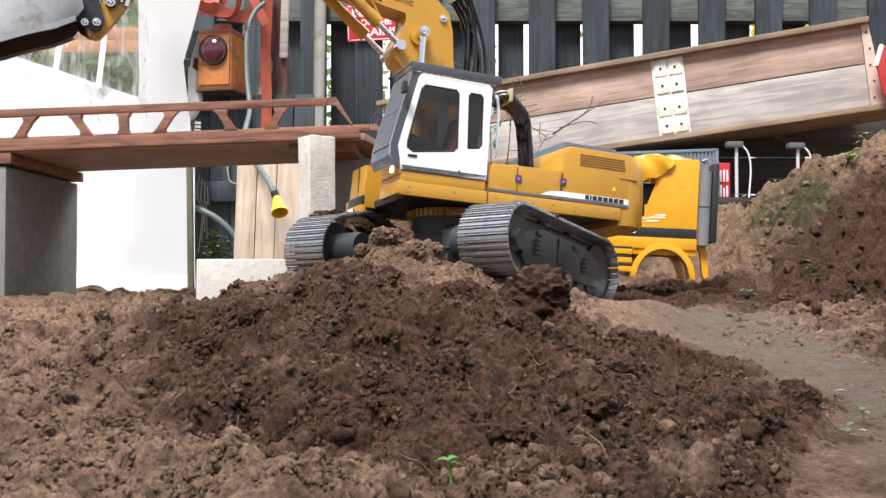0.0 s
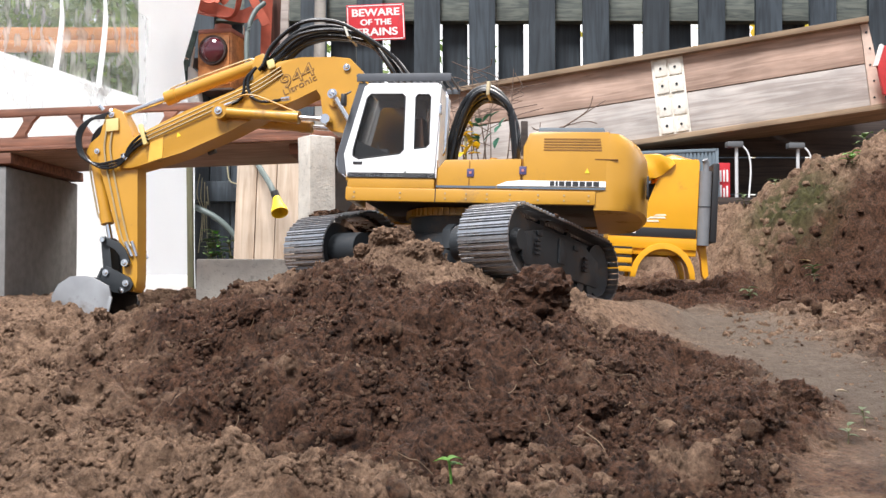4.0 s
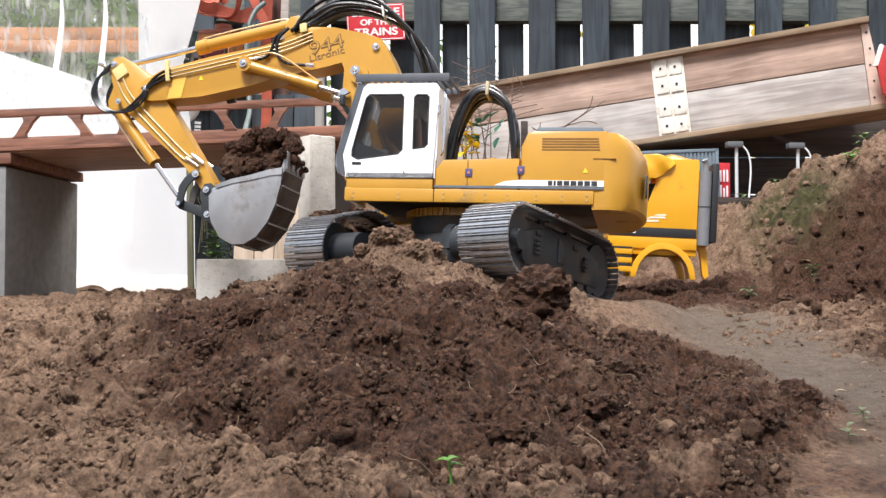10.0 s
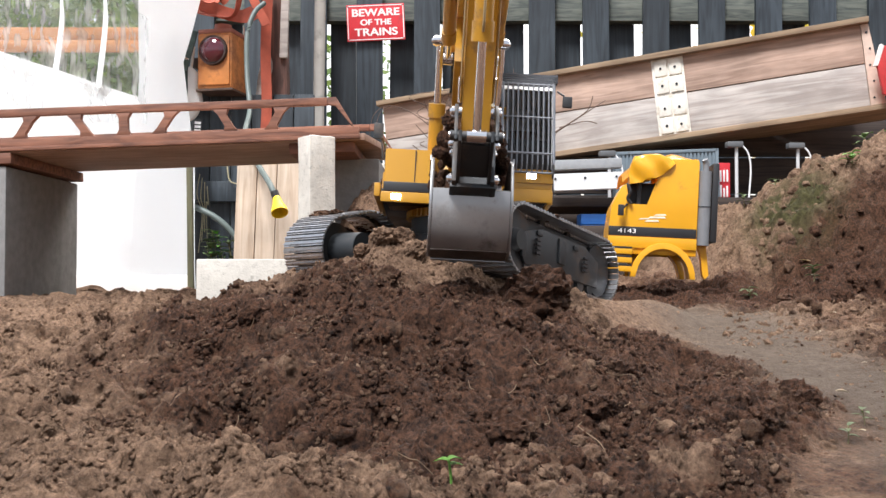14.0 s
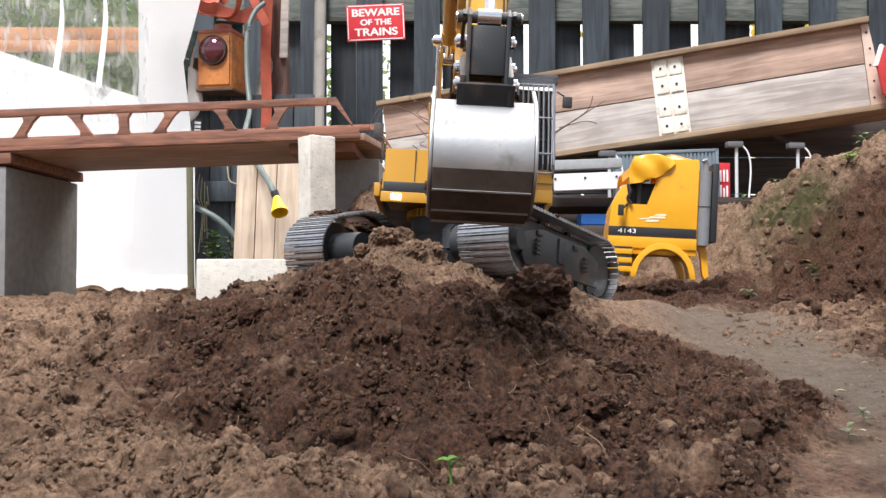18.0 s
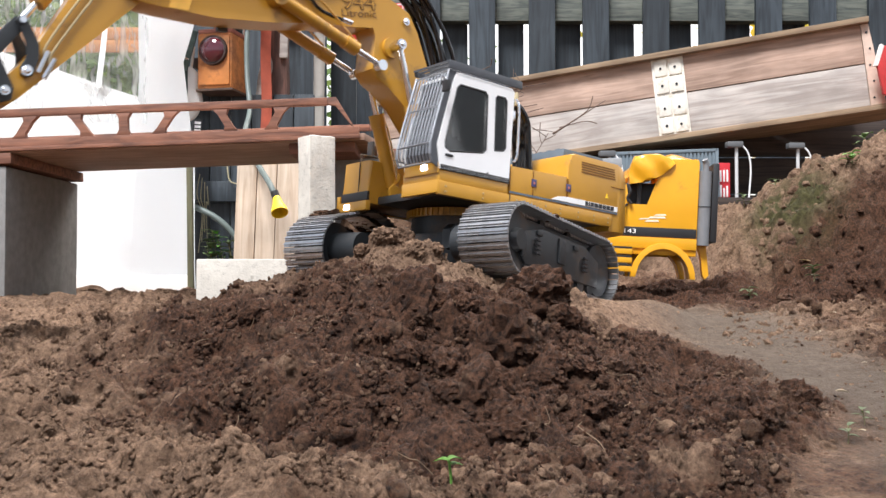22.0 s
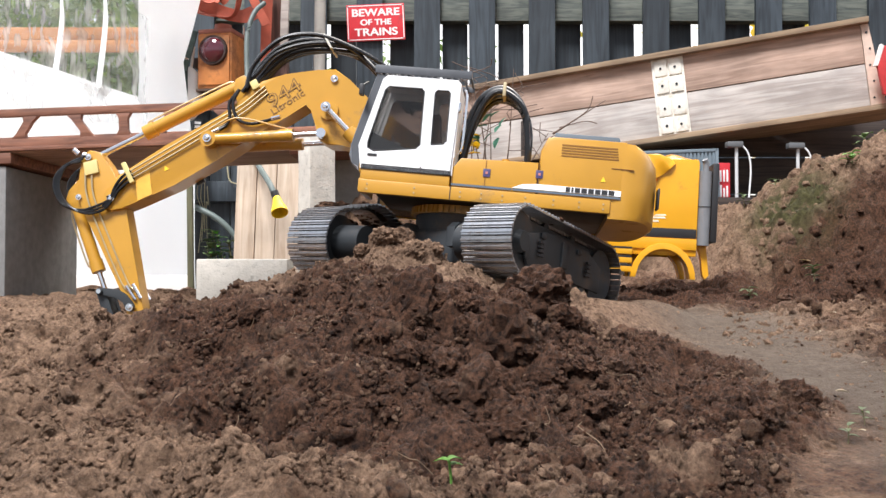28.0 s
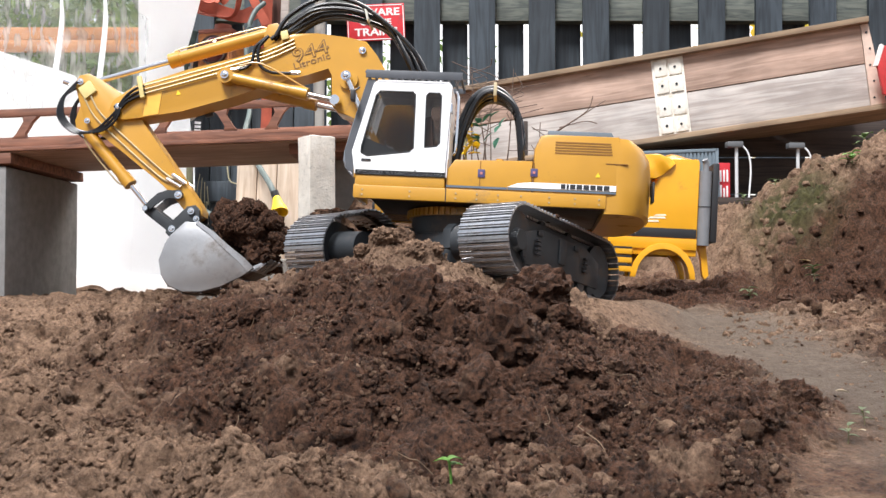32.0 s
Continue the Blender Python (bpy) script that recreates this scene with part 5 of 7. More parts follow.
# ------------------------------------------------------------------ footbridge for the garden railway
def build_bridge():
    slope = pose(-0.131, 1.47, 0.3555, 0, -2.15, 0)      # local x runs to the left end as negative
    br = thing("model_bridge", "brown-stained wooden model railway bridge with arched side trusses", "bridge", slope)
    W = 0.29
    deck = box((-1.15, 0.0045, -0.004), (0.006, W - 0.0145, 0.007), 0.001)
    for v in deck.verts:
        v.co.x += 0.165 * v.co.y * (v.co.x > -0.5)
    # weathered deck, its colour raised to stand for light bounced off the ground
    part("deck", deck, wood_mat("faded_bounce_lit_plywood", (0.4, 0.26, 0.19), (0.27, 0.16, 0.11), (3, 20, 20), 4.0, 0.7, 0.05), br, "worn brown plywood deck, toned paler for bounced light")
    for y0, nm in ((0.0, "side_truss"), (W - 0.014, "side_truss")):
        tr = part(nm, box((-1.15, y0, -0.0005), (-0.002, y0 + 0.014, 0.0175), 0.001), RUST_WOOD, br, "", pose(0.165 * y0, 0, 0))
        part("top_chord", box((-1.15, y0 + 0.001, 0.0535), (-0.0503, y0 + 0.013, 0.0655), 0.0015), RUST_WOOD, tr)
        part("lower_lip", box((-1.15, y0 - 0.004, -0.0015), (0.0, y0 - 0.0005, 0.0045), 0.0005), RUST_WOOD, tr)
        xs = [-0.1325, -0.2127, -0.3088, -0.3747, -0.4424, -0.5315, -0.612, -0.69, -0.775, -0.86, -0.945, -1.03]
        lean = [0.009, -0.009, 0.011, 0.0, -0.011, 0.010, -0.010, 0.0, 0.010, -0.010, 0.010, 0.0]
        for x, l in zip(xs, lean):
            w = 0.0075
            bm = prism([(x - w - l - 0.005, 0.0165), (x + w - l + 0.005, 0.0165), (x + w * 0.85 - l * 0.6, 0.026), (x + w * 0.85 + l * 0.6, 0.045), (x + w + l + 0.006, 0.0545), (x - w + l - 0.006, 0.0545), (x - w * 0.85 + l * 0.6, 0.045), (x - w * 0.85 - l * 0.6, 0.026)], y0 + 0.002, y0 + 0.012, 0.0005)
            part("strut", bm, RUST_WOOD, tr)
        part("end_brace", prism([(-0.036, 0.0655), (-0.05, 0.0655), (-0.05, 0.0545), (-0.038, 0.053), (-0.012, 0.0175), (0.0, 0.004), (0.0, 0.0005)], y0 + 0.001, y0 + 0.013, 0.0005), RUST_WOOD, tr)
    for x0, x1 in ((-0.66, -0.551), (-0.115, -0.01)):
        part("bearer", box((x0, -0.004 if x0 < -0.5 else 0.012, -0.0215), (x1, W + 0.004, -0.0045), 0.002), RUST_WOOD, br)


build_bridge()

pier = thing("concrete_pier", "smooth grey concrete pier under the bridge span", "pier", pose(-0.69, 1.47, 0.0))
part("shaft", box((-0.3, 0.0, 0.02), (0.0, 0.29, 0.3095), 0.004), CONCRETE_DARK, pier)
pillar = thing("concrete_pillar", "pitted pale concrete block standing under the bridge end", "pillar", pose(-0.197, 1.452, 0.0, 0, 0, 33))


def chipped_block():
    """Square column with worn, chipped edges at its head."""
    bm = box((-0.022, -0.022, 0.05), (0.022, 0.022, 0.353), 0.0025)
    bmesh.ops.triangulate(bm, faces=list(bm.faces))
    bmesh.ops.subdivide_edges(bm, edges=list(bm.edges), cuts=5, use_grid_fill=True)
    for v in bm.verts:
        k = noise.noise(v.co * 60) + 0.6 * noise.noise(v.co * 150)
        edge = min(1.0, (abs(v.co.x) + abs(v.co.y)) / 0.044)
        d = Vector((v.co.x, v.co.y, 0)).normalized() * 0.0013 * k * edge
        v.co -= d
        if v.co.z > 0.345:
            v.co.z -= 0.006 * max(0.0, k) * edge
    return bm


part("block", chipped_block(), CONCRETE, pillar)
wall_block = thing("concrete_wall_block", "weathered grey concrete block behind the bridge pillar", "concrete block", pose(-0.15, 1.58, 0.0))
part("block", box((-0.042, 0.0, 0.05), (0.042, 0.18, 0.335), 0.004), CONCRETE_DARK, wall_block)
low = thing("concrete_kerb", "low pale concrete edging block half sunk in soil", "concrete block", pose(-0.3, 1.39, 0.0))
part("block", box((-0.068, 0.0, 0.06), (0.068, 0.07, 0.1615), 0.003), CONCRETE, low)
back_block = thing("concrete_block", "small grey concrete block behind the pillar", "concrete block", pose(-0.095, 1.86, 0.0))
part("block", box((-0.035, 0.0, 0.05), (0.05, 0.1, 0.36), 0.005), CONCRETE, back_block)


# ------------------------------------------------------------------ boarded fence
def build_fence():
    fence = thing("fence", "tall board fence painted blue-black with narrow gaps of sky", "fence", pose(0, 3.2, 0), kind="structure")
    rng = random.Random(2)
    bm = box((-0.045, -0.01, 0.02), (0.045, 0.01, 1.75), 0.002)
    front = finish(bm, "board", FENCE_WOOD)
    bm = box((-0.0445, -0.01, 0.02), (0.0445, 0.01, 1.75), 0.002)
    back = finish(bm, "board", FENCE_WOOD)
    for k in range(-5, 11):
        share("board", front, fence, pose(0.1405 + 0.196 * k, rng.uniform(-0.004, 0.004), 0, 0, rng.uniform(-0.35, 0.35), 0))
        share("board", back, fence, pose(0.2435 + 0.1965 * k + rng.uniform(-0.006, 0.004), 0.075, 0, 0, rng.uniform(-0.4, 0.4), 0))
    for z in (0.28, 1.06):
        part("rail", box((-0.92, 0.012, z - 0.045), (2.3, 0.062, z + 0.045), 0.003), GREEN_RAIL, fence, "mossy grey horizontal rail")


build_fence()


def build_sign():
    sg = thing("warning_sign", "red enamel sign with white letters fixed to the fence", "sign", pose(-0.2305, 3.178, 1.0, 0, -2.6, 0))
    RED = mat("sign_red", (0.62, 0.035, 0.045), 0.35, var=0.05, dirt=(0.25, 0.05, 0.05), dirt_amount=0.1)
    SW = mat("sign_white", (0.85, 0.82, 0.8), 0.45, var=0.04)
    part("plate", box((-0.099, -0.003, -0.063), (0.099, 0.0, 0.063), 0.001), RED, sg)
    for lo, hi in (((-0.094, 0.0565), (0.094, 0.0595)), ((-0.094, -0.0595), (0.094, -0.0565)), ((-0.0965, -0.055), (-0.0935, 0.055)), ((0.0935, -0.055), (0.0965, 0.055))):
        part("border", box((lo[0], -0.0042, lo[1]), (hi[0], -0.0028, hi[1])), SW, sg)
    up = Matrix.Rotation(radians(90), 4, "X")
    for txt, z, size, w in (("BEWARE", 0.0335, 0.0355, 1.2), ("OF THE", 0.0, 0.028, 1.12), ("TRAINS", -0.034, 0.0365, 1.2)):
        text_part("lettering", txt, size, SW, sg, Matrix.Translation((0, -0.0034, z)) @ up, "white words " + txt, 0.0006, w, 0.0007)
        o = text_part("lettering", txt, size, SW, sg, Matrix.Translation((0.0018, -0.0034, z + 0.0006)) @ up, "", 0.0005, w)
    for x in (-0.092, 0.092):
        for z in (-0.056, 0.056):
            part("screw", rod((x, -0.0045, z), (x, -0.0025, z), 0.0022, seg=8), DARK, sg)


build_sign()


# ------------------------------------------------------------------ long wooden trough on the slope
def build_trough():
    yaw = math.degrees(math.atan2(-0.40, 1.28))
    tr = thing("plank_trough", "long weathered plank trough joined with a pale perforated plate", "trough", pose(-0.18, 2.75, 0.6467) @ pose(0, 0, 0, 0, 0, yaw) @ pose(0, 0, 0, 0, -6.1, 0))
    part("upper_plank", box((0.0, 0.0, -0.112), (1.308, 0.022, -0.012), 0.002), PINK_PLANK, tr, "reddish upper plank")
    part("lower_plank", box((0.0, 0.001, -0.222), (1.308, 0.022, -0.1145), 0.002), GREY_PLANK, tr, "grey lower plank")
    part("top_trim", box((-0.012, -0.022, -0.0125), (1.327, 0.03, 0.002), 0.002), TRIM_PLANK, tr)
    part("bottom_trim", box((0.2, -0.016, -0.237), (1.37, 0.2, -0.2225), 0.002), TRIM_PLANK, tr)
    et = part("end_trim", prism([(1.3085, -0.222), (1.345, -0.222), (1.326, -0.013), (1.3085, -0.013)], -0.004, 0.022, 0.001), mat("pink_end_grain", (0.56, 0.42, 0.34), 0.8, var=0.15, scale=40), tr, "pale end board held by nails")
    for k in range(5):
        part("nail", rod((1.319 + (k % 2) * 0.004, -0.0055, -0.035 - k * 0.042), (1.319 + (k % 2) * 0.004, -0.0035, -0.035 - k * 0.042), 0.0028, seg=8), BLACK, et)
    part("back_plank", box((0.0, 0.2, -0.222), (1.308, 0.222, -0.012), 0.002), GREY_PLANK, tr)
    part("end_plank", box((1.287, 0.0225, -0.222), (1.308, 0.1995, -0.012), 0.002), PINK_PLANK, tr)
    PL = mat("flaking_white_plate", (0.72, 0.68, 0.6), 0.6, var=0.1, scale=40, dirt=(0.4, 0.3, 0.2), dirt_amount=0.25, dirt_scale=30)
    plate = part("joint_plate", box((0.782, -0.003, -0.221), (0.866, -0.0005, -0.014), 0.0005), PL, tr, "flaking pale joint plate")
    for i in range(2):
        for z0 in (-0.108, -0.217):
            for j in range(2):
                x, z = 0.789 + i * 0.038, z0 + j * 0.047
                t = part("tile", box((x, -0.007, z), (x + 0.033, -0.0028, z + 0.043), 0.0015), PL, plate)
                part("screw", rod((x + 0.016, -0.0085, z + 0.02), (x + 0.016, -0.0065, z + 0.02), 0.0036, seg=8), BLACK, t)


build_trough()


def build_red_board():
    rb = thing("red_board", "red board with a pale edge leaning past the trough", "board", pose(1.09, 2.3, 0.0))
    part("panel", prism([(-0.012, 0.655), (0.004, 0.705), (0.2, 0.74), (0.2, 0.5), (0.002, 0.585)], 0.0, 0.01, 0.001), mat("board_red", (0.45, 0.03, 0.03), 0.45, var=0.12), rb)
    part("edge", prism([(-0.02, 0.655), (-0.003, 0.71), (0.004, 0.705), (-0.012, 0.655)], -0.001, 0.011), mat("board_edge_white", (0.7, 0.66, 0.62), 0.5), rb)
    part("prop", box((0.12, 0.012, 0.1), (0.15, 0.04, 0.6), 0.003), POST_WOOD, rb)


build_red_board()


# ------------------------------------------------------------------ white tent with a clear window
def build_tent():
    Y = 2.6

    def edge(z):
        """Right-hand edge of the cloth by height."""
        pts = [(0.05, -0.684), (0.27, -0.695), (0.43, -0.70), (0.62, -0.722), (0.74, -0.735), (0.81, -0.71), (0.9, -0.682), (2.2, -0.3)]
        for (a, u), (b, v) in zip(pts, pts[1:]):
            if z <= b:
                return u + (v - u) * (z - a) / (b - a)
        return pts[-1][1]

    def cloth(x, z):
        return Y + 0.02 * math.sin(x * 9 + z * 2.5) + 0.012 * math.sin(z * 7 + x * 3) + 0.006 * math.sin(x * 31)

    tent = thing("party_tent", "bright white tarpaulin tent wall with a clear plastic window", "tent")

    def sill(x):
        return 0.636 + min(0.9, max(0.0, -0.86 - x)) * 0.333

    def sheet(bm, fx, nu, nv):
        g = []
        for j in range(nv + 1):
            row = []
            for i in range(nu + 1):
                x, z = fx(i / nu, j / nv)
                row.append(bm.verts.new((x, cloth(x, z), z)))
            g.append(row)
        for j in range(nv):
            for i in range(nu):
                bm.faces.new((g[j][i], g[j][i + 1], g[j + 1][i + 1], g[j + 1][i]))

    bm = bmesh.new()
    sheet(bm, lambda u, v: (-0.856 + (edge(0.03 + 1.5 * v) + 0.856) * u, 0.03 + 1.5 * v), 10, 70)
    sheet(bm, lambda u, v: (-3.2 + 2.344 * u, 0.03 + (sill(-3.2 + 2.344 * u) - 0.03) * v), 90, 40)
    bmesh.ops.solidify(bm, geom=list(bm.faces), thickness=0.002)
    part("wall_cloth", bm, TARP, tent, "white tarpaulin wall")
    # window film, wrinkled
    film = bpy.data.materials.new("clear_film")
    film.use_nodes = True
    n, l = film.node_tree.nodes, film.node_tree.links
    n.remove(n["Principled BSDF"])
    tp, gl, df = n.new("ShaderNodeBsdfTransparent"), n.new("ShaderNodeBsdfGlossy"), n.new("ShaderNodeBsdfTranslucent")
    tp.inputs[0].default_value = (0.93, 0.95, 0.95, 1)
    gl.inputs["Roughness"].default_value = 0.12
    tc, nz, mp = n.new("ShaderNodeTexCoord"), n.new("ShaderNodeTexNoise"), n.new("ShaderNodeMapping")
    mp.inputs["Scale"].default_value = (30, 30, 4)
    mp.inputs["Rotation"].default_value = (0, 0.35, 0)
    nz.inputs["Scale"].default_value = 1.6
    nz.inputs["Detail"].default_value = 7
    l.new(tc.outputs["Object"], mp.inputs[0])
    l.new(mp.outputs[0], nz.inputs["Vector"])
    rp = n.new("ShaderNodeValToRGB")
    rp.color_ramp.elements[0].position, rp.color_ramp.elements[1].position = 0.5, 0.75
    rp.color_ramp.elements[0].color, rp.color_ramp.elements[1].color = (0.22, 0.22, 0.22, 1), (0.85, 0.85, 0.85, 1)
    l.new(nz.outputs[0], rp.inputs[0])
    m1, m2 = n.new("ShaderNodeMixShader"), n.new("ShaderNodeMixShader")
    l.new(rp.outputs[0], m1.inputs[0])
    l.new(tp.outputs[0], m1.inputs[1])
    l.new(df.outputs[0], m1.inputs[2])
    m2.inputs[0].default_value = 0.05
    l.new(m1.outputs[0], m2.inputs[1])
    l.new(gl.outputs[0], m2.inputs[2])
    l.new(m2.outputs[0], n["Material Output"].inputs[0])
    bm = bmesh.new()
    g = [[bm.verts.new((-1.6 + 0.77 * i / 40, Y + 0.004 + 0.012 * math.sin(i * 0.7 + j * 0.2) + 0.006 * math.sin(j * 0.9 + i * 0.3), 0.56 + 0.72 * j / 50)) for i in range(41)] for j in range(51)]
    for j in range(50):
        for i in range(40):
            bm.faces.new((g[j][i], g[j][i + 1], g[j + 1][i + 1], g[j + 1][i]))
    wd = part("window_film", bm, film, tent, "creased clear plastic window")
    wd.visible_shadow = False
    for x0, x1 in ((-1.07, -1.088), (-0.948, -0.962)):
        part("window_rib", tube([(x0, Y - 0.01, 1.3), (x0 - 0.004, Y - 0.012, 1.0), (x0 + 0.004, Y - 0.008, 0.85), (x1, Y - 0.008, 0.66)], 0.0085, 6, 5, 0.3), TARP, tent)
    part("ground_skirt", box((-3.0, Y - 0.05, 0.05), (-0.69, Y - 0.03, 0.135), 0.004), mat("dusty_white_cloth", (0.74, 0.7, 0.66), 0.7, var=0.08, scale=12), tent, "dusty white ground skirt")


build_tent()


# ------------------------------------------------------------------ signal lamp, straps, post, hoses by the fence
def build_lamp():
    lp = thing("signal_lamp", "old orange railway signal lamp with a dark red lens", "lamp", pose(-0.645, 2.72, 0.758, 0, 0, -12) @ Matrix.Scale(0.95, 4))
    OR = mat("rusty_orange_enamel", (0.56, 0.21, 0.06), 0.42, var=0.25, scale=18, dirt=(0.13, 0.055, 0.03), dirt_amount=0.45, dirt_scale=12, bump=0.2)
    body = part("lamp_body", box((-0.056, -0.06, -0.092), (0.056, 0.06, 0.078), 0.008), OR, lp)
    part("face_plate", box((-0.051, -0.065, -0.082), (0.051, -0.0595, 0.07), 0.004), OR, body)
    part("lens_ring", rod((0, -0.064, 0.022), (0, -0.076, 0.022), 0.046, 0.044, 40), mat("dark_iron", (0.06, 0.04, 0.035), 0.5, 0.6, var=0.2), body)
    bm = bmesh.new()
    add_ball(bm, (0, -0.07, 0.022), 0.041, 3, 1, 0.5, 1)
    part("lens", bm, mat("dark_red_glass", (0.075, 0.008, 0.016), 0.07, var=0.1, coat=1.0), body, "dark red bull's-eye lens")
    part("lid", box((-0.055, -0.058, 0.0775), (0.055, 0.058, 0.091), 0.004), mat("faded_red_lid", (0.36, 0.13, 0.09), 0.55, var=0.15), body)
    part("base_plate", box((-0.06, -0.062, -0.099), (0.06, 0.062, -0.0915), 0.002), mat("scorched_rust", (0.08, 0.045, 0.03), 0.7, var=0.4, scale=25), body)
    part("chimney", rod((0, 0, 0.09), (0, 0, 0.115), 0.03, 0.026, 24), mat("faded_red_lid", (0.36, 0.13, 0.09), 0.55, var=0.15), body)
    part("bracket", box((-0.085, -0.03, -0.02), (-0.0575, 0.0, 0.012), 0.003), mat("dark_iron", (0.06, 0.04, 0.035), 0.5, 0.6, var=0.2), body)


build_lamp()

STRAP = mat("faded_red_webbing", (0.38, 0.075, 0.038), 0.75, var=0.2, scale=30, bump=0.3, bscale=400)


def ribbon(points, w, material, parent, along=(0, 1, 0), t=0.003):
    """Flat band of webbing that follows the points."""
    pts = smooth_path(points, 8)
    bm = bmesh.new()
    a = Vector(along).normalized()
    rows = []
    for i, c in enumerate(pts):
        d = (pts[min(i + 1, len(pts) - 1)] - pts[max(i - 1, 0)]).normalized()
        s = (a - d * a.dot(d)).normalized() * (w / 2)
        nrm = d.cross(s).normalized() * (t / 2)
        rows.append([bm.verts.new(c + s + nrm), bm.verts.new(c - s + nrm), bm.verts.new(c - s - nrm), bm.verts.new(c + s - nrm)])
    for u, v in zip(rows, rows[1:]):
        for k in range(4):
            bm.faces.new((u[k], u[(k + 1) % 4], v[(k + 1) % 4], v[k]))
    bm.faces.new(rows[0])
    bm.faces.new(list(reversed(rows[-1])))
    return part("strap", bm, material, parent)


def build_straps():
    st = thing("strap_bundle", "bundle of faded red webbing straps hung above the lamp", "straps", pose(-0.64, 2.68, 0.9))
    ribbon([(-0.09, 0, 0.2), (-0.085, -0.02, 0.06), (-0.075, -0.03, 0.0), (-0.01, -0.04, -0.025), (0.05, -0.03, -0.005), (0.065, 0, 0.2)], 0.034, STRAP, st, (0.2, 1, 0.4))
    ribbon([(-0.045, -0.03, 0.2), (-0.05, -0.06, 0.07), (-0.035, -0.07, 0.02), (0.0, -0.075, 0.005), (0.03, -0.07, 0.03), (0.045, -0.05, 0.2)], 0.026, STRAP, st, (1, 0.3, 0.2))
    ribbon([(-0.1, 0.01, 0.06), (-0.06, -0.02, 0.02), (0.0, -0.03, -0.01), (0.06, -0.01, -0.02), (0.09, 0.02, 0.0)], 0.04, STRAP, st, (0, 0.3, 1))
    ribbon([(0.06, -0.02, 0.2), (0.08, -0.03, 0.08), (0.1, -0.035, 0.02), (0.135, -0.03, -0.05)], 0.026, STRAP, st, (0.8, 0.4, 0.5))
    ribbon([(0.125, 0.05, 0.1), (0.118, 0.05, -0.1), (0.122, 0.05, -0.26), (0.118, 0.05, -0.36)], 0.03, STRAP, st, (1, 0.2, 0))
    iron = thing("red_iron_upright", "red-painted iron upright beside the fence", "post", pose(-0.52, 2.86, 0.0))
    part("bar", box((-0.032, -0.012, 0.05), (0.012, 0.012, 1.5), 0.003), mat("red_iron", (0.36, 0.035, 0.03), 0.45, var=0.2, dirt=(0.1, 0.03, 0.02), dirt_amount=0.3), iron)
    post = thing("wooden_post", "weathered brown wooden post leaning by the fence", "post", pose(-0.487, 2.8, 0.0, 0, -1.5, 0))
    part("shaft", box((-0.034, -0.03, 0.04), (0.04, 0.03, 1.5), 0.008), wood_mat("red_brown_post", (0.2, 0.1, 0.075), (0.085, 0.045, 0.036), (16, 16, 1.4), 4.0), post)
    part("split_batten", box((-0.03, -0.046, 0.78), (-0.006, -0.0305, 1.3), 0.004, pose(0.01, 0, 0, 0, 3, 0)), GREY_PLANK, post)
    dr = thing("driftwood", "grey gnarled piece of driftwood", "driftwood", pose(-0.53, 2.78, 0.0))
    bm = tube([(0.0, 0, 0.62), (-0.012, 0, 0.7), (0.008, 0, 0.77), (0.0, 0, 0.83)], lambda u: 0.022 * (1 - 0.35 * u) * (1 + 0.2 * math.sin(u * 14)), 10, 8)
    part("branch", bm, GREY_PLANK, dr)
    part("stub", tube([(0, 0, 0.1), (0.004, 0, 0.4), (0.0, 0, 0.63)], 0.02, 8), GREY_PLANK, dr)
    pole = thing("pale_pole", "pale grey round pole before the fence", "pole", pose(-0.395, 2.9, 0.0, 0, 0.6, 0))
    part("tube", rod((0, 0, 0.05), (0, 0, 1.5), 0.0175, seg=20), mat("pale_grey_pole", (0.5, 0.47, 0.42), 0.6, var=0.15, scale=14, dirt=(0.25, 0.23, 0.2), dirt_amount=0.3), pole)
    pul = thing("pulley_bracket", "dark metal bracket with a pale round pulley", "pulley", pose(-0.757, 2.66, 0.8))
    part("wheel", rod((0, -0.01, 0.03), (0, 0.006, 0.03), 0.024, seg=24), mat("cream_plastic", (0.68, 0.64, 0.52), 0.5, var=0.08), pul)
    part("hub", rod((0, -0.014, 0.03), (0, -0.009, 0.03), 0.006, seg=12), DARK, pul)
    part("strap_plate", box((-0.02, 0.008, -0.07), (0.04, 0.016, 0.05), 0.003, pose(0, 0, 0, 0, 15, 0)), mat("dark_green_iron", (0.05, 0.075, 0.065), 0.5, 0.3, var=0.3), pul)
    part("clip", tube([(-0.02, -0.01, -0.06), (0.01, -0.02, -0.045), (0.03, -0.01, -0.05)], 0.0035, 6), CHROME, pul)
    part("stem", rod((0.01, 0.02, -0.76), (0.01, 0.02, 0.0), 0.01, seg=10), mat("dark_green_iron", (0.05, 0.075, 0.065), 0.5, 0.3, var=0.3), pul)
    bag = thing("pale_sack", "crumpled pale sack hanging at the tent edge", "sack", pose(-0.735, 2.7, 0.66))
    bm = bmesh.new()
    add_ball(bm, (0, 0, 0), 0.05, 3, 0.7, 0.45, 1.6)
    for v in bm.verts:
        v.co += v.co.normalized() * 0.012 * noise.noise(v.co * 28)
    part("cloth", bm, mat("dusty_white_cloth", (0.74, 0.7, 0.66), 0.7, var=0.08, scale=12), bag)
    part("cord", tube([(0, 0, 0.06), (0.005, 0.0, 0.1), (0.01, 0, 0.14)], 0.004, 6), mat("dusty_white_cloth", (0.74, 0.7, 0.66), 0.7, var=0.08, scale=12), bag)


build_straps()


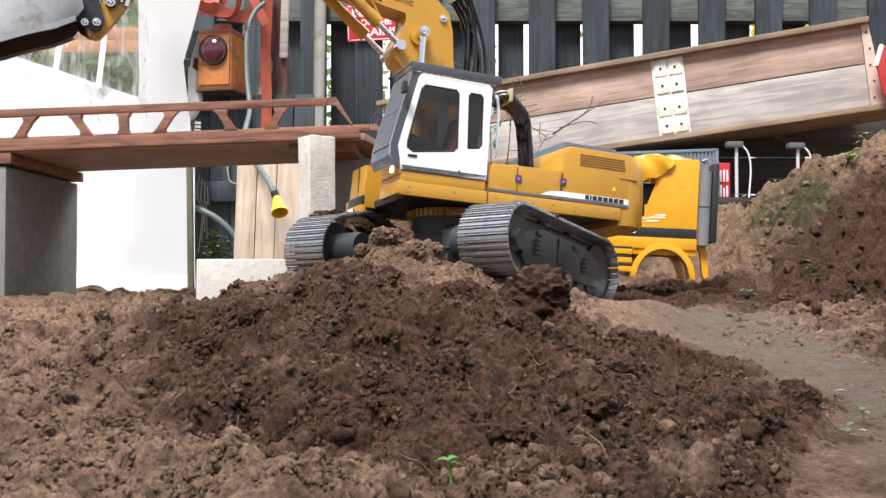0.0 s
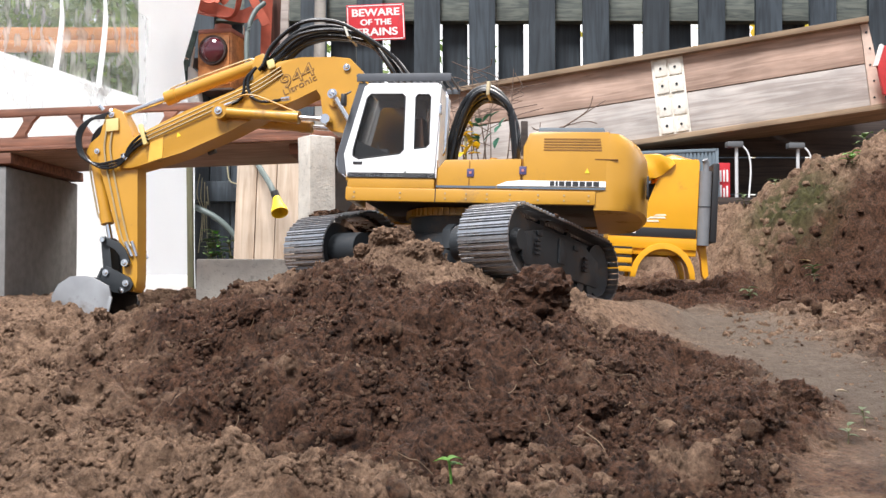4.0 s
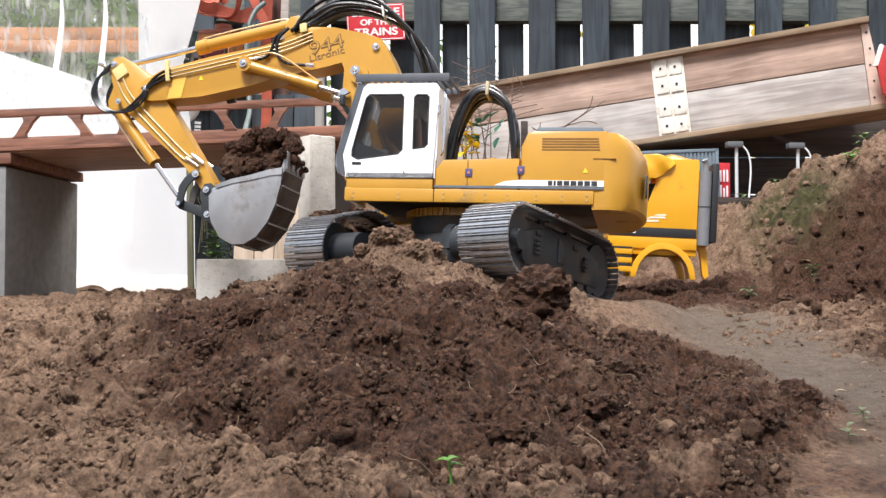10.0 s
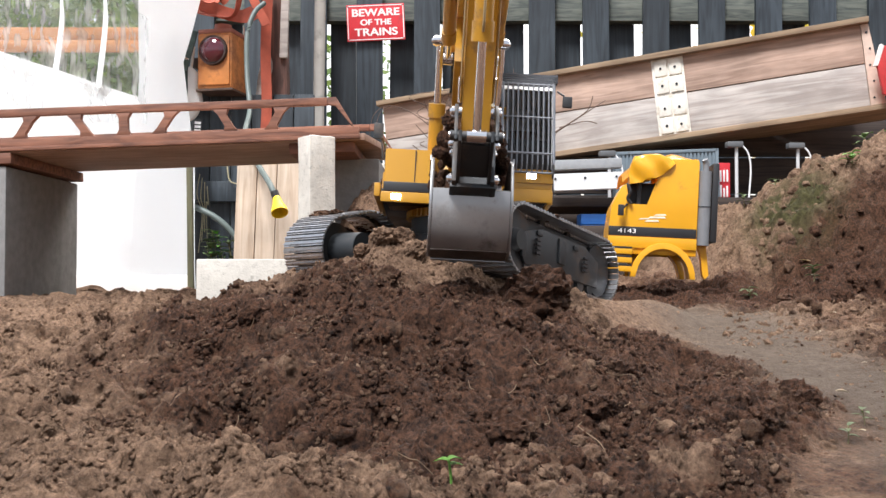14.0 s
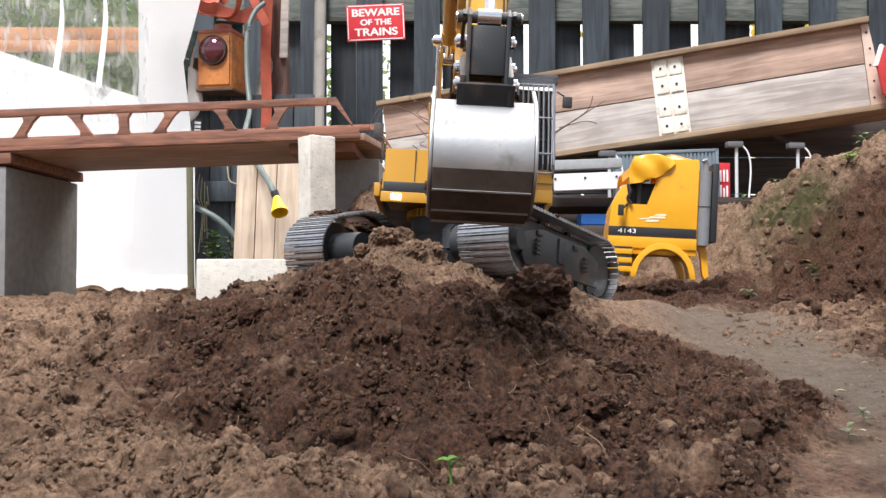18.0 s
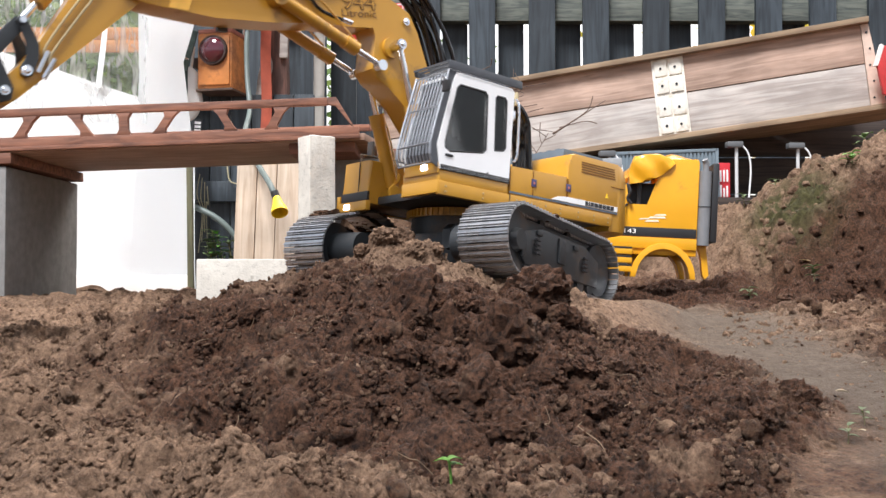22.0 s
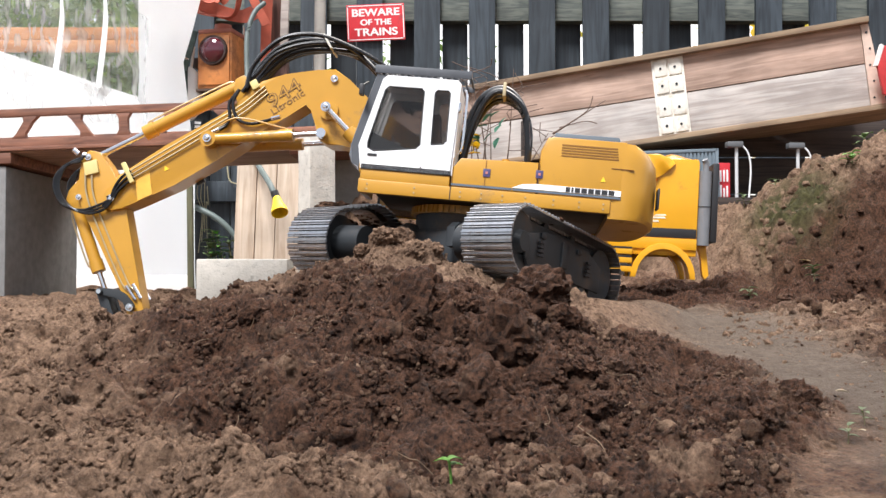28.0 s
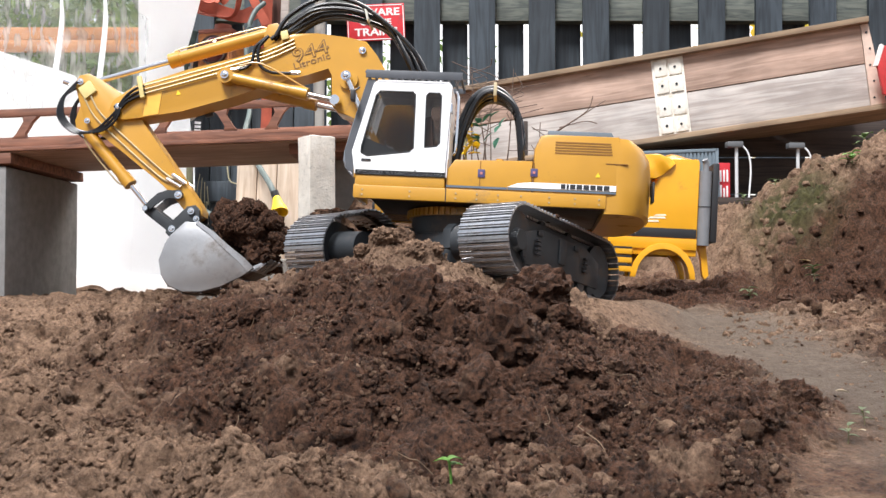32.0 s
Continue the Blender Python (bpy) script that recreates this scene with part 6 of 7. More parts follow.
def build_hoses():
    HOSE = mat("grey_green_hose", (0.1, 0.125, 0.115), 0.5, var=0.12, scale=30)
    h = thing("garden_hose", "grey-green garden hose hanging down with a yellow nozzle", "hose")
    part("pipe", tube([(-0.505, 2.62, 0.905), (-0.53, 2.6, 0.87), (-0.545, 2.58, 0.8), (-0.538, 2.55, 0.68), (-0.52, 2.5, 0.58), (-0.51, 2.4, 0.5), (-0.465, 2.3, 0.425), (-0.43, 2.2, 0.385), (-0.395, 2.12, 0.345), (-0.38, 2.1, 0.318)], 0.007, 10, 8), HOSE, h)
    part("coupling", rod((-0.381, 2.1, 0.325), (-0.374, 2.097, 0.305), 0.0092, seg=16), BLACK, h)
    YP = mat("bright_yellow_plastic", (0.78, 0.55, 0.015), 0.4, var=0.05)
    bm = bmesh.new()
    a, b = Vector((-0.375, 2.097, 0.311)), Vector((-0.362, 2.07, 0.272))
    d = (b - a).normalized()
    q = Matrix.Translation(a) @ d.to_track_quat("Z", "Y").to_matrix().to_4x4()
    prof = [(0.008, 0.0), (0.0095, 0.006), (0.0125, 0.02), (0.018, 0.036), (0.019, 0.046), (0.017, 0.046), (0.015, 0.038), (0.009, 0.02), (0.0, 0.016)]
    rings = []
    for r, z in prof:
        rings.append([bm.verts.new(q @ Vector((max(r, 1e-4) * math.cos(2 * math.pi * k / 28), max(r, 1e-4) * math.sin(2 * math.pi * k / 28), z))) for k in range(28)])
    for u, v in zip(rings, rings[1:]):
        for k in range(28):
            bm.faces.new((u[k], u[(k + 1) % 28], v[(k + 1) % 28], v[k]))
    bm.faces.new(list(reversed(rings[0])))
    part("nozzle", bm, YP, h, "bright yellow funnel-shaped nozzle")
    h2 = thing("hose_loop", "grey-green hose curving down into the soil", "hose")
    part("pipe", tube([(-0.76, 2.68, 0.345), (-0.69, 2.65, 0.322), (-0.63, 2.64, 0.288), (-0.585, 2.64, 0.238), (-0.557, 2.63, 0.18), (-0.548, 2.62, 0.08)], 0.0088, 10, 8), HOSE, h2)
    boards = thing("leaning_boards", "pale bare boards leaning upright behind the bridge", "boards", pose(-0.437, 2.32, 0.08, -4, 0, 0))
    for x0, x1, top in ((-0.088, -0.038, 0.36), (-0.036, 0.012, 0.365), (0.0135, 0.082, 0.37)):
        part("board", box((x0, 0, 0.0), (x1, 0.018, top), 0.002, pose(0, 0, 0, 0, 1.2, 0)), PALE_BOARD, boards)
    dk = thing("board_screen", "dark painted boards low behind the bridge", "panel", pose(-0.58, 2.75, 0.05))
    for i in range(6):
        part("board", box((-0.17 + i * 0.062, 0, 0), (-0.112 + i * 0.062, 0.02, 0.62), 0.002), FENCE_WOOD, dk)
    part("crossbar", box((-0.18, -0.03, 0.3), (0.2, 0.0, 0.36), 0.003), FENCE_WOOD, dk)
    vn = thing("dry_vine", "thin dry vine hanging on the dark boards", "vine", pose(-0.62, 2.715, 0.0))
    part("stem", tube([(-0.01, 0, 0.46), (0.0, -0.008, 0.41), (0.03, -0.01, 0.395), (0.028, -0.008, 0.36), (0.036, -0.006, 0.33)], 0.0022, 5), mat("pale_vine", (0.3, 0.27, 0.17), 0.8, var=0.2), vn)
    for k in range(4):
        part("tendril", tube([(-0.088 + 0.007 * k, -0.004, 0.43 - 0.012 * k), (-0.094 + 0.011 * k, -0.012, 0.37 - 0.01 * k), (-0.078 + 0.004 * k, -0.016, 0.31 + 0.01 * k), (-0.09 + 0.009 * k, -0.008, 0.2 + 0.03 * (k % 3))], 0.0012, 4), mat("pale_vine", (0.3, 0.27, 0.17), 0.8, var=0.2), vn)
    tg = thing("white_tag", "small white printed tag on the dark post", "tag", pose(-0.71, 2.69, 0.565, 0, 4, 0))
    part("card", box((-0.012, -0.001, -0.02), (0.012, 0.001, 0.02), 0.0005), mat("tag_black", (0.02, 0.02, 0.02), 0.5), tg)
    for k in range(3):
        part("print_bar", box((-0.009, -0.002, -0.015 + k * 0.011), (0.009, -0.0008, -0.008 + k * 0.011)), mat("sign_white", (0.85, 0.82, 0.8), 0.45), tg)
    ol = thing("olive_stake", "thin olive-brown wooden garden stake", "stake", pose(-0.62, 2.3, 0.05))
    part("shaft", box((-0.007, -0.007, 0), (0.007, 0.007, 0.42), 0.002, pose(0, 0, 0, 0, -1, 0)), wood_mat("olive_stake_wood", (0.14, 0.13, 0.07), (0.07, 0.07, 0.04), (14, 14, 1.2), 4.0), ol)


build_hoses()


# ------------------------------------------------------------------ things under the trough
def build_shed_things():
    ct = thing("model_container", "blue-grey corrugated model shipping container", "container", pose(0.452, 2.42, 0.33, 0, -1.5, -4))
    CT = mat("container_blue_grey", (0.15, 0.19, 0.22), 0.55, var=0.08, dirt=(0.1, 0.09, 0.08), dirt_amount=0.15)
    body = part("body", box((0.0, 0.003, 0.0), (0.262, 0.1, 0.125), 0.001), CT, ct)
    for i in range(26):
        part("corrugation", prism([(0.008 + i * 0.0096, 0.008), (0.0135 + i * 0.0096, 0.008), (0.0135 + i * 0.0096, 0.117), (0.008 + i * 0.0096, 0.117)], -0.0005, 0.0045, 0.0), CT, body)
    for lo, hi in (((0, -0.002, 0), (0.262, 0.004, 0.007)), ((0, -0.002, 0.118), (0.262, 0.004, 0.126)), ((-0.001, -0.002, 0), (0.007, 0.004, 0.126)), ((0.255, -0.002, 0), (0.263, 0.004, 0.126))):
        part("frame_rail", box(lo, hi, 0.0008), CT, body)
    for nm, x, z in (("yard_light", 0.732, 0.458), ("yard_light", 0.885, 0.455), ("yard_light", 0.415, 0.435)):
        yl = thing(nm, "small grey post with a hooded lamp head and white cable", "model lamp", pose(x, 2.32, 0.0), "posts under the trough")
        part("post", rod((0, 0, 0.1), (0, 0, z), 0.0042, seg=12), mat("pale_post", (0.55, 0.55, 0.55), 0.45, var=0.08), yl)
        part("lamp_head", box((-0.026, -0.013, z - 0.004), (0.014, 0.012, z + 0.01), 0.003), mat("dark_lamp_head", (0.11, 0.115, 0.12), 0.5, var=0.1), yl)
        part("cable", tube([(0.012, -0.008, z), (0.026, -0.01, z - 0.02), (0.032, -0.01, z - 0.06), (0.027, -0.01, z - 0.13)], 0.0022, 6), mat("white_cable", (0.75, 0.75, 0.75), 0.5), yl)
    rd = thing("red_crate", "red crate with white bars beneath the trough", "crate", pose(0.735, 2.44, 0.33))
    part("panel", box((-0.012, 0, 0), (0.018, 0.03, 0.1), 0.002), mat("crate_red", (0.5, 0.02, 0.03), 0.5, var=0.1), rd)
    rng = random.Random(6)
    for i in range(6):
        x, z = -0.01 + (i % 3) * 0.009 + rng.uniform(-0.001, 0.001), 0.01 + (i // 3) * 0.04
        part("white_bar", box((x, -0.003, z), (x + 0.0045, 0.0, z + rng.uniform(0.02, 0.034)), 0.0005), mat("sign_white", (0.85, 0.82, 0.8), 0.45), rd)
    ch = thing("metal_channel", "white metal channel lying across two supports", "metal channel", pose(0.265, 2.22, 0.335, 0, -2.2, 0))
    part("web", box((0, 0, 0.0), (0.165, 0.006, 0.042), 0.001), mat("white_metal", (0.7, 0.7, 0.7), 0.35, 0.3, var=0.06), ch)
    part("flange", box((0, -0.02, 0.0), (0.165, 0.0, 0.004), 0.001), mat("white_metal", (0.7, 0.7, 0.7), 0.35, 0.3, var=0.06), ch)
    part("flange", box((-0.01, 0.0, 0.052), (0.165, 0.04, 0.075), 0.002), mat("grey_head", (0.3, 0.31, 0.32), 0.5, var=0.1), ch)
    for x in (0.004, 0.075, 0.15):
        part("bolt", rod((x, -0.002, 0.03), (x, 0.001, 0.03), 0.003, seg=8), DARK, ch)
    sh = thing("dark_shelf", "dark brown timber shelf and back boards under the trough", "shelf", pose(0.2, 2.3, 0.0))
    DB = wood_mat("dark_brown_boards", (0.05, 0.035, 0.028), (0.02, 0.014, 0.012), (1.2, 14, 14), 5.0, 0.8, 0.2)
    part("shelf_board", box((0.0, 0.0, 0.305), (0.75, 0.3, 0.328), 0.002), DB, sh)
    for i in range(5):
        part("back_board", box((0.02, 0.32, 0.05 + i * 0.105), (1.35, 0.34, 0.15 + i * 0.105), 0.002), DB, sh)
    for x in (0.03, 0.4, 0.72):
        part("leg", box((x, 0.05, 0.05), (x + 0.03, 0.08, 0.305), 0.002), DB, sh)
    bc = thing("blue_crate", "small blue plastic crate on the ground", "crate", pose(0.33, 2.24, 0.255))
    BLU = mat("blue_plastic", (0.02, 0.12, 0.4), 0.45, var=0.08)
    part("bottom", box((0, 0, 0), (0.085, 0.06, 0.004), 0.001), BLU, bc)
    for lo, hi in (((0, 0, 0), (0.085, 0.003, 0.028)), ((0, 0.057, 0), (0.085, 0.06, 0.028)), ((0, 0, 0), (0.003, 0.06, 0.028)), ((0.082, 0, 0), (0.085, 0.06, 0.028))):
        part("wall", box(lo, hi, 0.0006), BLU, bc)
    bl = thing("timber_block", "dark timber block under the crate", "timber", pose(0.26, 2.22, 0.0))
    part("block", box((0, 0, 0.06), (0.2, 0.09, 0.254), 0.004), DB, bl)


build_shed_things()


# ------------------------------------------------------------------ yellow model truck cab standing on the soil
def build_truck():
    TY = mat("truck_amber", (0.68, 0.325, 0.013), 0.32, var=0.05, scale=20, coat=0.2, dirt=(0.3, 0.15, 0.03), dirt_amount=0.06)
    tk = thing("truck_cab", "amber plastic model lorry cab with a melted roof and no wheels", "model truck", pose(0.262, 1.5, 0.139, 0, 3, -7) @ Matrix.Diagonal((0.94, 1, 0.965, 1)))
    D = 0.15
    shell = [(0.0, 0.036), (0.0, 0.075), (0.004, 0.115), (0.02, 0.148), (0.0275, 0.152), (0.034, 0.118), (0.064, 0.118), (0.082, 0.168), (0.086, 0.196), (0.146, 0.196), (0.148, 0.19), (0.148, 0.036)]
    for y0, y1 in ((0.0, 0.004), (D - 0.004, D)):
        part("side_wall", prism(shell, y0, y1, 0.0008), TY, tk, "amber side wall with a scuffed transfer")
    part("back_wall", box((0.1435, 0.004, 0.036), (0.1478, D - 0.004, 0.194)), TY, tk)
    part("front_wall", prism([(0.0, 0.036), (0.004, 0.036), (0.004, 0.075), (0.008, 0.114), (0.022, 0.146), (0.02, 0.148), (0.004, 0.115), (0.0, 0.075)], 0.004, D - 0.004), TY, tk)
    part("floor", box((0.003, 0.004, 0.04), (0.144, D - 0.004, 0.048)), mat("cab_inside", (0.05, 0.045, 0.04), 0.7), tk)
    # melted, sagging roof
    bm = bmesh.new()
    nu, nv = 18, 14
    g = []
    for j in range(nv + 1):
        row = []
        for i in range(nu + 1):
            u, v = i / nu, j / nv
            x = 0.02 + 0.127 * u
            y = D * v
            edge_drop = 0.016 * (abs(2 * v - 1) ** 5)
            z = 0.170 + 0.034 * min(1, u * 1.9) ** 0.7 - edge_drop + 0.008 * noise.noise(Vector((u * 3.1, v * 2.3, 0.4))) - 0.012 * math.exp(-((u - 0.42) / 0.1) ** 2) * math.exp(-((v - 0.1) / 0.3) ** 2)
            row.append(bm.verts.new((x, y, z)))
        g.append(row)
    for j in range(nv):
        for i in range(nu):
            bm.faces.new((g[j][i], g[j][i + 1], g[j + 1][i + 1], g[j + 1][i]))
    r = bmesh.ops.solidify(bm, geom=list(bm.faces), thickness=0.004)
    part("roof", bm, TY, tk, "melted sagging amber roof")
    fold = [(0.033, 0.152), (0.041, 0.159), (0.053, 0.161), (0.064, 0.157), (0.075, 0.163), (0.088, 0.171), (0.1, 0.179), (0.109, 0.189), (0.102, 0.1975), (0.08, 0.202), (0.055, 0.203), (0.039, 0.199), (0.033, 0.185), (0.030, 0.168)]
    bm = prism(fold, -0.007, 0.03, 0.005)
    bmesh.ops.triangulate(bm, faces=list(bm.faces))
    bmesh.ops.subdivide_edges(bm, edges=list(bm.edges), cuts=3, use_grid_fill=True)
    for v in bm.verts:
        k = noise.noise(v.co * 38) + 0.5 * noise.noise(v.co * 85)
        v.co += Vector((0.002 * k, -0.0035 * k - 0.0016 * math.sin((v.co.x * 0.8 + v.co.z) * 150), 0.003 * k))
    part("melted_fold", bm, TY, tk, "drooping melted plastic fold")
    part("stripe", box((0.0005, -0.0012, 0.0655), (0.147, 0.0002, 0.081), 0.0004), BLACK, tk)
    text_part("fleet_number", "4143", 0.0105, mat("sign_white", (0.85, 0.82, 0.8), 0.45), tk, Matrix.Translation((0.032, -0.0014, 0.0735)) @ Matrix.Rotation(radians(90), 4, "X"), "white fleet number 4143", 0.0003, 1.5)
    TW = mat("worn_white_transfer", (0.75, 0.66, 0.5), 0.5, var=0.2, scale=60)
    for x0, z0, w, h in ((0.06, 0.09, 0.025, 0.004), (0.066, 0.096, 0.03, 0.004), (0.05, 0.0935, 0.018, 0.003), (0.075, 0.1005, 0.022, 0.0035)):
        part("scuffed_transfer", prism([(x0, z0), (x0 + w, z0 + 0.001), (x0 + w * 0.9, z0 + h), (x0 + 0.004, z0 + h * 0.8)], -0.0006, 0.0003), TW, tk)
    for y0, y1 in ((-0.006, 0.04), (D - 0.03, D + 0.006)):
        pts_o = [(0.094 + 0.054 * math.cos(a), -0.002 + 0.058 * math.sin(a)) for a in [math.pi * (1 - i / 16) for i in range(17)]]
        pts_i = [(0.094 + 0.045 * math.cos(a), -0.002 + 0.049 * math.sin(a)) for a in [math.pi * i / 16 for i in range(17)]]
        part("wheel_arch", prism(pts_o + pts_i, y0, y1, 0.0008), TY, tk, "amber wheel arch")
    part("sill", box((0.0, -0.003, 0.046), (0.148, 0.004, 0.0645), 0.001), TY, tk)
    for i, z in enumerate((0.006, 0.0205, 0.035)):
        part("step", box((0.0 + i * 0.002, -0.004, z), (0.042, 0.02, z + 0.0095), 0.001), TY, tk)
        part("step_tread", box((0.001 + i * 0.002, -0.0045, z + 0.0098), (0.041, 0.018, z + 0.0125)), DARK, tk)
    part("exhaust", rod((0.159, 0.004, 0.055), (0.159, 0.004, 0.178), 0.0105, seg=24), mat("exhaust_grey", (0.2, 0.205, 0.215), 0.45, 0.2, var=0.08), tk, "grey upright exhaust")
    part("exhaust_band", rod((0.159, 0.004, 0.118), (0.159, 0.004, 0.1195), 0.0112, seg=24), DARK, tk)
    part("exhaust_tip", tube([(0.159, 0.004, 0.176), (0.159, 0.004, 0.19), (0.156, 0.002, 0.197)], 0.0052, 10), mat("exhaust_grey", (0.2, 0.205, 0.215), 0.45, 0.2, var=0.08), tk)
    part("air_intake", box((0.17, 0.0, 0.06), (0.181, 0.05, 0.192), 0.003), BLACK, tk, "black air intake panel")
    part("rear_fender", prism([(0.15, 0.058), (0.165, 0.058), (0.172, 0.006), (0.166, 0.0), (0.162, 0.006), (0.158, 0.036)], 0.01, 0.03), TY, tk)
    part("mirror_arm", rod((0.03, -0.001, 0.118), (0.022, -0.012, 0.11), 0.0018, seg=8), BLACK, tk)
    part("mirror", box((0.014, -0.016, 0.098), (0.024, -0.011, 0.116), 0.001), BLACK, tk)
    part("inner_pillar", box((0.046, 0.012, 0.05), (0.054, 0.02, 0.16), 0.002), BLACK, tk)
    # one black block fills the cab in place of modelled contents
    part("seat_block", box((0.03, 0.03, 0.05), (0.138, 0.14, 0.158), 0.006), BLACK, tk, "plain black block filling the cab interior")
    part("torn_trim", tube([(0.03, -0.003, 0.15), (0.034, -0.006, 0.138), (0.03, -0.004, 0.128), (0.036, -0.005, 0.119)], 0.0028, 6), BLACK, tk)


build_truck()


# ------------------------------------------------------------------ greenery
LEAF = mat("fresh_leaf", (0.13, 0.3, 0.05), 0.5, var=0.25, scale=90, rand=0.2)
DULL_LEAF = mat("dull_leaf", (0.12, 0.17, 0.07), 0.6, var=0.25, scale=90, rand=0.25)
PALE_LEAF = mat("pale_dry_leaf", (0.4, 0.32, 0.22), 0.7, var=0.15, rand=0.15)
TWIG = mat("dry_twig", (0.12, 0.08, 0.06), 0.8, var=0.2)
STEM = mat("thin_stem", (0.22, 0.2, 0.1), 0.7, var=0.2)


def add_leaf(bm, at, ahead, length, width, droop=0.3, up=(0, 0, 1)):
    """Pointed leaf folded along its rib."""
    d = Vector(ahead).normalized()
    s = d.cross(Vector(up))
    s = s.normalized() if s.length > 1e-3 else Vector((1, 0, 0))
    n = s.cross(d)
    prev = None
    for k in range(6):
        u = k / 5
        c = Vector(at) + d * length * u - n * droop * length * u * u
        w = width * math.sin(math.pi * min(1, 0.08 + u * 0.92)) ** 0.8
        row = (bm.verts.new(c + s * w + n * w * 0.3), bm.verts.new(c), bm.verts.new(c - s * w + n * w * 0.3))
        if prev:
            bm.faces.new((prev[0], prev[1], row[1], row[0]))
            bm.faces.new((prev[1], prev[2], row[2], row[1]))
        prev = row


def weed(x, y, size, leaves, material, label, seed, tall=False, z=None, leaf_size=None):
    rng = random.Random(seed)
    g = float(ground_z(np.array(x), np.array(y))) if z is None else z
    w = thing("weed", label, "weed", pose(x, y, g - 0.002))
    top = Vector((rng.uniform(-0.15, 0.15) * size, 0, size))
    part("stalk", tube([(0, 0, -0.004), top * 0.5 + Vector((size * 0.05, 0, 0)), top], (leaf_size or size) * 0.03, 5, 4), STEM if tall else material, w)
    for i in range(leaves):
        a = 2.4 * i + rng.uniform(-0.4, 0.4)
        h = (0.35 + 0.65 * (i + 1) / leaves) if tall else 0.85 + 0.15 * rng.random()
        bm = bmesh.new()
        add_leaf(bm, top * h, (math.cos(a), math.sin(a) * 0.8, rng.uniform(0.2, 0.7)), (leaf_size or size) * (rng.uniform(0.45, 0.75) if tall else 0.3), (leaf_size or size) * (rng.uniform(0.14, 0.22) if tall else 0.13), 0.4)
        bmesh.ops.solidify(bm, geom=list(bm.faces), thickness=(leaf_size or size) * 0.012)
        part("leaf", bm, material, w)


for i, (x, y, s, n, mt, lb, tall) in enumerate((
        (0.003, 0.47, 0.025, 4, LEAF, "small bright green seedling in the soil", False), (-0.19, 0.87, 0.008, 3, LEAF, "tiny green leaf poking from soil", False),
        (0.235, 0.545, 0.012, 4, DULL_LEAF, "small dull green sprig", True), (0.27, 0.6, 0.012, 4, DULL_LEAF, "small dull green sprig", True),
        (0.54, 1.36, 0.03, 7, DULL_LEAF, "dull green weed on the trodden soil", True), (0.5, 1.52, 0.03, 6, DULL_LEAF, "dull green weed on the trodden soil", True),
        (0.78, 1.78, 0.035, 6, LEAF, "leafy green weed on the bank", True), (0.62, 1.92, 0.03, 5, DULL_LEAF, "thin weed on the bank", True), (0.67, 1.88, 0.03, 5, DULL_LEAF, "thin weed on the bank", True),
        (0.82, 2.0, 0.035, 8, DULL_LEAF, "tall weed on top of the bank", True), (0.87, 2.02, 0.04, 8, DULL_LEAF, "tall weed on top of the bank", True), (0.91, 2.0, 0.045, 9, DULL_LEAF, "tall weed on top of the bank", True),
        (0.95, 1.98, 0.04, 8, LEAF, "tall weed on top of the bank", True), (0.99, 2.0, 0.045, 8, DULL_LEAF, "tall weed on top of the bank", True), (0.76, 2.0, 0.03, 7, DULL_LEAF, "thin weed on the bank", True),
        (0.26, 2.05, 0.06, 10, LEAF, "low green weed below the trough", True), (0.3, 2.08, 0.06, 10, DULL_LEAF, "low green weed below the trough", True))):
    weed(x, y, s, n, mt, lb, 40 + i, tall)
for i, (x, top, n, mt) in enumerate(((-0.655, 0.235, 14, DULL_LEAF), (-0.625, 0.26, 18, DULL_LEAF), (-0.6, 0.25, 16, LEAF), (-0.58, 0.23, 12, DULL_LEAF))):
    root = float(ground_z(np.array(x), np.array(2.56)))
    weed(x, 2.56, top - root, n, mt, "leafy weed growing behind the hose", 70 + i, True, leaf_size=0.05)


def fallen(x, y, s, seed):
    rng = random.Random(seed)
    z = float(ground_z(np.array(x), np.array(y)))
    bm = bmesh.new()
    add_leaf(bm, (-s / 2, 0, 0.002), (1, 0.3, 0.15), s, s * 0.38, 0.25)
    bmesh.ops.solidify(bm, geom=list(bm.faces), thickness=0.0004)
    t = part("fallen_leaf", bm, PALE_LEAF, None, "", pose(x, y, z + 0.003, 0, 0, rng.uniform(0, 360)))
    tagged(t, "small pale dry leaf on the soil", "leaf", "fallen leaves")


for i, (x, y, s) in enumerate(((0.29, 0.68, 0.009), (0.25, 0.56, 0.006), (0.3, 0.9, 0.006), (0.41, 1.02, 0.008), (0.62, 1.6, 0.02), (0.66, 1.7, 0.018), (0.36, 0.8, 0.005), (0.48, 1.15, 0.008))):
    fallen(x, y, s, 70 + i)


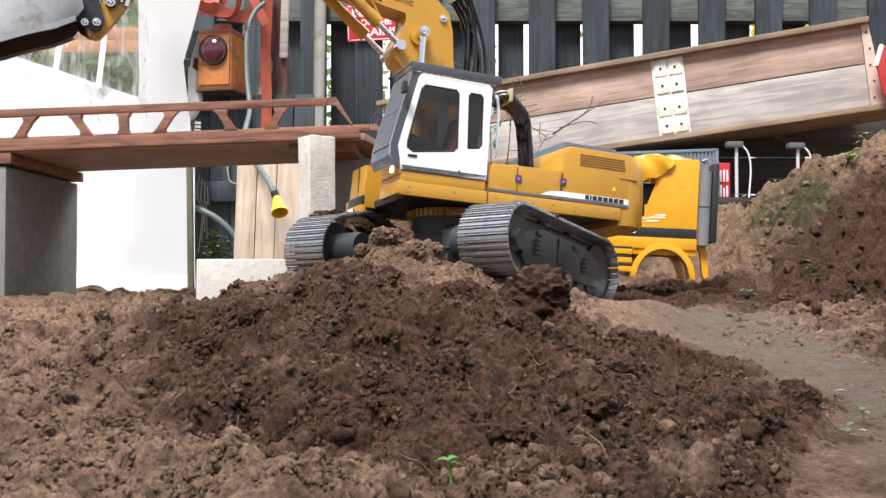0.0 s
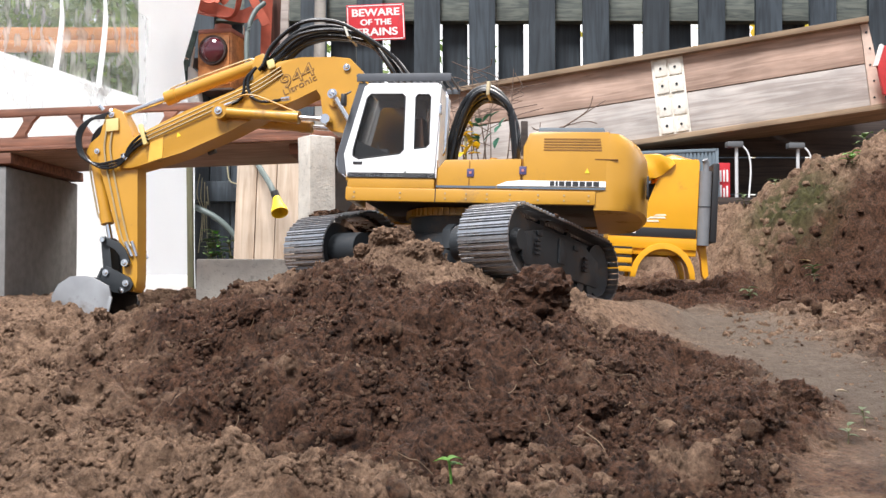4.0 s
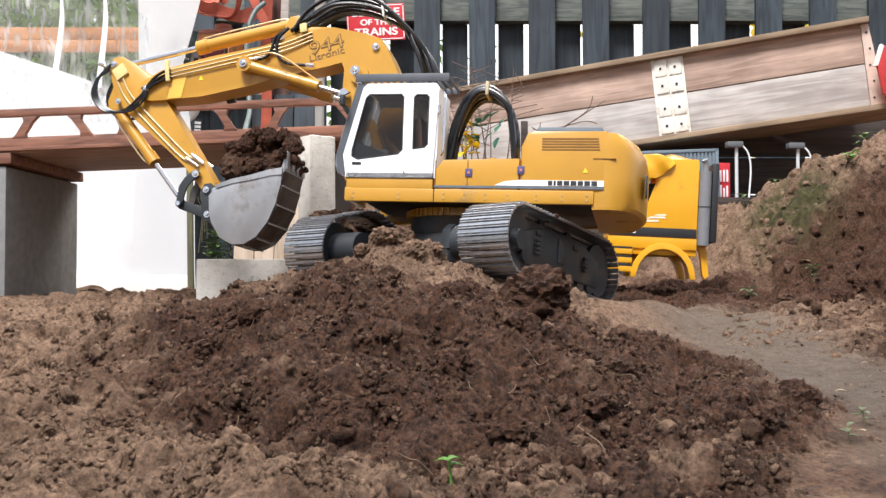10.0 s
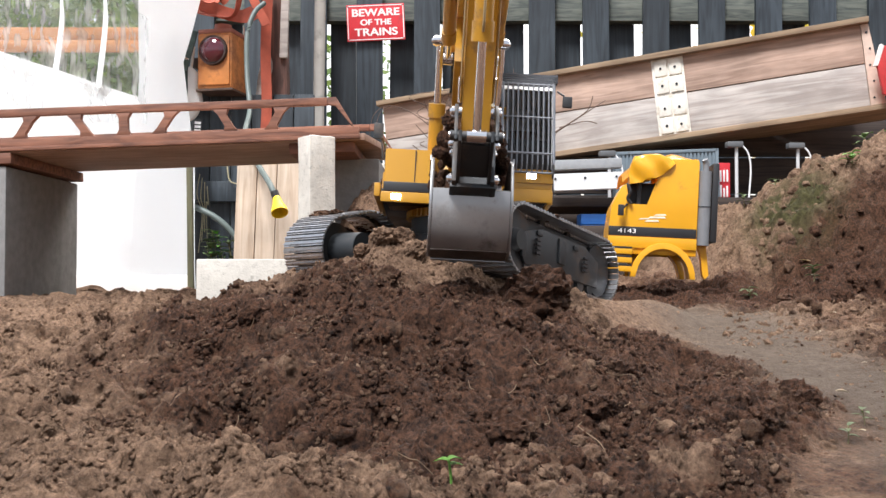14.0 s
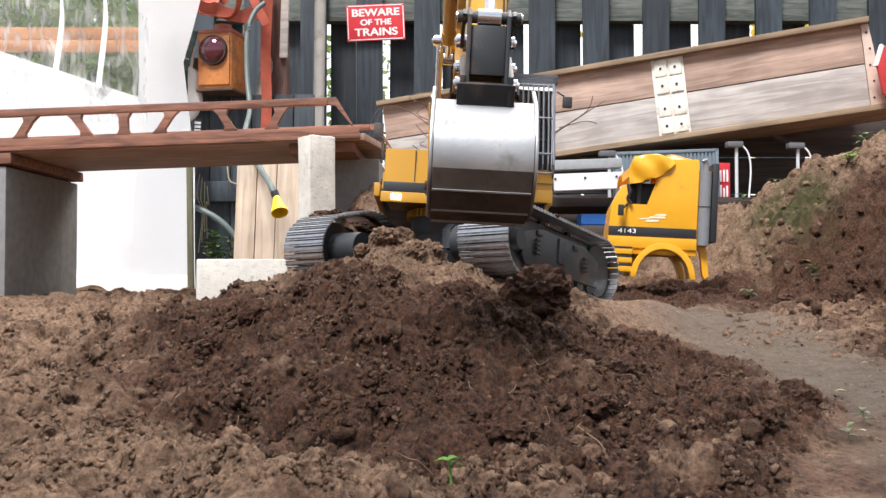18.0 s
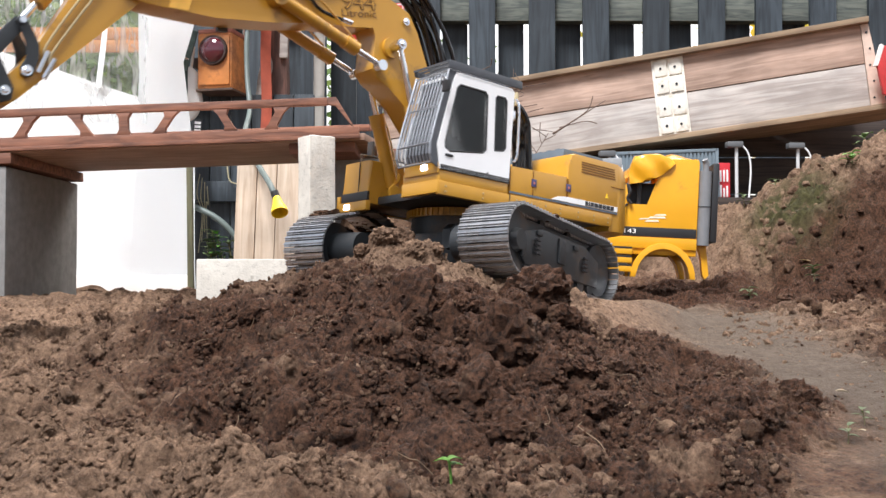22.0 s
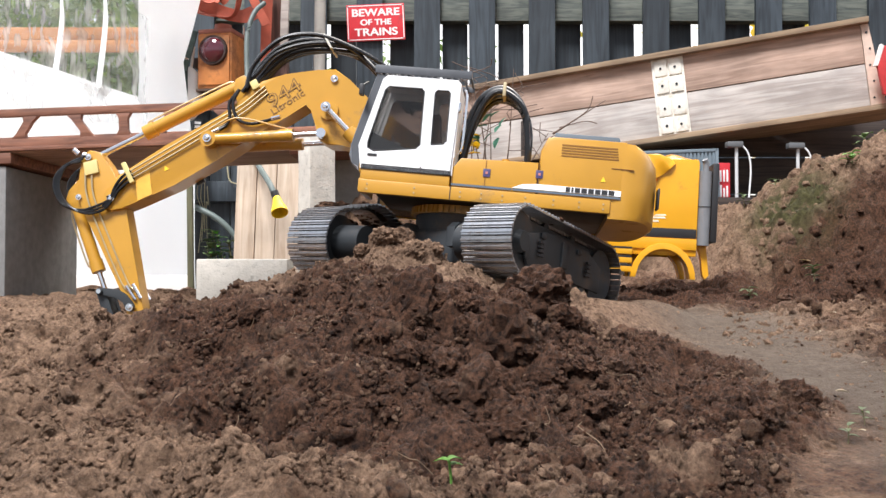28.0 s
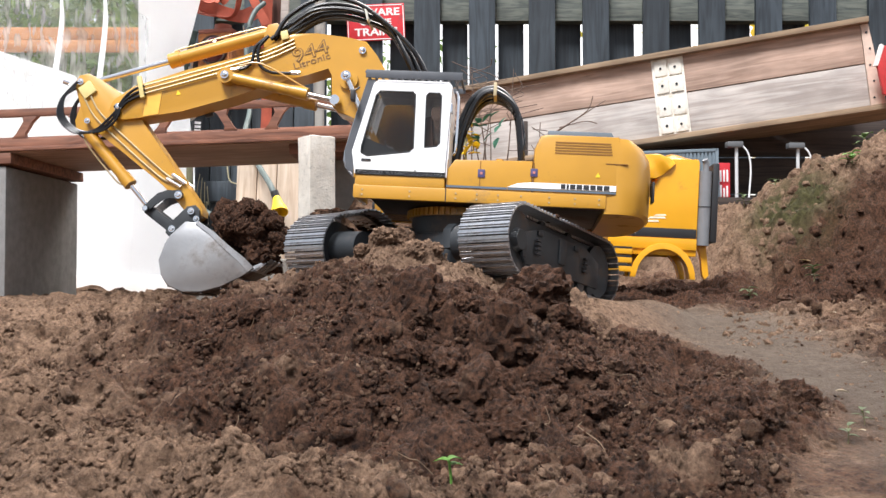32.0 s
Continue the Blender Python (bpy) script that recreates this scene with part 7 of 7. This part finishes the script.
def twig_bush():
    """Bare twiggy shrub behind the machine."""
    rng = random.Random(31)
    b = thing("bare_shrub", "bare thorny shrub with a few yellow and green leaves", "shrub", pose(0.09, 2.3, 0.1))
    for i in range(13):
        a = rng.uniform(-1, 1)
        top = Vector((0.02 + a * 0.16, rng.uniform(-0.06, 0.06), 0.38 + rng.uniform(0.0, 0.2)))
        mid = top * 0.5 + Vector((rng.uniform(-0.03, 0.03), 0, 0.02))
        st = part("stem", tube([(rng.uniform(-0.02, 0.02), 0, 0), mid, top], lambda u: 0.0032 * (1 - 0.75 * u), 5, 5), TWIG, b)
        for k in range(5):
            u = rng.uniform(0.4, 0.95)
            p = mid.lerp(top, u)
            part("twig", tube([p, p + Vector((rng.uniform(-0.05, 0.05), rng.uniform(-0.02, 0.02), 0.02)), p + Vector((rng.uniform(-0.09, 0.09), 0, rng.uniform(0.02, 0.07)))], 0.0011, 4, 3), TWIG, st)
    YL = mat("yellow_petal", (0.75, 0.55, 0.03), 0.5, var=0.15, rand=0.1)
    TL = mat("blue_green_leaf", (0.07, 0.2, 0.13), 0.5, var=0.2, rand=0.15)
    for i in range(26):
        bm = bmesh.new()
        c = Vector((-0.036 + rng.uniform(-0.03, 0.03), -0.05, 0.365 + rng.uniform(-0.045, 0.035)))
        y = i < 15
        if not y:
            c += Vector((0.058, 0.0, 0.03))
        add_leaf(bm, c, (rng.uniform(-1, 1), rng.uniform(-0.6, 0.2), rng.uniform(-0.4, 1)), 0.03, 0.009, 0.3)
        bmesh.ops.solidify(bm, geom=list(bm.faces), thickness=0.0006)
        part("leaf", bm, YL if y else TL, b)
    bm = tube([(0, 0, 0), (-0.03, -0.03, 0.18), (-0.036, -0.05, 0.38)], 0.003, 5)
    part("stem", bm, STEM, b)
    for sx, sy, sz, ang in ((-0.15, 2.66, 0.6, 0), (0.335, 2.2, 0.52, 1)):
        br = thing("dry_branch", "thin dry forked branch", "branch", pose(sx, sy, sz))
        if ang:
            part("twig", tube([(-0.075, 0, -0.05), (-0.02, 0, -0.015), (0.05, 0, 0.03)], lambda u: 0.003 * (1 - 0.7 * u), 5), TWIG, br)
            part("twig", tube([(-0.06, 0, -0.035), (0.0, 0.0, -0.02), (0.03, 0, -0.025)], 0.0014, 5), TWIG, br)
            part("twig", tube([(-0.02, 0, -0.015), (0.01, 0.0, 0.01), (0.02, 0, 0.04)], 0.0013, 5), TWIG, br)
        else:
            part("twig", tube([(0.14, 0, -0.06), (0.06, 0, 0.0), (-0.01, 0, 0.02), (-0.05, 0, -0.01), (-0.06, 0, -0.07)], lambda u: 0.0016 * (1 - 0.5 * u), 5), TWIG, br)
            part("twig", tube([(0.0, 0, 0.02), (-0.03, 0, 0.0), (-0.045, 0, -0.05)], 0.0009, 5), TWIG, br)


twig_bush()


def foliage(name, label, centre, spread, count, size, colors, seed):
    """Leafy mass beyond the fence and the tent: many small leaves on stems."""
    rng = random.Random(seed)
    V, Fc = [], []
    for i in range(count):
        c = Vector((rng.gauss(0, 1) * spread[0], rng.gauss(0, 1) * spread[1], rng.gauss(0, 1) * spread[2])) + Vector(centre)
        d = Vector((rng.uniform(-1, 1), rng.uniform(-1, 1), rng.uniform(-1, 0.6))).normalized()
        s = d.cross(Vector((rng.uniform(-1, 1), 0.3, rng.uniform(-1, 1)))).normalized()
        k = size * rng.uniform(0.6, 1.3)
        b = len(V)
        V += [c - d * k, c + s * k * 0.45, c + d * k, c - s * k * 0.45]
        Fc.append((b, b + 1, b + 2, b + 3))
    me = bpy.data.meshes.new(name)
    me.from_pydata([tuple(v) for v in V], [], Fc)
    m = bpy.data.materials.new(name + "_leaves")
    m.use_nodes = True
    n, l = m.node_tree.nodes, m.node_tree.links
    b = n["Principled BSDF"]
    b.inputs["Roughness"].default_value = 0.6
    geo = n.new("ShaderNodeNewGeometry")
    rp = n.new("ShaderNodeValToRGB")
    rp.color_ramp.elements[0].color, rp.color_ramp.elements[1].color = colors[0] + (1,), colors[-1] + (1,)
    for q, cc in enumerate(colors[1:-1]):
        e = rp.color_ramp.elements.new((q + 1) / (len(colors) - 1))
        e.color = cc + (1,)
    l.new(geo.outputs["Random Per Island"], rp.inputs[0])
    l.new(rp.outputs[0], b.inputs["Base Color"])
    tr = n.new("ShaderNodeBsdfTranslucent")
    l.new(rp.outputs[0], tr.inputs[0])
    mx = n.new("ShaderNodeMixShader")
    mx.inputs[0].default_value = 0.45
    l.new(b.outputs[0], mx.inputs[1])
    l.new(tr.outputs[0], mx.inputs[2])
    l.new(mx.outputs[0], n["Material Output"].inputs[0])
    me.materials.append(m)
    return me


def far_tree(x, y, h, spread, count, size, colors, label, seed):
    rng = random.Random(seed)
    t = thing("tree", label, "tree", pose(x, y, 0.1))
    part("trunk", tube([(0, 0, 0), (0.05, 0, h * 0.5), (0, 0, h)], lambda u: 0.09 * (1 - 0.7 * u), 10, 8), POST_WOOD, t)
    for i in range(6):
        a = rng.uniform(0, 6.28)
        z = h * rng.uniform(0.35, 0.9)
        part("limb", tube([(0, 0, z), (math.cos(a) * 0.4, math.sin(a) * 0.3, z + 0.2), (math.cos(a) * 0.8, math.sin(a) * 0.6, z + 0.5)], lambda u: 0.03 * (1 - 0.7 * u), 6, 5), POST_WOOD, t)
    ob = new("crown", foliage("crown", "", (0, 0, h * 0.75), spread, count, size, colors, seed))
    ob.parent = t


GREENS = [(0.05, 0.1, 0.02), (0.12, 0.2, 0.05), (0.22, 0.3, 0.09), (0.06, 0.12, 0.04)]
far_tree(-4.6, 8.0, 2.6, (0.9, 0.6, 0.8), 9000, 0.055, GREENS, "leafy green garden tree beyond the tent", 1)
far_tree(-3.2, 8.6, 2.8, (0.9, 0.6, 0.8), 9000, 0.055, GREENS, "leafy green garden tree beyond the tent", 2)
far_tree(3.6, 7.5, 2.4, (0.8, 0.6, 0.9), 3500, 0.07, [(0.55, 0.36, 0.02), (0.7, 0.5, 0.05), (0.3, 0.3, 0.05), (0.6, 0.42, 0.03)], "autumn-yellow tree beyond the fence", 3)
hedge = new("hedge", foliage("hedge", "", (-3.5, 7.0, 1.3), (1.5, 0.25, 0.5), 16000, 0.05, GREENS, 4))
tagged(hedge, "clipped green hedge beyond the tent window", "hedge", kind="stuff")
band = thing("cedar_rail", "orange-brown cedar rail fence beyond the tent window", "fence", pose(-3.2, 6.2, 1.72))
CEDAR = wood_mat("orange_cedar", (0.62, 0.28, 0.11), (0.42, 0.17, 0.06), (1, 10, 10), 2.0)
for i in range(2):
    part("plank", box((-2.5, 0, i * 0.085 - 0.1), (2.2, 0.03, i * 0.085 - 0.018), 0.004), CEDAR, band)
for x in (-2.4, 2.1):
    part("post", box((x, 0.03, -1.65), (x + 0.1, 0.12, 0.2), 0.004), CEDAR, band)


# ------------------------------------------------------------------ what moves
SWING = [(0, 23), (0.5, 2.1), (1, -14.2), (1.5, -12.8), (2.5, -12.2), (3.5, -11.5), (5.5, -10.7), (6.5, -10.2), (7.5, -10.1), (8, -10), (8.5, -11.2), (9, -12.2), (10.1, -12.4), (10.5, -4.4), (11, 16.9), (11.5, 39.5), (12, 63.5), (12.5, 88.2), (12.8, 90.4), (18.5, 90.4), (20, 90.2), (20.65, 89.8), (21, 86.4), (21.5, 64), (22, 39.5), (22.5, 15.5), (23, 1), (23.5, -2.8), (24, -3.1), (25.5, -3.1), (27.5, -4.6), (28, -5.4), (28.5, -5.1), (32, -5)]
BOOM = [(0, 12), (0.5, 4.8), (1, -2.6), (1.5, -6.4), (2, -10.2), (2.5, -12.5), (3, -13.1), (3.5, -20.4), (5.5, -24.1), (6, -24.3), (6.5, -25.5), (7, -28.2), (7.5, -24.7), (8, -25.2), (8.5, -23.5), (9, -16.3), (9.5, -9.8), (10, -9.3), (12, -8.8), (22, -8.8), (24.5, -9.4), (25, -15.4), (25.5, -15.6), (27.5, -31.3), (28, -33.4), (28.5, -29.7), (29, -28.2), (29.5, -31), (30, -30.6), (30.5, -27.9), (31, -29.5), (31.5, -22.7), (32, -15.3)]
STICK = [(0, -61), (0.5, -66), (1, -74.2), (1.5, -78.4), (2, -82.8), (2.5, -84.8), (3, -81), (3.5, -89.4), (5.5, -115.2), (6, -127.1), (6.5, -139.4), (7, -144.9), (7.5, -142.9), (8, -143.5), (8.5, -141.3), (9, -133.7), (9.5, -126.7), (10, -126.1), (12, -125.5), (12.5, -125), (13, -124), (13.5, -118), (14, -106.5), (14.5, -102), (16.5, -56), (18, -56), (18.5, -56), (19, -47.5), (19.5, -46.5), (20, -45.5), (21, -47), (22, -50), (22.5, -46), (23, -47.8), (23.5, -61.3), (24, -70.6), (24.5, -70.8), (25, -78.9), (25.5, -90.6)]
STICK += [(27.5, -106.7), (28, -108.6), (28.5, -111), (29, -117.4), (29.5, -126.5), (30, -130.2), (30.5, -138.1), (31, -141.8), (31.5, -138.2), (32, -129.8)]
BUCKET_A = [(0, 72), (0.5, 58), (1, 46.7), (1.5, 45.9), (2, 42), (2.5, 38.6), (3, 42.5), (3.5, 33), (5.5, -7.6), (6, -18.1), (6.5, -30.4), (7, -31.3), (7.5, -37), (8, -63.4), (8.5, -79.7), (9, -84.5), (9.5, -87), (10, -97), (12, -101), (12.5, -101), (13, -100), (13.5, -92), (14, -72), (14.5, -50), (16.5, -36), (17, -36), (18, -36), (18.5, -36), (19, -26.5), (19.5, -5), (20, 43), (20.5, 62), (21, 66.5), (21.5, 67), (22, 62), (22.5, 60), (23, 53), (23.5, 37.8), (24, 31.2)]
BUCKET_A += [(24.5, 46.6), (25, 48.8), (25.5, 34), (27.5, 7.9), (28, 2.8), (28.5, 6.2), (29, -4.8), (29.5, -11.8), (30, -11.4), (30.5, -30), (31, -28.9), (31.5, -40.5), (32, -46.3)]
NOD = [(0, 0), (6.5, 0), (7, 0.5), (7.5, 0), (25.5, 0.1), (27.5, 2.1), (28, 3.0), (28.5, 0.6), (29, 1.1), (29.5, 1.2), (30, 0.7), (31, 0.7), (32, 0.5)]


def glide(rows, t):
    """Smooth, without overshoot, from row to row."""
    if t <= rows[0][0]:
        return rows[0][1]
    for i in range(len(rows) - 1):
        (a, u), (b, v) = rows[i], rows[i + 1]
        if t <= b:
            def slope(j):
                if j <= 0 or j >= len(rows) - 1:
                    return 0.0
                d0 = (rows[j][1] - rows[j - 1][1]) / (rows[j][0] - rows[j - 1][0])
                d1 = (rows[j + 1][1] - rows[j][1]) / (rows[j + 1][0] - rows[j][0])
                return 0.0 if d0 * d1 <= 0 else 2 * d0 * d1 / (d0 + d1)
            h = b - a
            s = (t - a) / h
            m0, m1 = slope(i) * h, slope(i + 1) * h
            return u * (2 * s ** 3 - 3 * s * s + 1) + m0 * (s ** 3 - 2 * s * s + s) + v * (3 * s * s - 2 * s ** 3) + m1 * (s ** 3 - s * s)
    return rows[-1][1]


def plane(a):
    return Vector((math.cos(a), math.sin(a)))


def aim(p, q, y=0.0):
    """Pose at p whose x axis points at q, both in the arm's plane."""
    d = q - p
    return Matrix.Translation((p.x, y, p.y)) @ Matrix.Rotation(-math.atan2(d.y, d.x), 4, "Y")


def arm(t):
    """Poses of all the arm's pieces in the excavator's space."""
    sw, be, si, ka = (radians(glide(r, t)) for r in (SWING, BOOM, STICK, BUCKET_A))
    S = Matrix.Rotation(sw, 4, "Z")
    p0 = Vector((P0.x, P0.z))

    def onboom(q):
        return p0 + Vector((math.cos(be) * q[0] - math.sin(be) * q[1], math.sin(be) * q[0] + math.cos(be) * q[1]))

    def onstick(q):
        return c + Vector((math.cos(si) * q[0] - math.sin(si) * q[1], math.sin(si) * q[0] + math.cos(si) * q[1]))

    c = onboom(BOOM_C)
    k = c + L_CK * plane(si)
    ls = onstick((L_CL, 0.0015))
    lb = k + K_LB * plane(ka)
    d = lb - ls
    L = min(d.length, LS_LC + LC_LB - 1e-4)
    e = d.normalized()
    x = (L * L + LS_LC ** 2 - LC_LB ** 2) / (2 * L)
    h = math.sqrt(max(LS_LC ** 2 - x * x, 1e-9))
    lc = ls + x * e + h * Vector((-e.y, e.x))
    sc0, sc1 = onboom(STICK_CYL), onstick(STICK_TOP)
    bc0 = onstick(BUCKET_CYL)
    lf0, lf1 = Vector((0.083, 0.066)), onboom(BOOM_A)
    flat = {upper: Matrix(), boom: aim(p0, p0 + plane(be)), stick: aim(c, c + plane(si)), bucket: aim(k, k + plane(ka)), rocker: aim(ls, lc), link: aim(lc, lb),
            stick_cyl: aim(sc0, sc1), stick_rod: aim(sc1, sc1 * 2 - sc0), bucket_cyl: aim(bc0, lc), bucket_rod: aim(lc, lc * 2 - bc0)}
    for bar, rd, y in lift:
        flat[bar] = aim(lf0, lf1, y)
        flat[rd] = aim(lf1, lf1 * 2 - lf0, y)
    return {ob: S @ m for ob, m in flat.items()}


def stand(t):
    """The whole machine, with the nod when the bucket bears on the ground."""
    sw, nd = radians(glide(SWING, t)), radians(glide(NOD, t))
    S = Matrix.Rotation(sw, 4, "Z")
    P = Matrix.Translation((-0.05, 0, -0.08))
    return STAND @ S @ P @ Matrix.Rotation(-nd, 4, "Y") @ P.inverted() @ S.inverted()


TIMES = [i / 10 for i in range(321)]
ARM = {t: arm(t) for t in TIMES}
HOLD = {t: stand(t) @ ARM[t][bucket] for t in TIMES}


def nearest(t):
    return min(320, max(0, round(t * 10))) / 10


# ---- soil carried by the bucket: clods lie in the ground, are scooped, carried and tipped out
CLODS = []


def build_loads():
    rng = random.Random(21)
    for load in range(2):
        for i in range(84):
            if i < 4:
                x, y, z, r = ((-0.024, 0.004, -0.044, 0.027), (-0.038, -0.004, -0.07, 0.03), (-0.026, 0.003, -0.1, 0.026), (0.016, 0.0, -0.07, 0.028))[i]
            else:
                # over the dome of the heap
                a, q = rng.uniform(0, 6.283), math.sqrt(rng.uniform(0, 1))
                r = rng.choice((0.004, 0.0052, 0.0065, 0.0085, 0.011))
                x, y, z = 0.002 - 0.072 * math.sqrt(max(0, 1 - q ** 3)), 0.031 * q * math.sin(a), -0.077 + 0.06 * q * math.cos(a)
            bm = bmesh.new()
            clod_shape(bm, (0, 0, 0), r, rng, 4, 0.95, 0.6)
            me = tag_soil(finish(bm, "loose_soil", SOIL, True), rng.uniform(0.0, 0.22))
            ob = tagged(new("loose_soil", me), "crumbly dark clod of freshly dug soil", "soil clod", "soil in the bucket")
            CLODS.append((ob, load, Vector((x, y, z)), r, (0.3, 0.38, 0.5, 0.72)[i] if i < 4 else rng.uniform(0, 1), rng.uniform(-0.05, 0.07), rng.uniform(-0.06, 0.06), rng.uniform(0, 360)))


build_loads()


def clod_rows(load, at, r, u, dx, dy, turn):
    t0 = 8.3 if load == 0 else 31.4

    def slid(t):
        """Place in the bucket, slipping over the lip just before the drop."""
        k = 0.0 if load else min(1.0, max(0.0, (t - (18.9 + 1.25 * u) + 0.6) / 0.6)) ** 2
        return at.lerp(Vector((-0.03 + 0.3 * dx, at.y, -0.112 + 0.3 * dy)), k)

    rest = HOLD[nearest(t0)] @ at
    spin = pose(0, 0, 0, turn, turn * 0.7, 0)
    down = Vector((rest.x, rest.y, min(rest.z - 0.035, float(smooth_ground(np.array(rest.x), np.array(rest.y))) - 0.028)))
    rows = [(0.0, Matrix.Translation(down) @ spin), (t0 - 0.8, Matrix.Translation(down) @ spin)]
    end = 32.0 if load else round(18.9 + 1.25 * u, 3)
    t = t0
    while t < end - 1e-6:
        H = HOLD[nearest(t)]
        rows.append((t, Matrix.Translation(H @ slid(t)) @ H.to_3x3().to_4x4() @ spin))
        t = round(t + 0.1, 3)
    if load:
        H = HOLD[32.0]
        rows.append((32.0, Matrix.Translation(H @ at) @ H.to_3x3().to_4x4() @ spin))
        return rows
    H = HOLD[nearest(end)]
    p = H @ slid(end)
    turn0 = H.to_3x3().to_4x4() @ spin
    rows.append((round(end, 3), Matrix.Translation(p) @ turn0))
    land = Vector((0.03 + dx * 1.2, 0.69 + dy * 1.4, 0))
    land.z = float(ground_z(np.array(land.x), np.array(land.y))) + (r * 0.5 if r < 0.02 else 0.0)
    fall = math.sqrt(max(0.02, 2 * (p.z - land.z) / 9.81)) + 0.08
    for k in (0.33, 0.66, 1.0):
        q = p.lerp(land, k)
        q.z = p.z + (land.z - p.z) * k * k
        rows.append((round(end + fall * k, 3), Matrix.Translation(q) @ pose(0, 0, 0, 40 * k, 25 * k, 0) @ turn0))
    rows.append((32.0, rows[-1][1]))
    return rows


def motions():
    for ob in ARM[0.0]:
        walk(ob, [(t, ARM[t][ob]) for t in TIMES])
    walk(excavator, [(t, stand(t)) for t in TIMES])
    for ob, load, at, r, u, dx, dy, turn in CLODS:
        rows, seen = [], set()
        for t, m in clod_rows(load, at, r, u, dx, dy, turn):
            if frame(t) not in seen:
                seen.add(frame(t))
                rows.append((t, m))
        walk(ob, rows)


motions()
